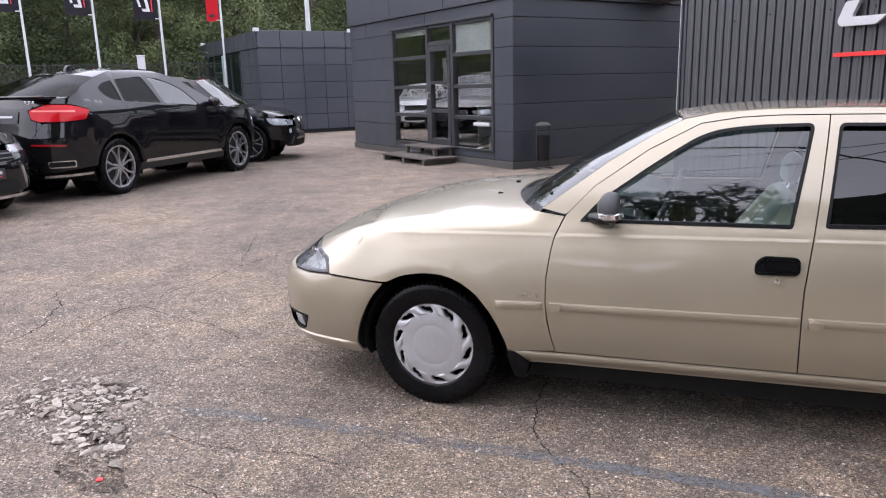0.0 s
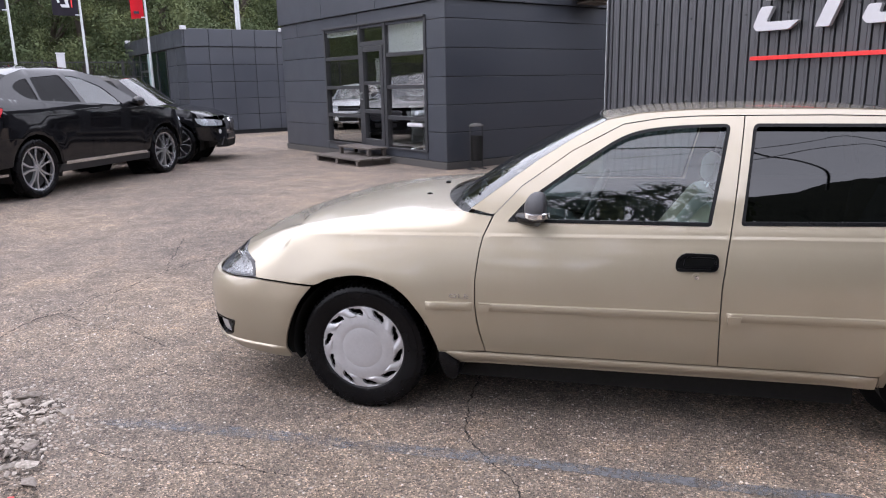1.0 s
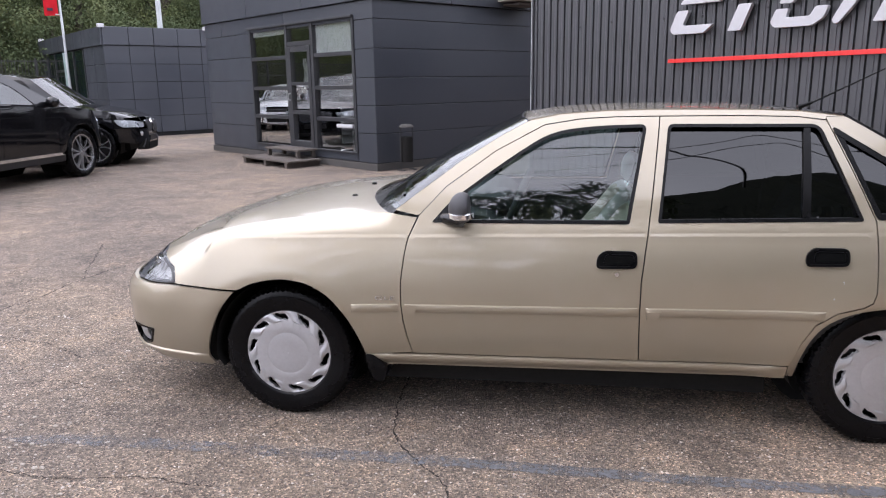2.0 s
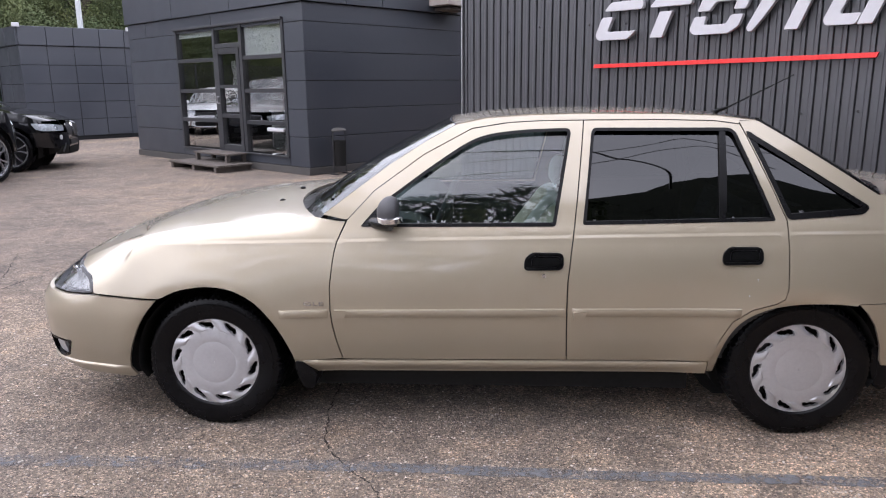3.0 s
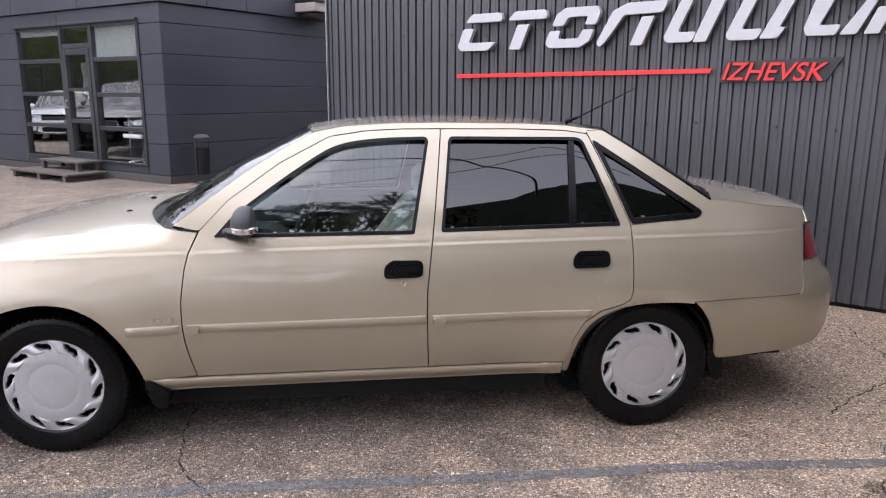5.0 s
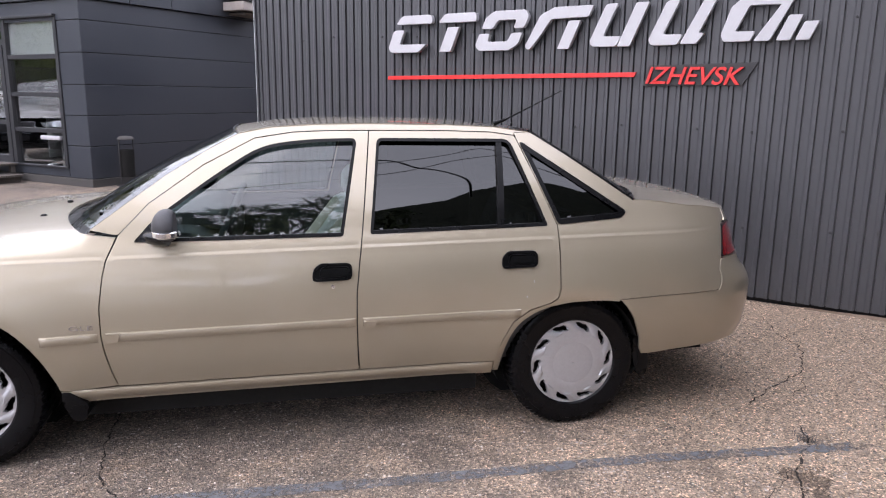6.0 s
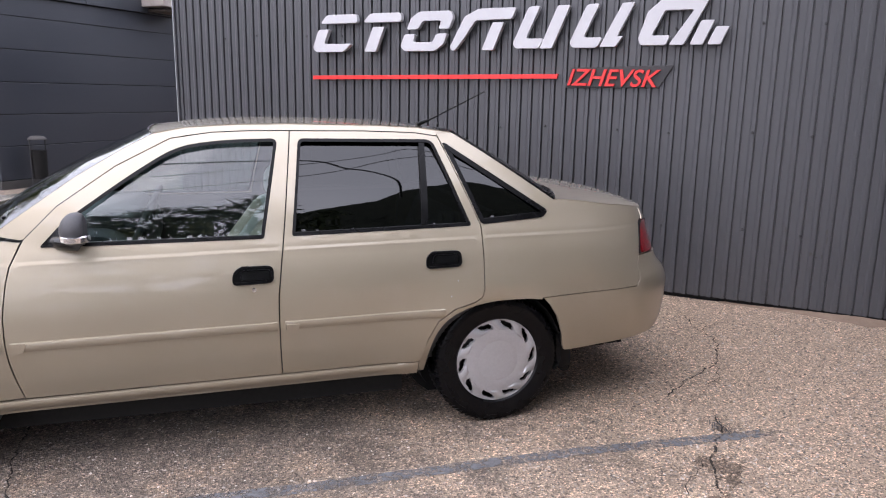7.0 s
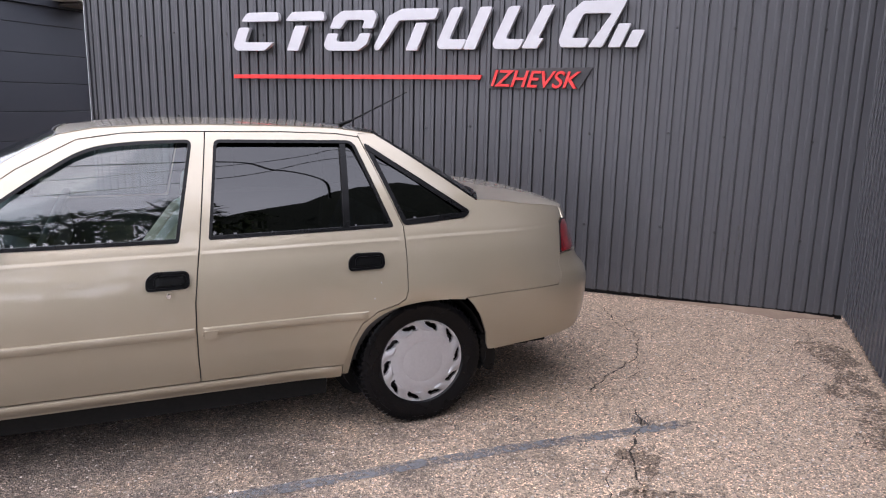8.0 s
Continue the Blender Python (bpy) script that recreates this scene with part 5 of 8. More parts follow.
    ico(bm, (0, 0, -0.02), 0.06, (1, 1, 0.4), 2)
    ob = P("steering_wheel", bm, CABIN, "dark steering wheel", 50)
    ob.matrix_basis = pose(0.99, 0.45, 0.90, 0, -65, 0)
    for y in (0.45, 1.15):
        bm = prism(bmesh.new(), soften([(0.90, 0.33), (1.38, 0.30), (1.42, 0.42), (1.36, 0.49), (1.04, 0.52), (0.94, 0.47)], 0.05), y - 0.25, y + 0.25, 0.03)
        seat = P("seat", bm, GREY_CLOTH, "pale grey and beige cloth front seat", 45)
        bm = prism(bmesh.new(), soften([(1.19, 0.36), (1.36, 0.32), (1.60, 0.76), (1.625, 0.88), (1.585, 0.925), (1.52, 0.90), (1.30, 0.60)], 0.06), y - 0.24, y + 0.24, 0.05)
        back = P("backrest", bm, GREY_CLOTH, "", 45, seat)
        bm = prism(bmesh.new(), soften([(1.19, 0.42), (1.23, 0.40), (1.565, 0.885), (1.545, 0.910), (1.505, 0.890), (1.275, 0.59)], 0.03), y - 0.17, y + 0.17, 0.02)
        P("centre_cloth", bm, BEIGE, "beige centre cloth", 45, back)
        bm = prism(bmesh.new(), soften([(1.555, 0.950), (1.62, 0.940), (1.655, 1.03), (1.64, 1.085), (1.595, 1.095), (1.560, 1.05)], 0.04), y - 0.13, y + 0.13, 0.04)
        P("headrest", bm, GREY_CLOTH, "pale padded headrest", 45, back)
        bm = bmesh.new()
        for d in (-0.06, 0.06):
            tube(bm, [(1.57, y + d, 0.89), (1.60, y + d, 0.97)], 0.006, 6)
        P("headrest_rod", bm, CHROME, "", 50, back)
    bm = prism(bmesh.new(), soften([(1.95, 0.36), (2.40, 0.34), (2.45, 0.50), (2.62, 0.94), (2.52, 0.98), (2.36, 0.58), (2.0, 0.55)], 0.05), 0.20, 1.40, 0.03)
    P("rear_bench", bm, GREY_CLOTH, "pale grey rear bench", 45)
    # badge letters on the wing
    txt = bpy.data.curves.new("badge", "FONT")
    txt.body, txt.size, txt.extrude, txt.align_x = "GLE", 0.034, 0.0015, "LEFT"
    tmp = new("badge_tmp", txt)
    dep = bpy.context.evaluated_depsgraph_get()
    me = bpy.data.meshes.new_from_object(tmp.evaluated_get(dep))
    bpy.data.objects.remove(tmp)
    me.materials.clear()
    me.materials.append(CHROME)
    for v in me.vertices:
        v.co.x *= 1.55
        v.co.y *= 0.75
    badge = new("badge", me)
    badge.parent = car
    x, y, z = S.at(0.425, 0.578, 0.001)
    badge.matrix_basis = pose(x, y, z, 90)
    tagged(badge, "small chrome letters on the wing")
    return car


sedan = build_sedan()

# ---- trees ----
def leaf_mat(name, a, b, c):
    m, n, l, bs = node_mat(name, 0.6)
    geo = n.new("ShaderNodeNewGeometry")
    leaf = ramp_of(n, l, geo.outputs["Random Per Island"], [(0.0, a), (0.5, b), (1.0, c)])
    crown = ramp_of(n, l, noise_tex(n, l, geo.outputs["Position"], 0.28, 3, 0.5), [(0.35, (0.50, 0.55, 0.50)), (0.5, (0.95, 0.97, 0.95)), (0.65, (1.40, 1.26, 1.10))])
    l.new(mix_col(n, l, 1.0, leaf, crown, "MULTIPLY"), bs.inputs["Base Color"])
    bs.inputs["Specular IOR Level"].default_value = 0.12
    bs.inputs["Subsurface Weight"].default_value = 0.0
    return m


LEAF = leaf_mat("broad_leaves", (0.082, 0.104, 0.046), (0.100, 0.124, 0.056), (0.122, 0.146, 0.068))
LEAF_DARK = leaf_mat("dark_leaves", (0.062, 0.082, 0.038), (0.077, 0.099, 0.047), (0.096, 0.118, 0.057))
BARK = surface("bark", (0.045, 0.036, 0.028), (0.095, 0.080, 0.066), 0.9, 0, 0, 0.2, 3, 30, 0.6, 0.02)


def leaf_cloud(name, mid, radius, each, small, large, mat, seed, squash=0.75, shell=0.55):
    """Clumps of single leaves round given centres; each leaf lies roughly along its clump's outside."""
    rng = np.random.default_rng(seed)
    n = len(mid) * each

    def unit(w):
        return w / np.linalg.norm(w, axis=1)[:, None]
    way = unit(rng.normal(0, 1, (n, 3)))
    p = np.repeat(mid, each, 0) + way * (np.repeat(radius, each) * rng.uniform(shell, 1.12, n))[:, None] * np.array([1.0, 1.0, squash])
    face = unit(way + np.array([0.0, 0.0, 0.35]) + 0.42 * rng.normal(0, 1, (n, 3)))
    u = unit(np.cross(face, rng.normal(0, 1, (n, 3))))
    v = np.cross(face, u)
    s = rng.uniform(small, large, n)[:, None]
    q = np.stack([p - u * s, p - v * s * 0.55, p + u * s, p + v * s * 0.55], 1).reshape(-1, 3)
    me = bpy.data.meshes.new(name)
    me.from_pydata(q.tolist(), [], np.arange(4 * n).reshape(-1, 4).tolist())
    me.materials.append(mat)
    return me


def crown_mesh(name, height, spread, clumps, leaves, size, seed, mat, base=0.28):
    rng = np.random.default_rng(seed)
    h = rng.uniform(base, 1.0, clumps)
    env = spread * np.sin(math.pi * np.minimum(1, (h - base) / (1 - base) * 0.85 + 0.12)) ** 0.7
    a, rr = rng.uniform(0, 2 * math.pi, clumps), np.sqrt(rng.uniform(0.15, 1, clumps)) * env
    mid = np.stack([rr * np.cos(a), rr * np.sin(a), h * height], 1)
    return leaf_cloud(name, mid, rng.uniform(0.45, 1.0, clumps) * spread * 0.26, leaves, size * 0.6, size * 1.4, mat, seed + 1, 0.7, 0.35)


def tree(height, spread, seed, mat, size=0.045, clumps=135, leaves=210, label="tall leafy green tree"):
    rng = random.Random(seed)
    ob = thing("tree", pose(0, 0, 0), label, "tree", "trees round the yard")
    bm = bmesh.new()
    r = 0.018 * height
    pts = [(0.1 * rng.uniform(-1, 1) * i, 0.1 * rng.uniform(-1, 1) * i, height * 0.95 * i / 6) for i in range(7)]
    tube(bm, pts, [r * (1 - 0.14 * i) for i in range(7)], 8)
    for i in range(9):
        h = rng.uniform(0.3, 0.85) * height
        a = rng.uniform(0, 2 * math.pi)
        reach = spread * rng.uniform(0.5, 0.9)
        tube(bm, [(0, 0, h), (0.5 * reach * math.cos(a), 0.5 * reach * math.sin(a), h + 0.08 * height), (reach * math.cos(a), reach * math.sin(a), h + 0.12 * height)], [r * 0.4, r * 0.25, r * 0.08], 6)
    part("trunk", bm, BARK, ob, smooth=60)
    crown = new("crown", crown_mesh("crown", height, spread, clumps, leaves, size, seed, mat))
    crown.parent = ob
    return ob


TREES = [tree(12.5, 3.4, 3, LEAF), tree(11.0, 3.0, 8, LEAF_DARK), tree(14.0, 3.8, 15, LEAF, 0.048, 150), tree(9.0, 2.6, 21, LEAF, 0.044)]
WOODS_AT = [(-26.5, 19.5), (-24.5, 22.0), (-22.0, 24.5), (-19.5, 26.5), (-16.5, 28.0), (-13.0, 29.5), (-29.5, 17.5), (-31.5, 14.0), (-29.0, 24.5), (-26.0, 28.0), (-22.5, 31.0),
            (-18.0, 33.0), (-13.5, 34.5), (-9.5, 31.5), (-33.0, 20.5), (-34.5, 10.5), (-9.0, 36.5), (-5.0, 34.0)]
for i, (x, y) in enumerate(WOODS_AT):
    k = i % 4
    m = pose(x + random.uniform(-0.6, 0.6), y + random.uniform(-0.6, 0.6), 0, 0, 0, random.uniform(0, 360))
    if i < 4:
        TREES[i].matrix_basis = m
    else:
        copy_thing(TREES[k], m)
# trees behind the walk, seen in the car's windows
ROWAN = tree(9.9, 2.1, 33, LEAF_DARK, 0.085, 85, 60, "broad-leaved tree with open twigs")
ROWAN.matrix_basis = pose(-1.9, -7.4, 0, 0, 0, 25)
copy_thing(ROWAN, pose(0.2, -7.7, 0, 0, 0, 140))
copy_thing(ROWAN, pose(1.7, -7.3, 0, 0, 0, 250) @ Matrix.Diagonal((0.8, 0.8, 1.03, 1.0)))
# two unseen trees added on the left, to darken what is mirrored from there
for x, y, k, turn in ((-24.0, 0.5, 0, 95), (-27.0, 5.5, 2, 140)):
    copy_thing(TREES[k], pose(x, y, 0, 0, 0, turn) @ Matrix.Diagonal((0.8, 0.8, 0.52, 1.0)))


def far_woods():
    rng = np.random.default_rng(31)
    n = 420
    a = np.radians(rng.uniform(88, 168, n))
    d = rng.uniform(42, 56, n)
    top = 12 + 3 * np.sin(a * 23) + 2 * np.sin(a * 61)
    mid = np.stack([d * np.cos(a), d * np.sin(a) - 3, rng.uniform(0.05, 1, n) * top], 1)
    return leaf_cloud("far_woods", mid, rng.uniform(1.0, 2.6, n), 1000, 0.055, 0.115, LEAF_DARK, 32, 0.8)


def round_woods():
    """An unseen tree line on the yard's open side, added to darken paint reflections."""
    rng = np.random.default_rng(47)
    n = 300
    a = np.radians(np.where(rng.uniform(0, 1, n) < 0.2, rng.uniform(168, 196, n), rng.uniform(246, 372, n)))
    d = rng.uniform(30, 38, n)
    top = 6.0 + 1.6 * np.sin(a * 17) + 1.0 * np.sin(a * 41)
    mid = np.stack([d * np.cos(a), d * np.sin(a) - 3, rng.uniform(0.05, 1, n) * top], 1)
    return leaf_cloud("added_tree_line", mid, rng.uniform(0.9, 2.0, n), 200, 0.18, 0.42, LEAF_DARK, 48)


HILL = surface("distant_foliage", (0.030, 0.046, 0.020), (0.085, 0.115, 0.048), 1.0, 0, 0, 0.1, 0.5, 3.0, 0.8, 0.5)
rows = []
for i in range(161):
    a = radians(84 + 90 * i / 160)
    top = 12.5 + 2.2 * noise.noise((i * 0.21, 0, 0)) + 1.6 * noise.noise((i * 0.9, 4, 0))
    rows.append([((64 - 0.25 * z) * math.cos(a), (64 - 0.25 * z) * math.sin(a) - 3, z) for z in (0.0, top * 0.5, top)])
tagged(part("backdrop", strip_bm(rows), HILL, smooth=60), "dark green wooded slope far behind", "backdrop", kind="structure")
tagged(new("added_tree_line", round_woods()), "unseen tree line added to darken reflections from the open side", "woods", kind="stuff")
tagged(new("far_woods", far_woods()), "distant green woods behind the yard", "woods", kind="stuff")


def undergrowth():
    """Hedge-like bushes below the far trees."""
    rng = np.random.default_rng(77)
    n = 330
    t = rng.uniform(0, 1, n)
    high = 2.9 + 2.2 * (0.6 + 0.4 * np.sin(t * 61) * np.sin(t * 23 + 1))
    mid = np.stack([-38.0 + 31.0 * t + rng.normal(0, 0.5, n), 9.7 + 21.3 * t + rng.normal(0, 0.8, n), rng.uniform(0.05, 1, n) * high], 1)
    return leaf_cloud("undergrowth", mid, rng.uniform(0.4, 1.15, n), 520, 0.028, 0.066, LEAF_DARK, 78)


tagged(new("undergrowth", undergrowth()), "dense dark green bushes behind the fence", "bushes", kind="stuff")

# ---- fence, flagpoles, lamp post ----
FENCE = pose(-21.0, 15.6, 0, 0, 0, 42.5)   # x along the fence, away to the far pavilion


def build_fence():
    f = thing("fence", FENCE, "dark green wire mesh fence on steel posts", "fence")
    for i in range(7):
        x = -6.0 + 2.5 * i
        part("post", slab(x - 0.03, x + 0.03, -0.03, 0.03, 0, 2.5, 0.004), DARK_METAL, f)
        if i < 6:
            bm = bmesh.new()
            for j in range(26):
                a = x + 0.05 + 2.4 * j / 25
                box(bm, a - 0.008, a + 0.008, -0.006, 0.006, 0.1, 2.45)
            for z in (0.15, 0.7, 1.3, 1.9, 2.40):
                box(bm, x + 0.03, x + 2.47, -0.012, 0.012, z, z + 0.03)
            tagged(part("mesh_panel", bm, DARK_METAL, f), kind="stuff")
    return f


build_fence()
CLOTH_DARK = surface("dark_flag_cloth", (0.030, 0.026, 0.036), (0.045, 0.040, 0.052), 0.8, 0, 0, 0.2, 3, 200, 0.2)
CLOTH_RED = surface("red_flag_cloth", (0.55, 0.018, 0.030), (0.68, 0.030, 0.045), 0.8, 0, 0, 0.2, 3, 200, 0.2)
POLE_WHITE = surface("white_painted_pole", (0.40, 0.42, 0.43), (0.50, 0.52, 0.53), 0.5)


def wavy(bm, x0, x1, z0, z1, seed, y=0.0, amp=0.05, nx=10, nz=16):
    rows = []
    for j in range(nz + 1):
        z = z0 + (z1 - z0) * j / nz
        rows.append([(x0 + (x1 - x0) * i / nx, y + amp * (i / nx) * math.sin(3.0 * i / nx + 2.2 * j / nz + seed), z + 0.04 * (i / nx) ** 2 * math.sin(seed)) for i in range(nx + 1)])
    return strip_bm(rows, bm)


def flagpole(x, y, cloth, label, seed, foot):
    f = thing("flagpole", pose(x, y, 0, 0, 0, 42.5 + 180), label, "flagpole", "flagpoles along the fence")
    bm = bmesh.new()
    tube(bm, [(0, 0, 0), (0.0, 0, 3.5), (0, 0, 7.4)], [0.046, 0.038, 0.024], 12)
    part("pole", bm, POLE_WHITE, f, smooth=50)
    bm = bmesh.new()
    wide = 0.47 if cloth is CLOTH_RED else 0.80
    wavy(bm, 0.07, wide, foot, foot + 2.9, seed)
    bmesh.ops.solidify(bm, geom=bm.faces[:], thickness=0.004)
    flag = part("flag", bm, cloth, f, smooth=50)
    for reach, up, thick in ((0.16, 0.03, 0.02), (wide, 2.85, 0.015)):
        bm = bmesh.new()
        tube(bm, [(0.0, 0, foot + up), (reach, 0, foot + up)], thick, 8)
        part("bracket", bm, GALV, f, smooth=50)
    if cloth is CLOTH_RED:
        for y0 in (-0.03, 0.03):
            part("stripe", prism(bmesh.new(), [(0.22, foot + 0.14), (0.38, foot + 0.14), (0.38, foot + 0.22), (0.22, foot + 0.22)], y0 - 0.003, y0 + 0.003), CLOTH_DARK, flag)
        return f
    # plain slanted emblem shapes
    for y0 in (-0.035, 0.035):
        bm = bmesh.new()
        ez = foot + 0.25
        for poly in ([(0.30, ez), (0.52, ez), (0.56, ez + 0.09), (0.40, ez + 0.09), (0.46, ez + 0.42), (0.36, ez + 0.42)], [(0.56, ez + 0.14), (0.63, ez + 0.14), (0.70, ez + 0.46), (0.63, ez + 0.46)]):
            prism(bm, poly, y0 - 0.003, y0 + 0.003)
        part("emblem", bm, WHITE, flag, "white slanted emblem")
        part("stripe", prism(bmesh.new(), [(0.22, ez), (0.25, ez), (0.25, ez + 2.2), (0.22, ez + 2.2)], y0 - 0.003, y0 + 0.003), RED if cloth is CLOTH_DARK else WHITE, flag)
    return f


DARK_FLAG = "white flagpole with a dark banner and white emblem"
flagpole(-18.9, 15.1, CLOTH_DARK, DARK_FLAG, 0.4, 3.97)
flagpole(-17.48, 16.57, CLOTH_DARK, DARK_FLAG, 1.7, 3.90)
flagpole(-15.97, 17.91, CLOTH_DARK, DARK_FLAG, 2.9, 3.80)
flagpole(-14.41, 19.09, CLOTH_RED, "white flagpole with a plain red banner", 4.0, 3.76)
lamp = thing("lamp_post", pose(-12.9, 22.4, 0), "pale concrete lamp post behind the pavilion", "lamp post")
part("post", prism(bmesh.new(), [(-0.075, 0), (0.075, 0), (0.055, 9.0), (-0.055, 9.0)], -0.07, 0.07, 0.01), POLE_WHITE, lamp)
bm = bmesh.new()
tube(bm, [(0, 0, 8.8), (0.4, 0, 9.2), (1.4, 0, 9.3)], 0.03, 8)
part("arm", bm, GALV, lamp, smooth=50)
part("lamp_head", slab(1.2, 1.8, -0.12, 0.12, 9.25, 9.38, 0.03), GALV, lamp)
gatepost = thing("gate_post", pose(-16.6, 17.5, 0, 0, 0, 42.5), "white painted square gate post", "post")
part("post", slab(-0.12, 0.12, -0.12, 0.12, 0, 2.62, 0.01), WHITE, gatepost)
part("cap", slab(-0.14, 0.14, -0.14, 0.14, 2.62, 2.66, 0.008), WHITE, gatepost)

# ---- unseen slope added for dark reflections, poles and cables on the open side of the yard, mirrored by the car's windows ----
SLOPE = surface("dark_reflection_slope", (0.026, 0.030, 0.025), (0.055, 0.062, 0.048), 1.0, 0, 0, 0.05, 0.8, 5.0, 0.8, 0.3)
# ridge heights set by how dark the windows and rear body should reflect
slope_el = smooth_curve([-96, -90, -85, -80, -74, -68, -63, -59, -55, -51, -47, -25], [8, 26, 43.0, 46.8, 48.6, 51.2, 51.6, 51.4, 44.0, 17.0, 7.0, 5.0])
rows = []
for i in range(121):
    a = -96 + 71 * i / 120
    ridge = 15.0 * math.tan(radians(slope_el(a))) * (1 + 0.012 * noise.noise((i * 0.35, 1, 0)) + 0.006 * noise.noise((i * 1.3, 5, 0)))
    c, k = math.cos(radians(a)), math.sin(radians(a))
    rows.append([(1.9 + d * c, 0.1 + d * k, 1.0 + h) for d, h in ((10.5, -1.1), (11.5, ridge * 0.30), (13.2, ridge * 0.68), (14.6, ridge * 0.93), (15.0, ridge), (15.6, ridge * 0.97), (19.0, ridge * 0.6), (24.0, -1.1))])
tagged(part("reflection_slope", strip_bm(rows), SLOPE, smooth=70), "unseen dark slope shaped for the window reflections", "slope", kind="structure")
for pts, r in (([(-9, -4.2, 6.0), (-3, -4.1, 6.5), (2.65, -4.0, 8.3), (3.85, -4.0, 9.6), (4.75, -4.1, 10.4), (6.4, -6.0, 12.0), (8.0, -8.2, 13.9)], 0.018),
               ([(-9, -4.2, 6.6), (-3, -4.1, 7.6), (3.1, -4.0, 9.8), (4.0, -4.0, 10.6), (4.8, -4.2, 11.8), (6.9, -5.9, 13.0), (9.0, -7.6, 13.9)], 0.018),
               ([(-9, -4.6, 10.2), (-3, -4.4, 10.5), (1.0, -4.2, 10.4), (2.75, -4.0, 9.8), (3.25, -4.1, 8.9), (4.5, -6.0, 10.7), (5.7, -10.1, 13.6)], 0.035)):
    bm = bmesh.new()
    fx, fy, fz = (smooth_curve(list(range(len(pts))), [p[k] for p in pts]) for k in range(3))
    tube(bm, [(fx(t), fy(t), fz(t)) for t in (j * (len(pts) - 1) / 40 for j in range(41))], r, 6)
    tagged(part("overhead_cable", bm, RUBBER, smooth=60), "black overhead cable strung between poles", "cable", "overhead cables")
for x, y, z in ((-9, -4.35, 10.5),):
    bm = bmesh.new()
    tube(bm, [(x, y, 0), (x, y, z)], [0.13, 0.09], 10)
    tagged(part("utility_pole", bm, BARK, smooth=60), "weathered wooden utility pole", "pole", "utility poles")

# ---- other parked cars ----
BLACK_PAINT = paint_mat("black_car_paint", (0.004, 0.004, 0.005), (0.007, 0.007, 0.008), 0.0, 0.05)
BLACK_PAINT.node_tree.nodes["Principled BSDF"].inputs["Coat Weight"].default_value = 0.0
BLACK_PAINT.node_tree.nodes["Principled BSDF"].inputs["Specular IOR Level"].default_value = 0.52
WHITE_PAINT = paint_mat("white_car_paint", (0.66, 0.67, 0.68), (0.74, 0.75, 0.76), 0.0, 0.3)
GREY_PAINT = paint_mat("silver_car_paint", (0.40, 0.41, 0.43), (0.48, 0.49, 0.51), 0.5, 0.3)
ALLOY = surface("polished_alloy", (0.40, 0.40, 0.42), (0.52, 0.52, 0.54), 0.25, 0.8, 0.3)
DARK_GLASS = pane_mat("dark_car_glass", (0.03, 0.034, 0.040), (-0.02, 0.35))
PALE_GLASS = pane_mat("pale_car_glass", (0.45, 0.52, 0.54), (0.10, 0.9))

PINK_LENS = surface("pale_red_lamp_bar", (0.66, 0.13, 0.12), (0.76, 0.20, 0.18), 0.2, 0, 0.0, 0.3, 6, 200, 0.05)
LAMP_PALE = surface("pale_bright_lamp", (0.58, 0.59, 0.60), (0.70, 0.71, 0.72), 0.2, 0.3, 0, 0.5, 9, 60, 0.1)
BRIGHT_LENS = surface("bright_red_lamp_lens", (0.36, 0.006, 0.010), (0.48, 0.012, 0.018), 0.15, 0, 0.0, 0.25, 6, 200, 0.05)


def arch(cx, cz, r, a0, a1, n=14):
    return [(cx + r * math.cos(radians(a0 + (a1 - a0) * i / n)), cz + r * math.sin(radians(a0 + (a1 - a0) * i / n))) for i in range(n + 1)]


def alloy_bm(r, pairs=5):
    bm = bmesh.new()
    disc_revolve(bm, [(r * 0.90, 0.02), (r * 0.93, -0.012), (r, -0.016), (r, 0.0), (r * 0.97, 0.05)], 40)
    disc_revolve(bm, [(0.0, -0.012), (r * 0.14, -0.012), (r * 0.17, 0.004), (r * 0.17, 0.03)], 20)
    for i in range(pairs):
        for d in (-0.20, 0.20):
            a = 2 * math.pi * i / pairs
            p = [(r * 0.13 * math.cos(a + d * 2.0), r * 0.13 * math.sin(a + d * 2.0)), (r * 0.55 * math.cos(a + d * 0.9), r * 0.55 * math.sin(a + d * 0.9)), (r * 0.93 * math.cos(a + d * 1.35), r * 0.93 * math.sin(a + d * 1.35))]
            for (x0, z0), (x1, z1), w0, w1 in ((p[0], p[1], 0.10, 0.075), (p[1], p[2], 0.075, 0.10)):
                t = Vector((x1 - x0, z1 - z0)).normalized()
                nx, nz = -t.y * r, t.x * r
                prism(bm, [(x0 + nx * w0 / 2, z0 + nz * w0 / 2), (x0 - nx * w0 / 2, z0 - nz * w0 / 2), (x1 - nx * w1 / 2, z1 - nz * w1 / 2), (x1 + nx * w1 / 2, z1 + nz * w1 / 2)], -0.008, 0.03)
    return bm


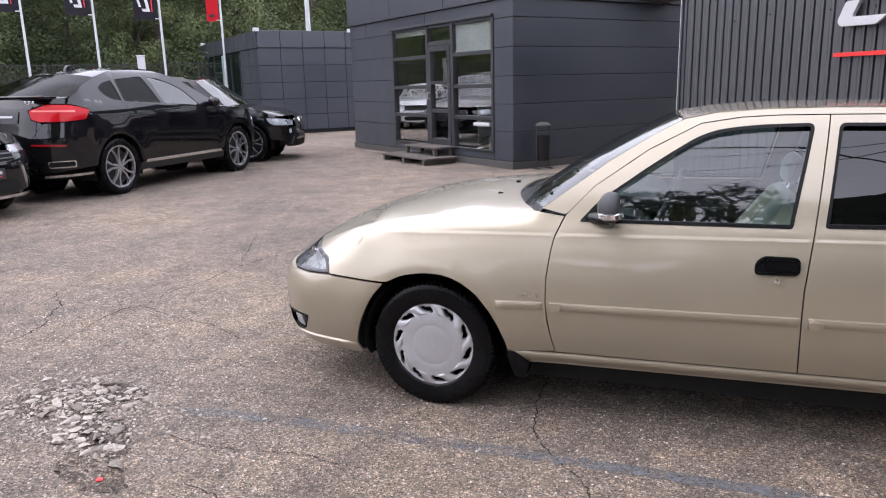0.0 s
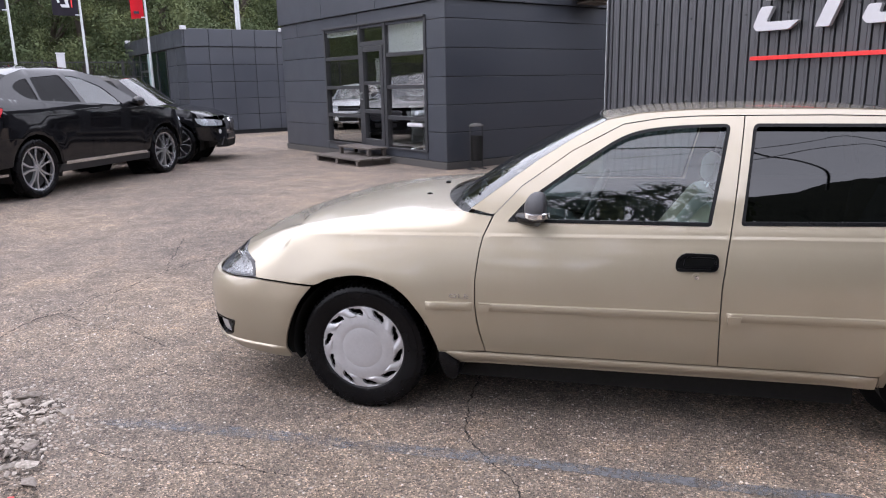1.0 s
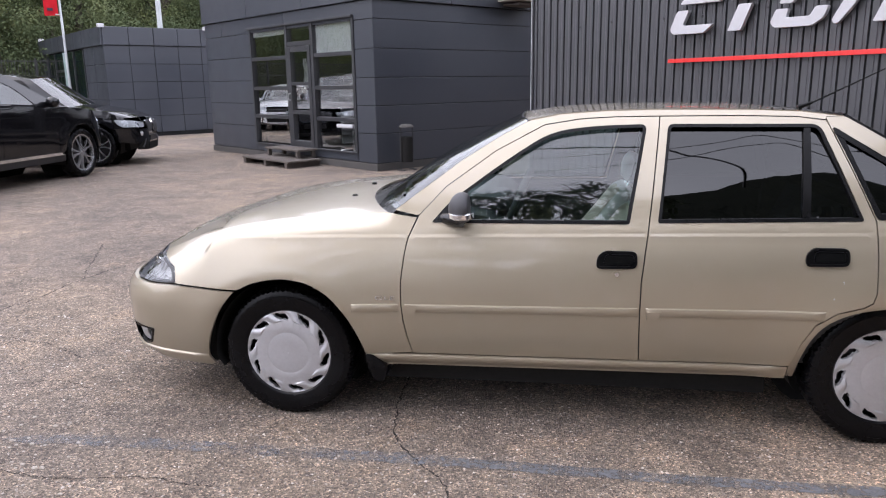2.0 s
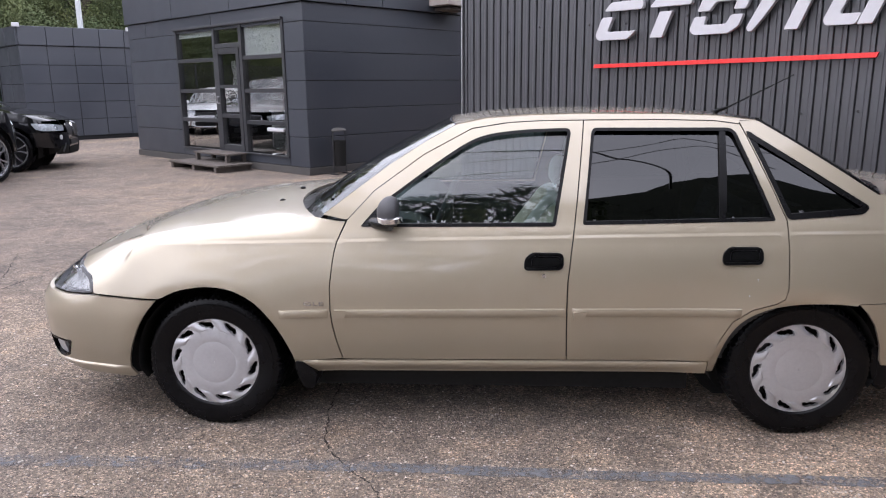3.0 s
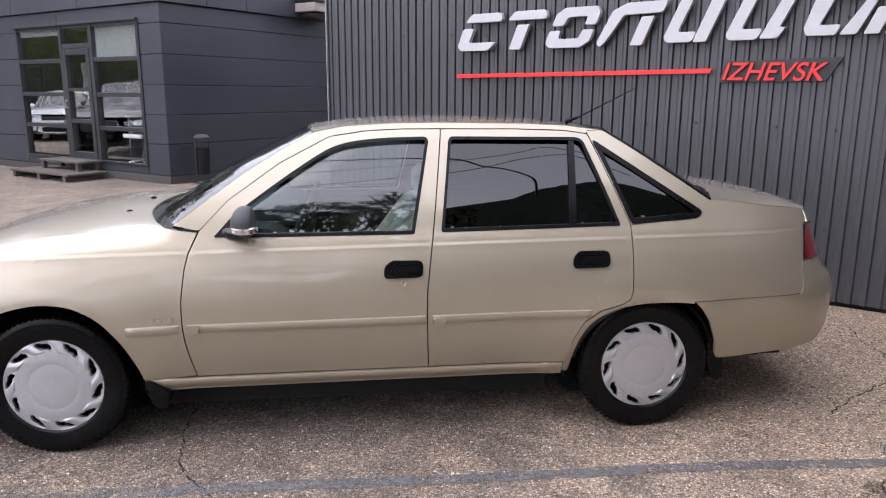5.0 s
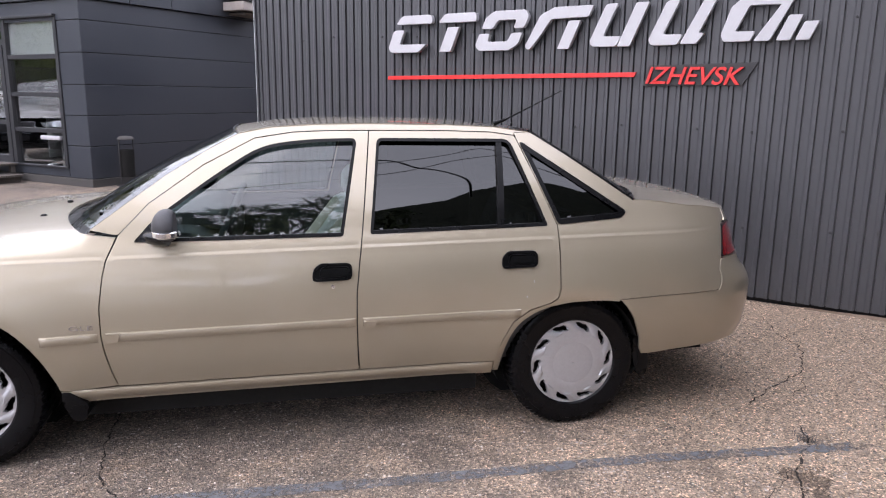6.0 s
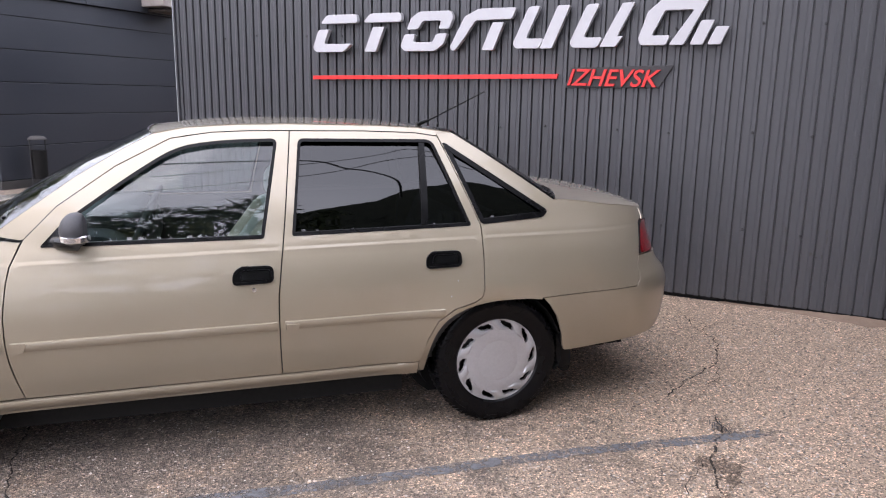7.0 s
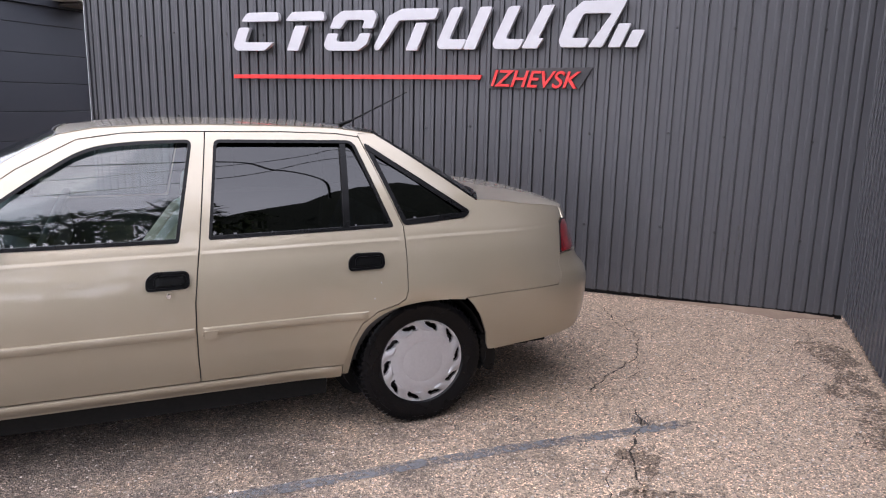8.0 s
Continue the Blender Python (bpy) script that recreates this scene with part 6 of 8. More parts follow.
def parked_car(name, m, label, paint, c, group="parked cars"):
    """A closed car body from a table of its main lines; nose towards -x, wheels at x = 0 and the wheelbase."""
    S = Skin(c["zs"], c["ws"], c["nose"], c["tail"], nose_lean=c["nose_lean"], tail_lean=c["tail_lean"], mid=0.0,
             wheels=((0.0, c["r"], c["arch"] + 0.03), (c["wb"], c["r"], c["arch"] + 0.03)))
    car = thing(name, m, label, "car", group)
    P = lambda nm, bm, mat, lab="", smooth=40, parent=car: part(nm, bm, mat, parent, lab, smooth)
    wb, r, ar, zs = c["wb"], c["r"], c["arch"], c["sill"]
    d0, d1, d2 = c["doors"]
    belt = smooth_curve(*zip(*c["belt"]))
    hood = c["hood"]          # bonnet edge, from lamp to screen, in (u, z)
    fb, rbu = c["bumper"]     # where the bumpers begin, in u
    seam_f, seam_r = c["seams"]
    tail_top = c["tail_top"]
    g = 0.003
    st = 0.06
    fa, ra = arch(0, r, ar, 205, -25), arch(wb, r, ar, 205, -25)
    fa, ra = [p for p in fa if p[1] > zs - 0.03], [p for p in ra if p[1] > zs - 0.03]
    fender = [(d0 - g, zs), (d0 - g, belt(d0))] + [p for p in hood[::-1] if p[0] < d0 - 0.05] + [(fb, seam_f), (-math.sqrt(max(0.001, ar * ar - (seam_f - r) ** 2)), seam_f)] + [p for p in fa if p[1] > seam_f + 0.005 or p[0] > 0.1]
    fdoor = [(d0 + g, zs), (d1 - g, zs)] + [(x, belt(x)) for x in (d1 - g, (d0 + d1) / 2, d0 + g)]
    xa = wb - math.sqrt(max(0.001, (ar + 0.03) ** 2 - (zs - r) ** 2))
    rdoor = [(d1 + g, zs), (min(d2, xa) - g, zs)] + [p for p in arch(wb, r, ar + 0.03, 200, 100) if zs < p[1] and p[0] < d2 - g] + [(d2 - g, belt(d2)), (d1 + g, belt(d1))]
    quarter = [(d2 + g, belt(d2))] + tail_top + [(rbu, seam_r), (wb + math.sqrt(max(0.001, ar * ar - (seam_r - r) ** 2)), seam_r)]
    quarter += [p for p in ra[::-1] if p[0] < wb + 0.1 or p[1] > seam_r + 0.005] + [(xa + 0.01, zs)] + [p for p in arch(wb, r, ar + 0.024, 200, 100) if zs < p[1] and p[0] < d2 + g]
    rail = c["rail"]          # roof edge, from the screen's foot to the tail, in (u, z)
    top_side = [(x, belt(x) + 0.004) for x in (rail[0][0] + 0.02, (d0 + d1) / 2, d1, d2)] + [(rail[-1][0], rail[-1][1])] + rail[::-1][1:]
    for mi in (False, True):
        P("fender", panel_bm(S, fender, (), st, mirror=mi), paint)
        fd = P("front_door", panel_bm(S, fdoor, (), st, mirror=mi), paint)
        rd = P("rear_door", panel_bm(S, rdoor, (), st, mirror=mi), paint)
        P("quarter_panel", panel_bm(S, quarter, (), st, mirror=mi), paint)
        side = P("window_frame", panel_bm(S, top_side, c["windows"], st, mirror=mi), paint)
        for w in c["windows"]:
            P("side_window", face_out(panel_bm(S, w, (), 0.04, -0.008, 0.0, mirror=mi), 0.0), DARK_GLASS if w is not c["windows"][0] or not c.get("bright_sill") else PALE_GLASS, "", 60, side)
        sill = [(xs_, z) for xs_, z in ((ar * 0.9, zs - 0.10), (wb - ar * 0.9, zs - 0.10), (wb - ar, zs - 0.005), (ar, zs - 0.005))]
        P("sill", panel_bm(S, sill, (), st, 0.0, 0.05, mirror=mi), paint if not c.get("bright_sill") else DARK_METAL)
        if c.get("bright_sill"):
            P("sill_strip", panel_bm(S, [(ar * 1.15, zs - 0.01), (wb - ar * 1.15, zs - 0.01), (wb - ar * 1.15, zs + 0.03), (ar * 1.25, zs + 0.03)], (), st, 0.012, 0.02, mirror=mi), CHROME, "bright sill strip")
        for host, x0 in ((fd, d1 - 0.26), (rd, d2 - 0.30)):
            zc = belt(x0) - 0.09
            P("door_handle", panel_bm(S, soften([(x0, zc - 0.016), (x0 + 0.19, zc - 0.012), (x0 + 0.19, zc + 0.016), (x0, zc + 0.016)], 0.01, 3), (), 0.05, 0.025, 0.02, mirror=mi), paint, "", 40, host)
        for nm, poly, mat, off, lab in c["lamps"]:
            P(nm, panel_bm(S, poly, (), 0.04, off, 0.03, mirror=mi), mat, lab)
        sg = 1 if mi else -1
        bm = bmesh.new()
        ico(bm, (0, 0, 0), 1.0, (0.075, 0.10, 0.075), 2)
        mr = P("mirror", bm, paint, "", 50, fd)
        x0 = d0 + 0.16
        mr.matrix_basis = pose(x0, sg * (abs(S.at(x0, belt(x0) + 0.04)[1]) + 0.09), belt(x0) + 0.07)
        for cx in (0.0, wb):
            bm = bmesh.new()
            rows = [[(cx + (ar + 0.02) * math.cos(k), sg * w, r + (ar + 0.02) * math.sin(k)) for w in (S.full - 0.05, S.full - 0.5)] for k in (radians(-20 + 220 * i / 20) for i in range(21))]
            strip_bm(rows, bm)
            bm.faces.new([bm.verts.new((cx + (ar + 0.02) * math.cos(k), sg * (S.full - 0.5), r + (ar + 0.02) * math.sin(k))) for k in (2 * math.pi * i / 20 for i in range(20))])
            P("arch_liner", bm, DARK)
        for cx in (0.0, wb):
            bm = bmesh.new()
            disc_revolve(bm, [(0.0, 0.06), (r * 0.5, 0.06), (r * 0.72, 0.02), (r * 0.745, 0.10)], 28)
            wheel = P("wheel", bm, DARK_METAL)
            wheel.matrix_basis = pose(cx, sg * (S.full - 0.135), r - 0.004, 0, 0, 180 if mi else 0)
            P("tyre", tyre_bm(r, 0.235, r * 0.745, 40), TYRE, "", 30, wheel)
            al = P("rim", alloy_bm(r * 0.745, 5), ALLOY, "bright alloy wheel with paired spokes", 30, wheel)
            al.matrix_basis = pose(0, -0.085, 0, 0, random.uniform(0, 70))
    fbp = [(p[0], p[1]) for p in fa if p[0] < 0 and p[1] < seam_f - 0.004] + [(-math.sqrt(max(0.001, ar * ar - (seam_f - r) ** 2)), seam_f - 0.004), (fb, seam_f - 0.004)] + c["front_top"] + [(S.u0 + 0.001, c["front_top"][-1][1]), (S.u0 + 0.001, c["low"])]
    rbp = [(wb + math.sqrt(max(0.001, ar * ar - (seam_r - r) ** 2)), seam_r - 0.004), (rbu, seam_r - 0.004)] + c["rear_top"] + [(S.u1 - 0.001, c["rear_top"][-1][1]), (S.u1 - 0.001, c["low"] + 0.04)] + [p for p in ra[::-1] if p[0] > wb and p[1] < seam_r - 0.01]
    for nm, line, u in (("front_bumper", fbp, S.u0 + 0.001), ("rear_bumper", rbp, S.u1 - 0.001)):
        bm = bmesh.new()
        for mi in (False, True):
            panel_bm(S, line, (), st, 0.004, 0.03, bm, mi, open_u=u)
        P(nm, bm, paint)
    for nm, poly, mat, off, lab in c["centre"]:
        bm = bmesh.new()
        u = S.u0 + 0.001 if poly[0][0] < 0 else S.u1 - 0.001
        poly = [(u if abs(a - u) < 0.16 else a, z) for a, z in poly]
        for mi in (False, True):
            panel_bm(S, poly, (), 0.05, off, 0.02, bm, mi, open_u=u)
        bmesh.ops.remove_doubles(bm, verts=bm.verts[:], dist=0.004)
        P(nm, bm, mat, lab)

    def loft(nm, edge_line, mid_line, mat, n=14, front=None, back=None, bulge=2.6):
        edge = [S.at(u, z) for u, z in along(edge_line, n)]
        edge = [(x, y + 0.005, z + 0.002) for x, y, z in edge]
        mids = along(mid_line, n)
        rows = grid_between([(x, 0.0, z) for x, z in mids], edge, front, back, 16, bulge, 0.0)
        bm = face_out(strip_bm(rows), 0.0)
        return P(nm, bm, mat)
    hm, sm, rm, tm = c["mid"]
    loft("bonnet", hood, hm, paint, front=lambda s: S.at(S.u0 + (hood[0][0] - S.u0) * s, hood[0][1]))
    loft("windscreen", rail[:2], sm, PALE_GLASS)
    loft("roof", rail[1:-1], rm, paint)
    loft("rear_window", rail[-2:], tm, DARK_GLASS)
    bt = c["boot"]
    loft("tailgate", bt[0], bt[1], paint, back=lambda s: S.at(S.u1 + (bt[0][-1][0] - S.u1) * s, bt[0][-1][1]))
    bm = bmesh.new()
    for mi in (False, True):
        panel_bm(S, bt[2] + [(S.u1 - 0.001, bt[2][-1][1]), (S.u1 - 0.001, bt[2][0][1])], (), st, 0.0, 0.02, bm, mi, open_u=S.u1 - 0.001)
    P("boot_face", bm, paint)
    bm = bmesh.new()
    box(bm, -0.5, wb + 0.6, -S.full + 0.36, S.full - 0.36, zs - 0.12, zs)
    box(bm, ar + 0.05, wb - ar - 0.05, -S.full + 0.12, S.full - 0.12, zs - 0.10, belt(d1) - 0.12)
    P("cabin_block", bm, DARK)
    return car, S


COUPE_SUV = dict(
    wb=2.62, r=0.352, arch=0.400, sill=0.36, low=0.26, doors=(0.52, 1.62, 2.38),
    zs=[0.2, 0.35, 0.55, 0.75, 0.90, 1.00, 1.06, 1.10, 1.15, 1.20, 1.30, 1.40, 1.47, 1.53, 1.58], ws=[0.81, 0.880, 0.905, 0.918, 0.922, 0.917, 0.900, 0.875, 0.840, 0.805, 0.735, 0.66, 0.60, 0.52, 0.42],
    nose=(-0.20, 0.62, 2.8), tail=(2.90, 0.74, 2.9), nose_lean=((0, 0.1), (0.3, 0.0), (0.6, 0.0), (0.8, 0.08), (1.0, 0.25)), tail_lean=((0, -0.12), (0.3, -0.05), (0.5, 0.0), (0.72, 0.0), (0.8, -0.02), (0.95, -0.05), (1.08, -0.09), (1.2, -0.14)),
    belt=[(-0.4, 0.93), (0.52, 1.00), (1.62, 1.058), (2.38, 1.110), (3.2, 1.180)], hood=[(-0.62, 0.88), (-0.30, 0.94), (0.1, 0.985), (0.46, 1.010)], bumper=(-0.50, 3.12), seams=(0.66, 0.72),
    tail_top=[(2.75, 1.150), (3.05, 1.178), (3.34, 1.195), (3.37, 1.130), (3.20, 1.095), (3.065, 1.065), (3.065, 1.048), (3.14, 0.938), (3.40, 0.924), (3.66, 0.914), (3.78, 0.752), (3.14, 0.752)],
    rail=[(0.42, 1.005), (1.10, 1.42), (1.45, 1.505), (1.85, 1.530), (2.30, 1.510), (2.66, 1.430), (3.34, 1.200)],
    windows=[soften([(0.92, 1.040), (1.64, 1.085), (1.70, 1.432), (1.48, 1.412), (1.14, 1.285)], [0.02, 0.02, 0.03, 0.1, 0.1]), soften([(1.715, 1.092), (2.385, 1.132), (2.33, 1.402), (1.80, 1.440)], 0.03), soften([(2.42, 1.138), (2.60, 1.165), (2.725, 1.285), (2.60, 1.355), (2.40, 1.394)], [0.02, 0.08, 0.10, 0.08, 0.02])],
    front_top=[(-0.60, 0.74), (-0.80, 0.78)], rear_top=[(3.14, 0.745), (3.5, 0.745)],
    lamps=[("tail_lamp", soften([(3.07, 1.058), (3.36, 1.115), (3.62, 1.125), (3.84, 1.06), (3.80, 0.965), (3.70, 0.935), (3.40, 0.934), (3.15, 0.948)], 0.02), BRIGHT_LENS, 0.010, "red tail lamp with pale bar"), ("tail_bar", [(3.30, 1.034), (3.80, 1.050), (3.80, 1.066), (3.30, 1.056)], PINK_LENS, 0.014, ""),
           ("bumper_reflector", [(3.40, 0.652), (3.80, 0.668), (3.80, 0.690), (3.40, 0.676)], RED_LENS, 0.012, "red bumper reflector"), ("exhaust_trim", soften([(3.30, 0.41), (3.62, 0.41), (3.62, 0.49), (3.30, 0.49)], 0.02), CHROME, 0.010, "bright exhaust trim"), ("exhaust", soften([(3.315, 0.422), (3.605, 0.422), (3.605, 0.478), (3.315, 0.478)], 0.015), DARK, 0.016, ""),
           ("skid_strip", [(3.10, 0.305), (3.70, 0.295), (3.70, 0.325), (3.10, 0.335)], CHROME, 0.012, "bright lower bumper strip"), ("headlamp", soften([(-0.55, 0.76), (-0.66, 0.84), (-1.0, 0.84), (-1.0, 0.76)], 0.03), CHROME, 0.006, "clear headlamp")],
    centre=[("number_plate", [(3.98, 0.92), (3.98, 1.05), (4.2, 1.05), (4.2, 0.92)], DARK_METAL, 0.012, "dark dealer plate"), ("plate_bar", [(4.06, 0.985), (4.06, 1.008), (4.3, 1.008), (4.3, 0.985)], WHITE, 0.020, "pale bar of plate lettering"), ("grille", [(-1.1, 0.62), (-1.1, 0.80), (-1.6, 0.80), (-1.6, 0.62)], DARK_METAL, 0.008, "dark grille")],
    mid=([(-0.60, 0.92), (-0.2, 1.01), (0.28, 1.05)], [(0.28, 1.05), (1.02, 1.48)], [(1.02, 1.48), (1.4, 1.562), (1.85, 1.580), (2.30, 1.552), (2.70, 1.475)], [(2.70, 1.475), (3.46, 1.225)]),
    boot=([(3.34, 1.200), (3.37, 1.197), (3.40, 1.190)], [(3.46, 1.225), (3.52, 1.220), (3.56, 1.195)], [(3.38, 1.188), (3.40, 1.130), (3.63, 1.138), (3.86, 1.065), (3.81, 0.955), (3.70, 0.925), (3.67, 0.905), (3.79, 0.752)]), bright_sill=True)
COMPACT_SUV = dict(COUPE_SUV)
COMPACT_SUV.update(wb=2.62, r=0.345, arch=0.395, doors=(0.52, 1.50, 2.38), seams=(0.62, 0.72), front_top=[(-0.60, 0.62), (-0.80, 0.60)],
    belt=[(-0.4, 0.90), (0.52, 0.965), (1.5, 0.985), (2.38, 1.02), (3.2, 1.06)], hood=[(-0.60, 0.80), (-0.30, 0.90), (0.1, 0.955), (0.46, 0.985)],
    tail_top=[(2.75, 1.045), (3.05, 1.055), (3.36, 1.050), (3.34, 0.94), (3.10, 0.90), (3.10, 0.80)],
    tail_lean=((0, -0.12), (0.3, -0.05), (0.5, 0.0), (0.72, 0.0), (0.8, -0.02), (0.95, -0.04), (1.05, -0.08), (1.1, -0.12)),
    boot=([(3.28, 1.07), (3.36, 1.055), (3.40, 1.045)], [(3.38, 1.09), (3.44, 1.08), (3.50, 1.05)], [(3.36, 1.04), (3.36, 0.945), (3.82, 0.94), (3.82, 0.752)]),
    zs=[0.2, 0.35, 0.55, 0.75, 0.88, 0.95, 1.00, 1.06, 1.20, 1.35, 1.45, 1.52, 1.58], ws=[0.80, 0.85, 0.875, 0.885, 0.88, 0.87, 0.855, 0.83, 0.77, 0.70, 0.64, 0.57, 0.46],
    nose=(-0.20, 0.60, 3.2), bright_sill=False, rail=[(0.38, 0.98), (1.00, 1.44), (1.35, 1.51), (1.90, 1.52), (2.50, 1.49), (2.95, 1.42), (3.28, 1.07)],
    windows=[soften([(0.72, 1.01), (1.38, 1.015), (1.38, 1.45), (1.12, 1.43)], 0.05), soften([(1.46, 1.015), (2.25, 1.035), (2.28, 1.43), (1.46, 1.46)], 0.05), soften([(2.33, 1.04), (2.80, 1.06), (2.75, 1.36), (2.36, 1.43)], 0.06)],
    mid=([(-0.68, 0.80), (-0.40, 0.905), (0.0, 0.985), (0.25, 1.02)], [(0.25, 1.02), (0.92, 1.48)], [(0.92, 1.48), (1.4, 1.56), (1.9, 1.57), (2.5, 1.55), (3.05, 1.47)], [(3.05, 1.47), (3.36, 1.09)]),
    lamps=[("headlamp", soften([(-0.38, 0.772), (-0.42, 0.685), (-0.50, 0.645), (-0.96, 0.632), (-1.02, 0.715), (-0.72, 0.750)], 0.02), LAMP_PALE, 0.006, "clear bright headlamp"), ("headlamp_lens", soften([(-0.38, 0.772), (-0.42, 0.685), (-0.50, 0.645), (-0.96, 0.632), (-1.02, 0.715), (-0.72, 0.750)], 0.02), LENS, 0.016, ""),
           ("lamp_ring", arch(-0.78, 0.685, 0.042, 0, 340, 14), CHROME, 0.012, ""), ("fog_lamp", arch(-0.86, 0.53, 0.040, 0, 340, 14), LAMP_PALE, 0.010, "round fog lamp"), ("grille_half", soften([(-1.10, 0.56), (-1.10, 0.72), (-1.16, 0.745), (-1.36, 0.745), (-1.40, 0.70), (-1.38, 0.54), (-1.30, 0.515), (-1.17, 0.52)], 0.03), CHROME, 0.012, "bright framed grille"), ("grille_slats", soften([(-1.125, 0.57), (-1.125, 0.71), (-1.17, 0.725), (-1.35, 0.725), (-1.375, 0.70), (-1.36, 0.55), (-1.18, 0.54)], 0.03), GREY_PLASTIC, 0.018, ""),
           ("air_intake", soften([(-0.72, 0.26), (-0.85, 0.40), (-1.08, 0.40), (-1.08, 0.24)], 0.02), DARK, 0.008, ""), ("bumper_blade", [(-0.84, 0.30), (-0.98, 0.43), (-1.0, 0.415), (-0.875, 0.285)], GREY_PLASTIC, 0.016, ""), ("tail_lamp", soften([(3.10, 0.80), (3.10, 0.95), (3.5, 0.95), (3.5, 0.80)], 0.02), RED_LENS, 0.008, "red tail lamp")],
    centre=[("lower_grille", [(-1.12, 0.24), (-1.12, 0.36), (-1.6, 0.36), (-1.6, 0.24)], DARK, 0.008, "black lower grille"), ("number_plate", [(-1.22, 0.39), (-1.22, 0.48), (-1.6, 0.48), (-1.6, 0.39)], DARK_METAL, 0.02, "dark dealer plate")])
HATCH = dict(COMPACT_SUV)
HATCH.update(wb=2.55, doors=(0.52, 1.50, 2.38), r=0.315, arch=0.355, sill=0.32, low=0.20,
    zs=[0.15, 0.3, 0.5, 0.68, 0.80, 0.88, 0.94, 1.0, 1.15, 1.28, 1.36, 1.43, 1.48], ws=[0.77, 0.82, 0.85, 0.862, 0.858, 0.845, 0.825, 0.80, 0.74, 0.67, 0.60, 0.52, 0.42],
    nose=(-0.22, 0.66, 2.8), tail=(2.80, 0.66, 3.0), belt=[(-0.4, 0.84), (0.52, 0.90), (1.5, 0.93), (2.38, 0.95), (3.2, 0.98)], hood=[(-0.66, 0.76), (-0.30, 0.84), (0.1, 0.885), (0.46, 0.91)], seams=(0.60, 0.64),
    nose_lean=((0, 0.1), (0.3, 0.0), (0.55, 0.0), (0.72, 0.10), (0.9, 0.28)),
    tail_top=[(2.75, 0.965), (3.05, 0.975), (3.30, 0.970), (3.28, 0.86), (3.08, 0.82), (3.08, 0.72)],
    rail=[(0.40, 0.92), (1.05, 1.34), (1.40, 1.405), (1.80, 1.415), (2.30, 1.37), (2.55, 1.30), (3.05, 0.99)],
    windows=[soften([(0.75, 0.935), (1.40, 0.945), (1.40, 1.36), (1.15, 1.33)], 0.05), soften([(1.48, 0.95), (2.25, 0.97), (2.22, 1.31), (1.48, 1.36)], 0.05), soften([(2.33, 0.975), (2.66, 0.99), (2.48, 1.20), (2.36, 1.27)], 0.04)],
    front_top=[(-0.62, 0.66), (-0.80, 0.68)], rear_top=[(3.10, 0.665), (3.5, 0.665)], bumper=(-0.50, 3.08),
    lamps=[("headlamp", soften([(-0.52, 0.68), (-0.66, 0.755), (-1.02, 0.75), (-1.05, 0.67), (-0.80, 0.655)], 0.02), SILVER, 0.0, "clear headlamp"), ("headlamp_lens", soften([(-0.52, 0.68), (-0.66, 0.755), (-1.02, 0.75), (-1.05, 0.67), (-0.80, 0.655)], 0.02), LENS, 0.012, ""),
           ("bumper_blade", [(-0.84, 0.30), (-0.98, 0.58), (-1.02, 0.58), (-0.90, 0.29)], CHROME, 0.016, "bright curved bumper blade"), ("lower_strip", [(-0.66, 0.225), (-1.58, 0.215), (-1.58, 0.245), (-0.68, 0.255)], CHROME, 0.014, "bright lower strip"), ("tail_lamp", soften([(3.08, 0.72), (3.08, 0.86), (3.5, 0.86), (3.5, 0.72)], 0.02), RED_LENS, 0.008, "red tail lamp")],
    centre=[("grille", [(-1.06, 0.60), (-1.08, 0.70), (-1.57, 0.71), (-1.57, 0.60)], DARK, 0.010, "black grille"), ("grille_bar", [(-1.06, 0.665), (-1.06, 0.68), (-1.57, 0.68), (-1.57, 0.665)], GREY_PLASTIC, 0.02, "dark grille bar"), ("emblem", soften([(-1.50, 0.635), (-1.50, 0.665), (-1.57, 0.665), (-1.57, 0.635)], 0.01), CHROME, 0.03, "plain oval chrome emblem"), ("grille_bar", [(-1.06, 0.62), (-1.06, 0.632), (-1.57, 0.632), (-1.57, 0.62)], GREY_PLASTIC, 0.02, "dark grille bar"),
            ("number_plate", [(-1.25, 0.42), (-1.25, 0.53), (-1.57, 0.53), (-1.57, 0.42)], DARK_METAL, 0.025, "dark dealer plate"), ("plate_bar", [(-1.30, 0.475), (-1.30, 0.505), (-1.57, 0.505), (-1.57, 0.475)], WHITE, 0.034, "pale bar of plate lettering"), ("plate_line", [(-1.30, 0.445), (-1.30, 0.457), (-1.45, 0.457), (-1.45, 0.445)], RED, 0.034, ""), ("lower_grille", [(-1.05, 0.28), (-1.05, 0.41), (-1.57, 0.41), (-1.57, 0.28)], DARK, 0.010, "black lower grille")],
    mid=([(-0.66, 0.80), (-0.2, 0.91), (0.28, 0.95)], [(0.28, 0.95), (0.96, 1.385)], [(0.96, 1.385), (1.4, 1.45), (1.85, 1.455), (2.30, 1.42), (2.62, 1.36)], [(2.62, 1.36), (3.15, 1.01)]),
    boot=([(3.05, 0.99), (3.20, 0.98), (3.30, 0.965)], [(3.15, 1.01), (3.25, 1.0), (3.36, 0.97)], [(3.30, 0.96), (3.28, 0.87), (3.52, 0.865), (3.52, 0.672)]))



def sized(x, y, z):
    return Matrix.Diagonal((x, y, z, 1.0))


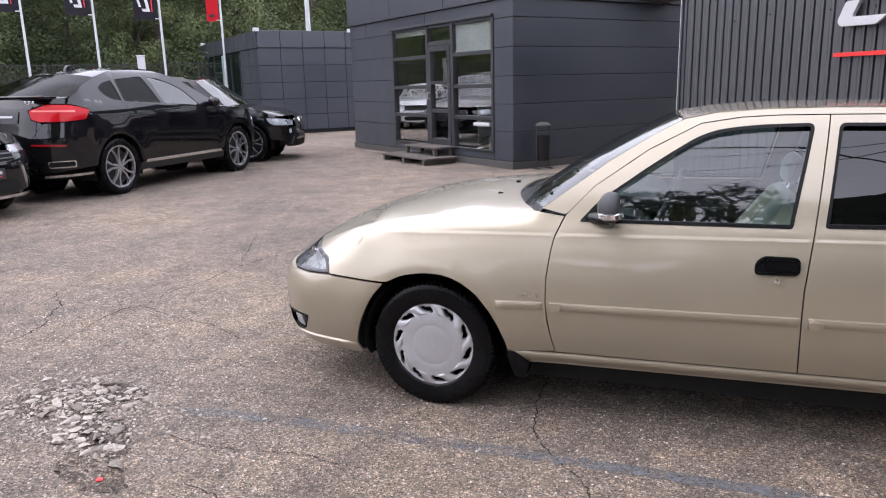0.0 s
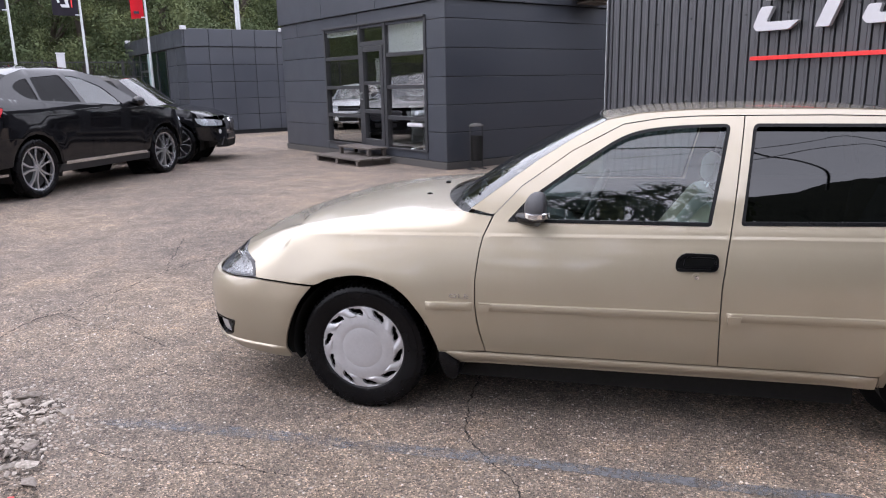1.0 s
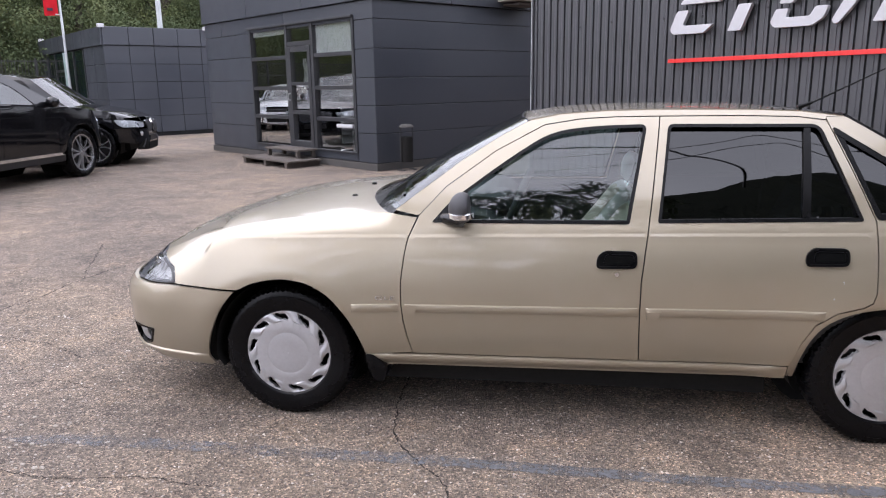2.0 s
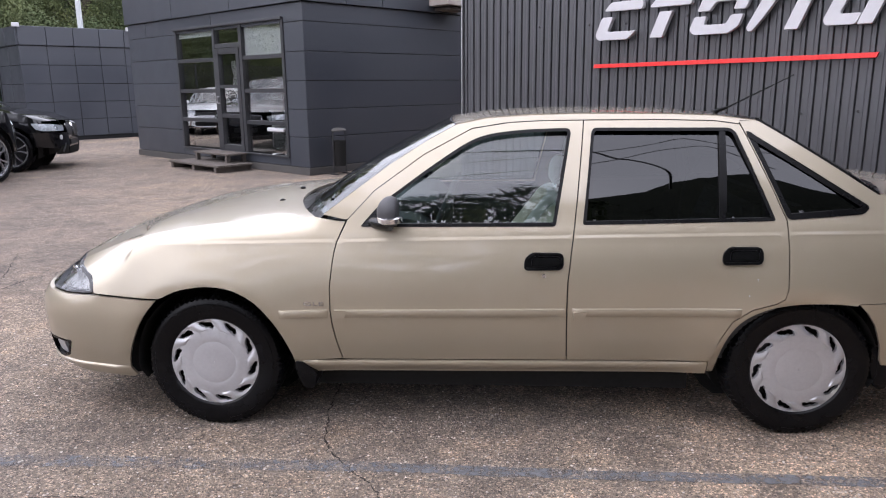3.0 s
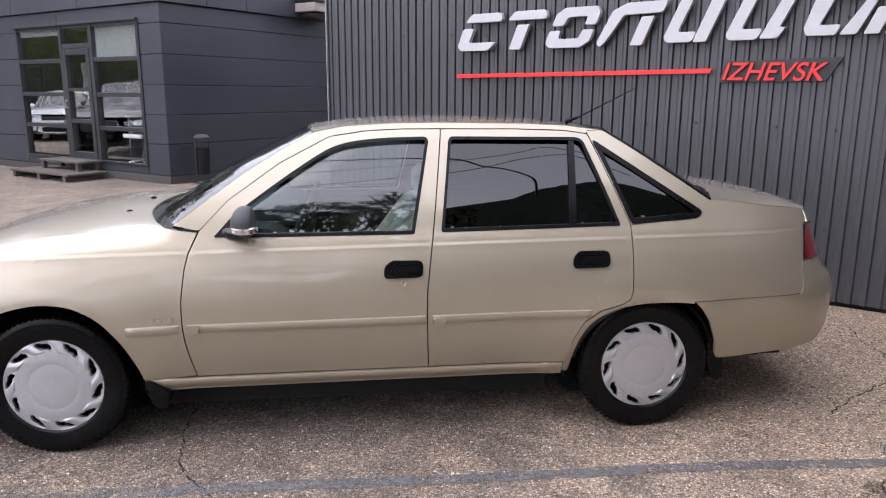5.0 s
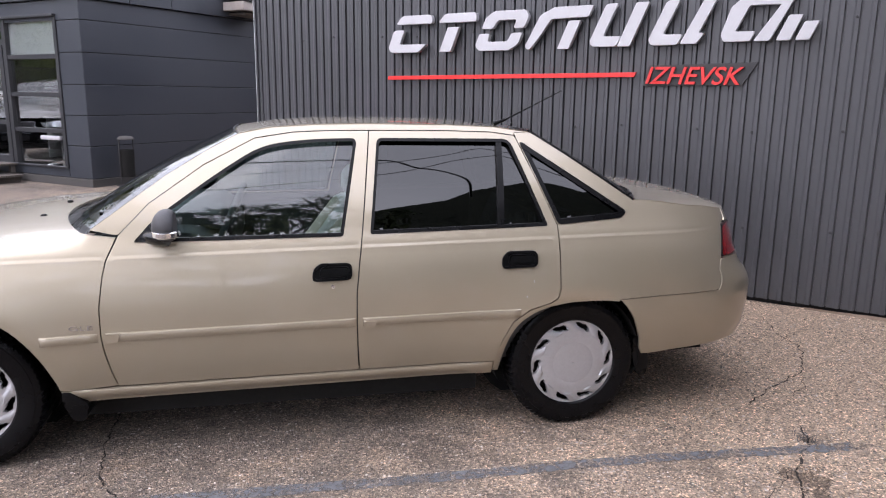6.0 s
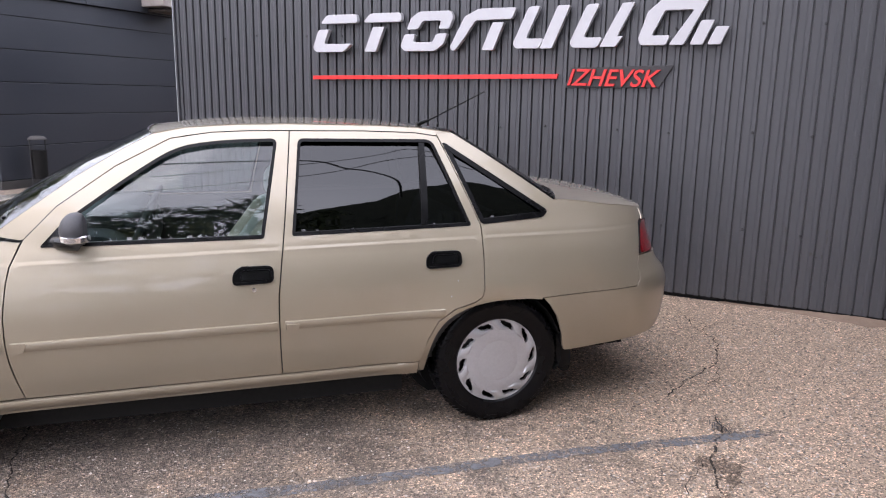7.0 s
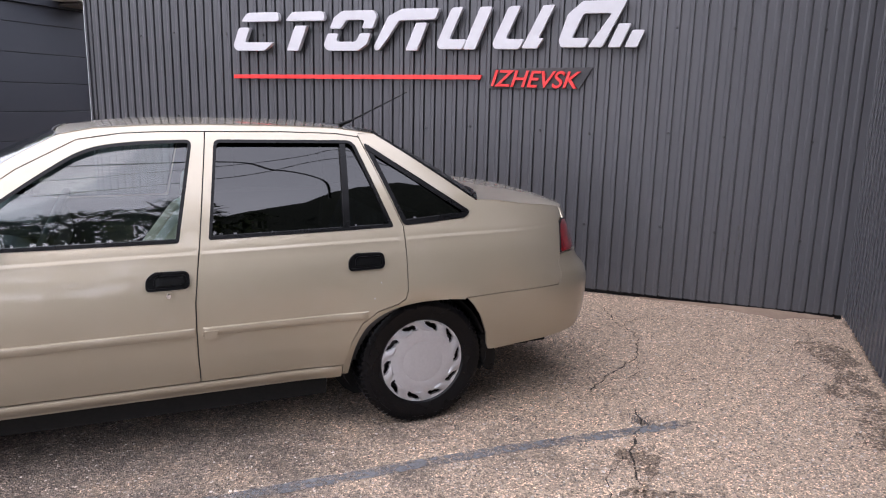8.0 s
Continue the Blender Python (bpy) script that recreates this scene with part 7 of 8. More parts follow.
coupe, _ = parked_car("coupe_suv", pose(-6.85, 5.467, 0, 0, 0, -90.6) @ sized(1.12, 1.10, 1.19) @ pose(-2.70, -0.90, 0), "glossy black coupe-backed sport utility car with alloy wheels", BLACK_PAINT, COUPE_SUV)
compact, _ = parked_car("compact_suv", pose(-7.52, 9.87, 0, 0, 0, 198) @ sized(1.08, 1.10, 1.15) @ pose(0, -0.87, 0), "glossy black compact sport utility car seen nose first", BLACK_PAINT, COMPACT_SUV)
hatch, HS = parked_car("crossover", pose(-7.72, 3.32, 0, 0, 0, 176) @ sized(1.12, 1.05, 1.18), "black crossover car with dark barred grille", BLACK_PAINT, HATCH)
silver, _ = parked_car("hatchback", pose(-13.6, 6.0, 0, 0, 0, -92) @ sized(1.1, 1.1, 1.15), "pale silver hatchback car parked behind", GREY_PAINT, HATCH)
white, _ = parked_car("white_sedan", pose(-14.6, 13.1, 0, 0, 0, 178) @ sized(1.1, 1.05, 1.05), "white car facing the glazed pavilion", WHITE_PAINT, HATCH)
copy_thing(white, pose(-14.2, 11.0, 0, 0, 0, 177))

# fin, spoiler lip and badge bars of the coupe-backed car
bm = prism(bmesh.new(), [(2.30, 1.535), (2.50, 1.505), (2.49, 1.550), (2.45, 1.590), (2.41, 1.590)], -0.022, 0.022, 0.006)
part("roof_fin", bm, BLACK_PAINT, coupe, smooth=40)
bm = prism(bmesh.new(), soften([(3.28, 1.205), (3.53, 1.228), (3.54, 1.212), (3.47, 1.185), (3.32, 1.18)], 0.008, 2), -0.66, 0.66, 0.01)
part("spoiler", bm, BLACK_PAINT, coupe, "black spoiler lip", 40)
for y in (0.30, 0.36, 0.42):
    part("badge_bar", slab(3.555, 3.567, y + 0.14, y + 0.175, 1.135, 1.170, 0.002), CHROME, coupe)

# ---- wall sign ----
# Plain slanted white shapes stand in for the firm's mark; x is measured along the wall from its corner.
SLANT = 0.42


def sign_piece(sign, poly, depth=0.045, r=0.02, mat=None, bevel=0.003, name="emblem_shape"):
    pts = soften([(x, z) for x, z in poly], r, 4)
    bm = prism(bmesh.new(), pts[::-1], 0.028, 0.028 + depth, bevel)
    return part(name, bm, mat or WHITE, sign)


def wall_sign():
    s = thing("wall_sign", WALL, "raised white slanted emblem with red underline on the wall", "sign")
    z0, z1 = 1.860, 2.178
    zm = (z0 + z1) / 2

    def q(x, z):            # upright grid to slanted place; x grows towards the sign's end
        return (5.04 - x - SLANT * (z - z0), z)

    def bar(x0, x1, za, zb, cut=(0, 0, 0, 0), r=0.012):
        sign_piece(s, [q(x0 + cut[0], za), q(x1 + cut[1], za), q(x1 + cut[2], zb), q(x0 + cut[3], zb)], r=r)
    # first shape: cap and bowl
    bar(0.00, 0.39, z1 - 0.075, z1, (0, 0, -0.04, 0.04), 0.03)
    sign_piece(s, [q(0.0, 2.055), q(0.0, z0 + 0.04), q(0.05, z0), q(0.34, z0), q(0.40, z0 + 0.07), q(0.11, z0 + 0.07), q(0.115, 2.055)], r=0.025)
    # second: cap and stem
    bar(0.445, 0.83, z1 - 0.075, z1, (0, 0, -0.04, 0.04), 0.03)
    bar(0.56, 0.675, z0, 2.065)
    # third: upper and lower bowl
    sign_piece(s, [q(0.905, zm + 0.017), q(0.905, z1 - 0.05), q(0.965, z1), q(1.25, z1), q(1.30, z1 - 0.05), q(1.30, zm + 0.017), q(1.20, zm + 0.017), q(1.20, z1 - 0.075), q(1.03, z1 - 0.075), q(1.01, zm + 0.017)], r=0.02)
    sign_piece(s, [q(0.90, zm - 0.02), q(0.90, z0 + 0.04), q(0.955, z0), q(1.24, z0), q(1.30, z0 + 0.05), q(1.30, zm - 0.02), q(1.20, zm - 0.02), q(1.19, z0 + 0.072), q(1.01, z0 + 0.072), q(1.0, zm - 0.02)], r=0.02)
    # fourth: arch and stem
    sign_piece(s, [q(1.40, z0), q(1.43, z0 + 0.005), q(1.47, z0 + 0.10), q(1.51, z1 - 0.085), q(1.82, z1 - 0.08), q(1.82, z1 + 0.006), q(1.50, z1 + 0.006), q(1.40, z1 - 0.05), q(1.37, z0 + 0.03)], r=0.02)
    bar(1.665, 1.765, z0, 2.075)
    # fifth and sixth: hooked stems with bars
    for x in (1.90, 2.36):
        sign_piece(s, [q(x + 0.012, z0 + 0.05), q(x + 0.05, z0 + 0.01), q(x + 0.245, z0 + 0.01), q(x + 0.25, z0 + 0.085), q(x + 0.105, z0 + 0.085), q(x + 0.115, z1 + 0.012), q(x + 0.02, z1 + 0.006)], r=0.025)
    bar(2.152, 2.252, z0 + 0.008, z1 + 0.008, (0, 0, 0.0, 0.0), 0.015)
    sign_piece(s, [q(2.62, z0 + 0.015), q(2.74, z0 + 0.015), q(2.76, z0 + 0.09), q(2.72, z0 + 0.09), q(2.735, z1 + 0.012), q(2.645, z1 + 0.008)], r=0.012)
    # seventh: broad loop
    sign_piece(s, [q(2.88, z0 + 0.07), q(2.92, z0 + 0.022), q(3.10, z0 + 0.022), q(3.10, z0 + 0.09), q(2.97, z0 + 0.09), q(2.98, z1 - 0.055), q(3.18, z1 - 0.055), q(3.12, z0 + 0.022), q(3.225, z0 + 0.022), q(3.25, z1 + 0.034), q(2.93, z1 + 0.034), q(2.86, z1 - 0.06)], r=0.015)
    # two short closing bars
    bar(3.265, 3.355, z0 + 0.022, 2.05)
    bar(3.385, 3.475, z0 + 0.022, 2.005)
    line = part("red_line", prism(bmesh.new(), [(5.05, 1.623), (2.742, 1.641), (2.73, 1.677), (5.045, 1.657)], 0.022, 0.045, 0.002), RED, s, "red acrylic underline")
    plate = part("backing_plate", prism(bmesh.new(), [(2.680, 1.573), (1.962, 1.581), (1.868, 1.742), (2.640, 1.726)], 0.006, 0.022, 0.002), DARK_METAL, s, "dark slanted backing plate")
    txt = bpy.data.curves.new("city", "FONT")
    txt.body, txt.size, txt.extrude, txt.shear, txt.offset = "IZHEVSK", 0.178, 0.010, 0.28, 0.002
    tmp = new("tmp", txt)
    me = bpy.data.meshes.new_from_object(tmp.evaluated_get(bpy.context.evaluated_depsgraph_get()))
    bpy.data.objects.remove(tmp)
    xs = [v.co.x for v in me.vertices]
    ys = [v.co.y for v in me.vertices]
    k, h = (0.700) / (max(xs) - min(xs)), 0.128 / (max(ys) - min(ys))
    for v in me.vertices:
        v.co.x, v.co.y = (v.co.x - min(xs)) * k, (v.co.y - min(ys)) * h
    me.materials.clear()
    me.materials.append(RED)
    city = new("lettering", me)
    city.parent = s
    city.matrix_basis = pose(2.655, 0.034, 1.590, 90, 0.7, 180)
    tagged(city, "red raised letters")
    return s


wall_sign()
# screws and dents in the wall sheet
bm = bmesh.new()
for i in range(14):
    for z in (0.55, 1.25, 2.00):
        ico(bm, (0.33 + 0.4810 * i + 0.0962 * (i % 2), 0.004, z + 0.012 * (i % 3)), 0.011, (1, 0.7, 1), 1)
tagged(part("screw_head", bm, DARK_METAL, wall_north), kind="stuff")

for x, z, w, h in ((0.739, 0.59, 0.010, 0.035), (0.733, 0.522, 0.008, 0.05), (0.824, 0.429, 0.012, 0.022), (0.783, 0.412, 0.018, 0.008), (0.752, 0.414, 0.008, 0.026), (1.004, 0.584, 0.007, 0.03)):
    tagged(part("scuff", slab(x, x + w, -0.001, 0.0035, z, z + h, 0.001), PLINTH, wall_north), "pale scratch through the coating")

# ---- canopy edge above the wall's far end ----
can = thing("canopy", PAV, "weathered canopy edge with corrugated sheet roof", "canopy")
part("fascia_board", slab(-0.55, -0.02, -3.75, -2.95, 2.97, 3.12, 0.005), PALE_WOOD, can, "pale weathered fascia board")
bm = bmesh.new()
for i in range(12):
    tube(bm, [(-0.58, -3.75 + 0.07 * i, 3.15), (-0.02, -3.75 + 0.07 * i, 3.20)], 0.03, 8)
tagged(part("corrugated_sheet", bm, DARK_METAL, can))
part("soffit", slab(-0.45, -0.02, -3.75, -3.1, 2.90, 2.94), OLD_WOOD, can)

# ---- entrance steps of boards ----
step = thing("entrance_step", PAV, "low weathered timber entrance step on bearers", "step")
for i in range(5):
    part("board", slab(1.52, 3.32, 0.16 + 0.145 * i, 0.295 + 0.145 * i, 0.10, 0.135, 0.004), OLD_WOOD, step)
for x in (1.60, 2.38, 3.18):
    part("bearer", slab(x, x + 0.09, 0.16, 0.86, 0.0, 0.10, 0.004), OLD_WOOD, step)
upper = thing("upper_step", PAV, "small dark timber upper step below the door", "step")
for i in range(3):
    part("board", slab(1.80, 3.05, 0.07 + 0.145 * i, 0.205 + 0.145 * i, 0.265, 0.30, 0.004), OLD_WOOD, upper)
for x in (1.84, 2.92):
    for y in (0.09, 0.42):
        part("leg", slab(x, x + 0.07, y, y + 0.07, 0.135, 0.265, 0.003), OLD_WOOD, upper)

# ---- litter bin ----
lb = thing("litter_bin", pose(-1.345, 9.47, 0, 0, 0, 50) @ Matrix.Diagonal((0.70, 0.70, 0.94, 1.0)), "dark grey metal litter bin on a stand", "bin")
bm = bmesh.new()
tube(bm, [(0, 0, 0.16), (0, 0, 0.62)], [0.155, 0.17], 20)
part("bucket", bm, DARK, lb, smooth=40)
bm = bmesh.new()
disc_revolve(bm, [(0.0, -0.055), (0.12, -0.045), (0.185, -0.01), (0.19, 0.008), (0.0, 0.008)], 24)
lid = part("lid", bm, PLINTH, lb, "paler domed lid", smooth=40)
lid.matrix_basis = pose(0, 0, 0.80, -90)
for sx in (-1, 1):
    bm = bmesh.new()
    tube(bm, [(sx * 0.19, 0, 0.0), (sx * 0.19, 0, 0.80)], 0.014, 8)
    tube(bm, [(sx * 0.19, -0.16, 0.012), (sx * 0.19, 0.16, 0.012)], 0.014, 8)
    part("stand", bm, DARK_METAL, lb, smooth=40)

# ---- white office chair and desk behind the shop window ----
chair = thing("office_chair", PAV @ pose(0.98, -0.42, 0.28), "white shell office chair inside the pavilion", "chair")
bm = bmesh.new()
ico(bm, (0, 0, 0.80), 1.0, (0.26, 0.07, 0.30), 3)
part("backrest", bm, WHITE, chair, smooth=50)
part("seat", slab(-0.25, 0.25, -0.02, 0.42, 0.43, 0.50, 0.02), WHITE, chair)
bm = bmesh.new()
tube(bm, [(0, 0.2, 0.02), (0, 0.2, 0.45)], 0.03, 10)
for k in range(5):
    tube(bm, [(0, 0.2, 0.06), (0.26 * math.cos(k * 1.257), 0.2 + 0.26 * math.sin(k * 1.257), 0.02)], 0.018, 6)
part("base", bm, GALV, chair, smooth=50)
desk = thing("desk", PAV @ pose(1.9, -1.4, 0.28), "pale office desk inside the pavilion", "desk")
part("desktop", slab(-0.8, 0.8, -0.35, 0.35, 0.72, 0.75, 0.004), BLIND, desk)
for x in (-0.75, 0.72):
    part("side_panel", slab(x, x + 0.03, -0.33, 0.33, 0.0, 0.72), BLIND, desk)

# ---- marks on the ground ----
def ribbon(line, width, z, seed, fray=0.4, n=8):
    """A strip of uneven width along a line on the ground."""
    rng = random.Random(seed)
    bm = bmesh.new()
    pts = [Vector((x, y, 0)) for x, y in line]
    fine = []
    for a, b in zip(pts, pts[1:]):
        k = max(1, int((b - a).length / 0.022))
        fine += [a + (b - a) * (i / k) for i in range(k)]
    fine.append(pts[-1])
    rows = []
    for i, p in enumerate(fine):
        d = (fine[min(i + 1, len(fine) - 1)] - fine[max(i - 1, 0)]).normalized()
        s = Vector((-d.y, d.x, 0))
        end = min(1.0, (i + 0.3) / 3, (len(fine) - 0.7 - i) / 3)
        j = Vector((noise.noise((p.x * 6, p.y * 6, seed)), noise.noise((p.x * 6, p.y * 6, seed + 9)), 0)) * width * 1.5
        j += Vector((noise.noise((p.x * 19, p.y * 19, seed + 3)), noise.noise((p.x * 19, p.y * 19, seed + 5)), 0)) * 0.020 + Vector((rng.uniform(-1, 1), rng.uniform(-1, 1), 0)) * 0.006
        w0, w1 = (width / 2 * end * (1 - fray * rng.random()) for _ in range(2))
        rows.append([tuple(p + j + s * w0 + Vector((0, 0, z))), tuple(p + j - s * w1 + Vector((0, 0, z)))])
    return strip_bm(rows, bm)


mid_line = smooth_curve([-1.3, -0.75, -0.2, 0.6, 1.6, 2.7, 3.1, 3.8], [-0.42, -0.365, -0.36, -0.355, -0.380, -0.388, -0.415, -0.458])
rng = random.Random(5)
for xa, xb, wide, mt, label in ((-1.22, 0.80, 0.050, TAPE_FAINT, "nearly worn off bluish grey stripe on the asphalt"), (0.80, 3.76, 0.040, TAPE, "worn bluish grey painted stripe on the asphalt")):
    rows = []
    for i in range(91):
        x = xa + (xb - xa) * i / 90
        e = min(1.0, (x + 1.24) / 0.25, (3.775 - x) / 0.10)
        rows.append([(x, mid_line(x) + k * wide * e * (1 - 0.28 * rng.random()), 0.004) for k in (1, -1)])
    tagged(part("ground_stripe", strip_bm(rows), mt), label, "road marking", kind="structure")

CRACKS = [
    ([(0.44, 0.62), (0.47, 0.30), (0.46, 0.14), (0.49, 0.04), (0.50, -0.08), (0.55, -0.22), (0.67, -0.38), (0.74, -0.46), (0.82, -0.58), (0.86, -0.80)], 0.016),
    ([(0.50, -0.08), (0.40, -0.16), (0.33, -0.24)], 0.008),
    ([(-2.45, 0.12), (-2.60, 0.56), (-2.62, 0.84), (-2.54, 0.97), (-2.56, 1.33), (-2.51, 1.68), (-2.52, 2.11), (-2.46, 2.42), (-2.31, 2.75), (-2.1, 3.3)], 0.022),
    ([(-2.52, 2.11), (-2.68, 2.40), (-2.85, 2.75), (-3.15, 3.36)], 0.018),
    ([(-2.83, 0.06), (-2.81, 0.28), (-2.99, 0.59), (-3.15, 0.81), (-3.5, 1.1)], 0.022),
    ([(-2.54, 0.97), (-2.18, 0.80), (-1.80, 0.72), (-1.43, 0.54)], 0.012),
    ([(-1.75, 0.10), (-1.35, 0.22), (-1.05, 0.12)], 0.010), ([(-1.15, -0.62), (-0.75, -0.66), (-0.35, -0.62), (-0.05, -0.66)], 0.010), ([(-0.7, -0.95), (-0.35, -1.02), (-0.12, -1.12)], 0.012),
    ([(4.45, 1.30), (4.30, 0.95), (4.32, 0.77), (4.14, 0.52), (4.02, 0.36), (3.80, 0.24), (3.70, 0.19), (3.44, 0.0)], 0.016),
    ([(4.02, 0.36), (3.88, 0.16), (3.72, 0.06)], 0.010),
    ([(4.12, 1.09), (4.30, 0.92)], 0.010), ([(4.60, 1.05), (4.40, 0.98), (4.30, 0.92)], 0.009),
    ([(3.57, -0.22), (3.53, -0.33), (3.48, -0.39), (3.38, -0.48), (3.26, -0.58), (3.20, -0.72), (3.12, -0.86)], 0.022),
    ([(3.26, -0.58), (3.05, -0.74), (2.95, -0.9)], 0.010),
    ([(5.55, 0.60), (5.38, 0.29), (5.10, 0.22), (4.95, 0.05)], 0.010),
    ([(4.9, -0.15), (4.55, -0.25), (4.45, -0.40)], 0.009),
]
for i, (line, w) in enumerate(CRACKS):
    tagged(part("crack", ribbon(line, w * 0.8, 0.003, i * 3.1, 0.85), CRACK), "jagged open crack in the asphalt", "crack", "cracks", "structure")

# places where the top layer has broken away
def blotch(outline, seed, z=0.0024, rough=0.035):
    rng = random.Random(seed)
    pts = dense(outline, 0.025)
    bm = bmesh.new()
    ring = [bm.verts.new((x + rough * noise.noise((x * 14, y * 14, seed)) + rough * 0.5 * rng.uniform(-1, 1) * 0.6, y + rough * noise.noise((x * 14, y * 14, seed + 7)) + rough * 0.5 * rng.uniform(-1, 1) * 0.6, z)) for x, y in pts]
    f = bm.faces.new(ring)
    if f.normal.z < 0:
        f.normal_flip()
    bmesh.ops.triangulate(bm, faces=[f])
    return bm


def oval(cx, cy, rx, ry, turn=0.0, n=18):
    c, s = math.cos(radians(turn)), math.sin(radians(turn))
    return [(cx + rx * math.cos(k) * c - ry * math.sin(k) * s, cy + rx * math.cos(k) * s + ry * math.sin(k) * c) for k in (2 * math.pi * i / n for i in range(n))]


BREAKS = [
    [(3.19, -0.60), (3.24, -0.55), (3.34, -0.59), (3.42, -0.64), (3.30, -0.76), (3.16, -0.86), (3.06, -0.90), (3.12, -0.83), (3.19, -0.72)],
    [(2.90, -0.92), (3.02, -0.86), (3.11, -0.85), (3.32, -0.98), (3.20, -1.06), (2.95, -1.0)],
    [(5.21, 0.28), (5.41, 0.22), (5.38, 0.02), (5.12, -0.30), (4.76, -0.68), (4.36, -1.00), (4.30, -0.90), (4.55, -0.69), (4.71, -0.55), (4.68, -0.47), (4.64, -0.38), (4.88, -0.30), (5.01, -0.19), (5.09, 0.06)],
    oval(-1.72, -0.44, 0.34, 0.20, 25), oval(-1.30, -0.72, 0.26, 0.10, -32), oval(-1.12, -0.98, 0.24, 0.09, -20),
]
for i, line in enumerate(BREAKS):
    tagged(part("worn_spot", blotch(line, 31 + i), BROKEN), "dark ragged spot of broken asphalt", "worn spot", "worn spots", "structure")

# reddish soil washed up against the foot of the ribbed wall
SOIL = surface("sandy_soil", (0.15, 0.108, 0.080), (0.24, 0.182, 0.140), 0.95, 0, 0, 0.2, 8, 90, 0.7, 0.006)
rows = []
rng = random.Random(2)
for i in range(61):
    x = 0.05 + 1.35 * i / 60
    w = (0.015 + 0.15 * math.exp(-((x - 0.50) / 0.30) ** 2)) * (0.75 + 0.5 * noise.noise((x * 6, 0, 7)))
    h = 0.016 + 0.012 * math.exp(-((x - 0.5) / 0.4) ** 2)
    rows.append([(x, 0.004, h * (0.9 + 0.2 * rng.random())), (x, 0.3 * w, h * 0.6), (x, 0.7 * w, h * 0.22 * (0.8 + 0.4 * rng.random())), (x, w, -0.001)])
tagged(part("soil_drift", strip_bm(rows), SOIL, m=WALL, smooth=60), "reddish sandy soil washed against the wall foot", "soil", kind="stuff")

# broken patch: crushed pale stones in a shallow hole
def stone_mat():
    m, n, l, b = node_mat("pale_crushed_stone", 0.85)
    info, vec = n.new("ShaderNodeObjectInfo"), n.new("ShaderNodeNewGeometry").outputs["Position"]
    tone = ramp_of(n, l, info.outputs["Random"], [(0.0, (0.20, 0.172, 0.148)), (0.5, (0.34, 0.300, 0.260)), (1.0, (0.48, 0.435, 0.385))])
    dirt = ramp_of(n, l, noise_tex(n, l, vec, 45.0, 5, 0.7), [(0.36, (0.55, 0.53, 0.50)), (0.52, (0.95, 0.94, 0.93)), (0.68, (1.15, 1.15, 1.15))])
    l.new(mix_col(n, l, 1.0, tone, dirt, "MULTIPLY"), b.inputs["Base Color"])
    bump_to(n, l, b, noise_tex(n, l, vec, 130.0, 4, 0.7), 0.6, 0.006)
    return m


STONE = stone_mat()
rng = random.Random(12)


def stone_bm(r, rng):
    bm = bmesh.new()
    ico(bm, (0, 0, 0), r, (rng.uniform(0.8, 1.5), rng.uniform(0.65, 1.1), rng.uniform(0.24, 0.45)), 1, 0.8, rng)
    return bm


STONES = [finish(stone_bm(1.0, rng), "stone", STONE) for _ in range(8)]
gravel = thing("broken_patch", pose(-1.67, -0.45, 0), "pothole filled with pale crushed stones", "gravel", kind="stuff")
laid = []
for i in range(280):
    big = i < 70
    r = 0.016 + 0.030 * rng.random() ** 1.6 if big else 0.005 + 0.012 * rng.random() ** 2
    for _ in range(60):
        # a ragged heap that thins out towards a tail
        t = rng.random()
        if t < 0.72:
            a, b = rng.gauss(0, 0.15 if big else 0.21), rng.gauss(0, 0.11 if big else 0.17)
            x, y = -0.07 + 0.90 * a - 0.55 * b, 0.02 + 0.35 * a + 0.75 * b
        else:
            k = rng.random()
            x, y = 0.08 + 0.42 * k + rng.gauss(0, 0.07), -0.14 - 0.26 * k + rng.gauss(0, 0.05)
        if all(math.hypot(x - u, y - v) > 0.85 * (r + q) for u, v, q in laid):
            break
    laid.append((x, y, r))
    ob = new("stone", STONES[i % 8])
    ob.parent = gravel
    ob.matrix_basis = pose(x, y, r * 0.12, rng.uniform(-20, 20), rng.uniform(-20, 20), rng.uniform(0, 360)) @ Matrix.Diagonal((r * 1.2, r * 0.85, r * 0.9, 1))
bm = bmesh.new()
for i in range(420):
    a, b = rng.gauss(0, 0.30), rng.gauss(0, 0.28)
    x, y = -1.62 + 0.97 * a - 0.76 * b, -0.50 + 0.26 * a + 0.65 * b
    ico(bm, (x, y, 0.002), 0.004 + 0.007 * rng.random(), (1.2, 1, 0.6), 0 + 1, 0.5, rng)
tagged(part("grit", bm, STONE), "scattered grit and small pale chippings", "grit", kind="stuff")
bit = part("plastic_scrap", stone_bm(0.016, rng), RED, m=pose(-1.03, -1.025, 0.006))
tagged(bit, "small scrap of red plastic on the asphalt", "litter")
# weed tuft and damp patch by the stripe
bm = bmesh.new()
for i in range(60):
    a, l = rng.uniform(0, 6.28), rng.uniform(0.02, 0.06)
    x, y = 3.50 + rng.gauss(0, 0.02), -0.36 + rng.gauss(0, 0.035)
    w = 0.002
    t = (x + l * math.cos(a), y + l * math.sin(a), rng.uniform(0.006, 0.03))
    bm.faces.new([bm.verts.new(p) for p in ((x - w * math.sin(a), y + w * math.cos(a), 0.002), (x + w * math.sin(a), y - w * math.cos(a), 0.002), t)])
tagged(part("weed_tuft", bm, DARK_METAL), "small dark dried weed growing in a crack", "weed", kind="stuff")


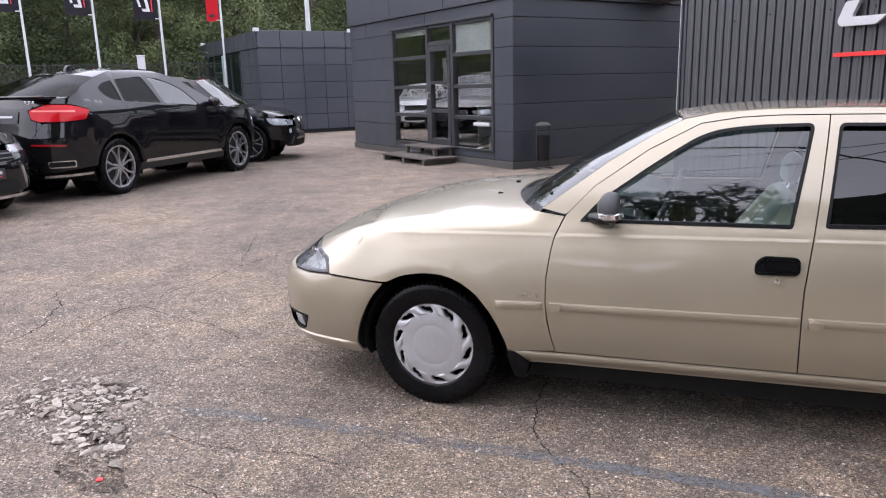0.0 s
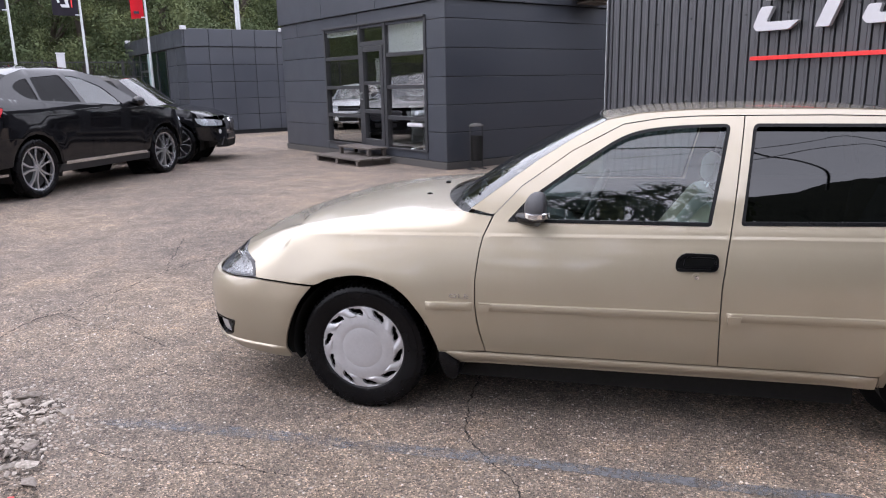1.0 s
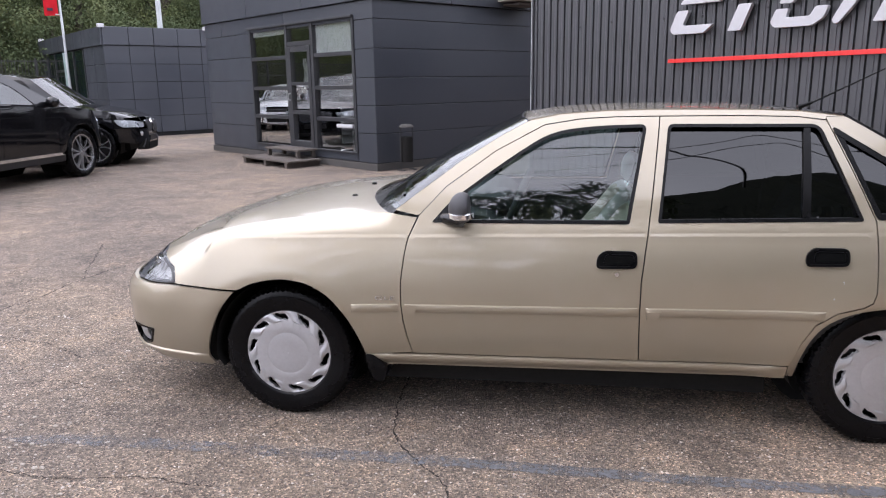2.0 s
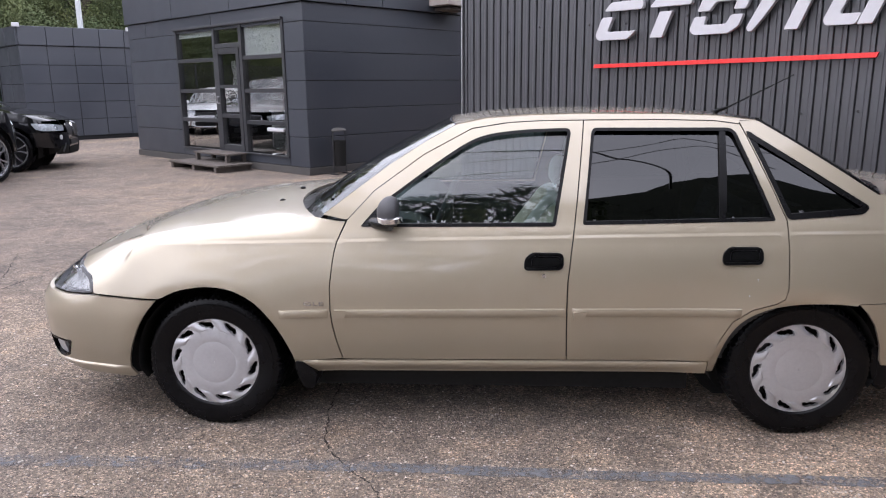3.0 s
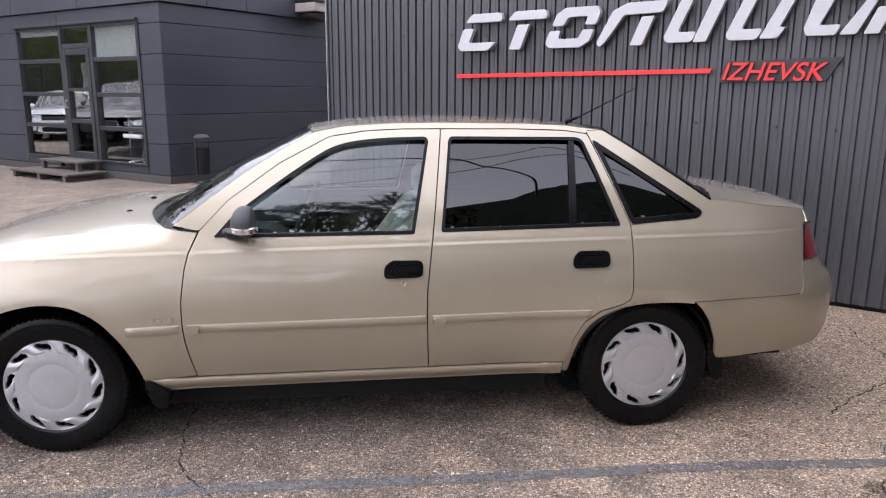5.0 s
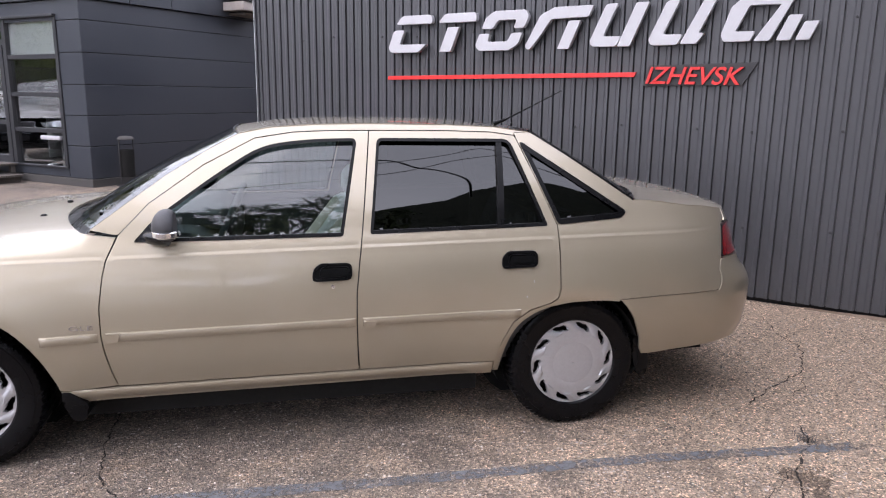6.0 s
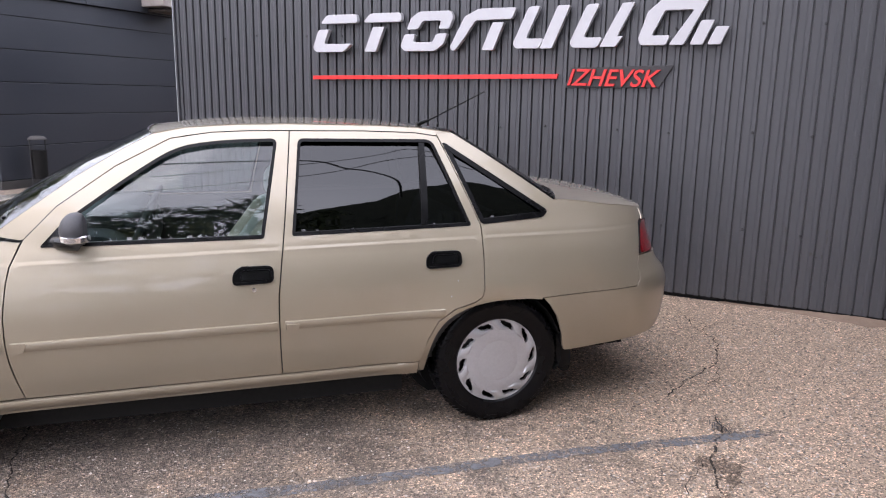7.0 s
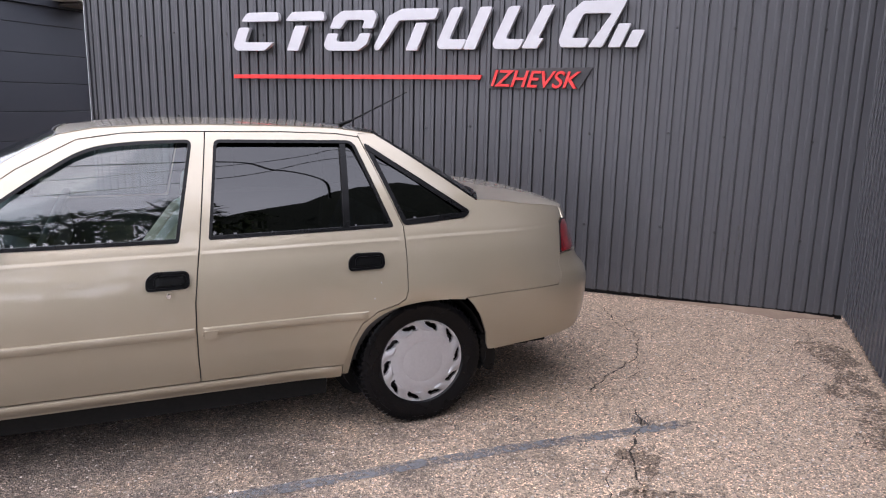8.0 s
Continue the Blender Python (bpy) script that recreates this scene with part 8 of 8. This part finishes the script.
# worn aggregate: small stones standing out of the asphalt where the walk looks down on it
def aggregate():
    rng = np.random.default_rng(5)
    n = 85000
    p = np.stack([rng.uniform(-3.2, 5.8, n), -1.75 + 3.0 * rng.uniform(0, 1, n) ** 1.7, np.zeros(n)], 1)
    wall = (p[:, 0] - 5.92) * 0.676 + (p[:, 1] - 0.525) * 0.737
    side = (p[:, 0] - 5.92) * -0.737 + (p[:, 1] - 0.525) * 0.676
    p = p[(wall < -0.06) & (side > 0.06)]
    n = len(p)
    r = (0.0024 + 0.0058 * rng.uniform(0, 1, n) ** 3) * np.where(p[:, 0] > 2.9, 1.12, 1.0)
    a = rng.uniform(0, 2 * math.pi, n)
    verts, faces = [], []
    rows = []
    for k in range(5):
        b = a + 2 * math.pi * k / 5
        s = r * rng.uniform(0.75, 1.3, n)
        rows.append(p + np.stack([s * np.cos(b), s * np.sin(b), np.full(n, -0.001)], 1))
    rows.append(p + np.stack([rng.uniform(-0.3, 0.3, n) * r, rng.uniform(-0.3, 0.3, n) * r, r * rng.uniform(0.35, 0.8, n)], 1))
    q = np.stack(rows, 1).reshape(-1, 3)
    for i in range(n):
        for k in range(5):
            faces.append((6 * i + k, 6 * i + (k + 1) % 5, 6 * i + 5))
    me = bpy.data.meshes.new("aggregate")
    me.from_pydata(q.tolist(), [], faces)
    me.materials.append(AGGREGATE)
    return me


def aggregate_mat():
    m, n, l, b = node_mat("asphalt_stones", 0.75)
    geo = n.new("ShaderNodeNewGeometry")
    tone = ramp_of(n, l, geo.outputs["Random Per Island"], [(0.0, (0.075, 0.064, 0.056)), (0.42, (0.165, 0.139, 0.117)), (0.70, (0.28, 0.235, 0.195)), (0.84, (0.46, 0.40, 0.35)), (1.0, (0.70, 0.63, 0.56))])
    wear = ramp_of(n, l, noise_tex(n, l, geo.outputs["Position"], 1.6, 4, 0.6), [(0.35, (0.62, 0.62, 0.62)), (0.55, (1.0, 1.0, 1.0)), (0.70, (1.15, 1.1, 1.05))])
    l.new(mix_col(n, l, 1.0, tone, wear, "MULTIPLY"), b.inputs["Base Color"])
    return m


AGGREGATE = aggregate_mat()
tagged(new("aggregate", aggregate()), "small worn stones standing out of the asphalt", "aggregate", kind="stuff")
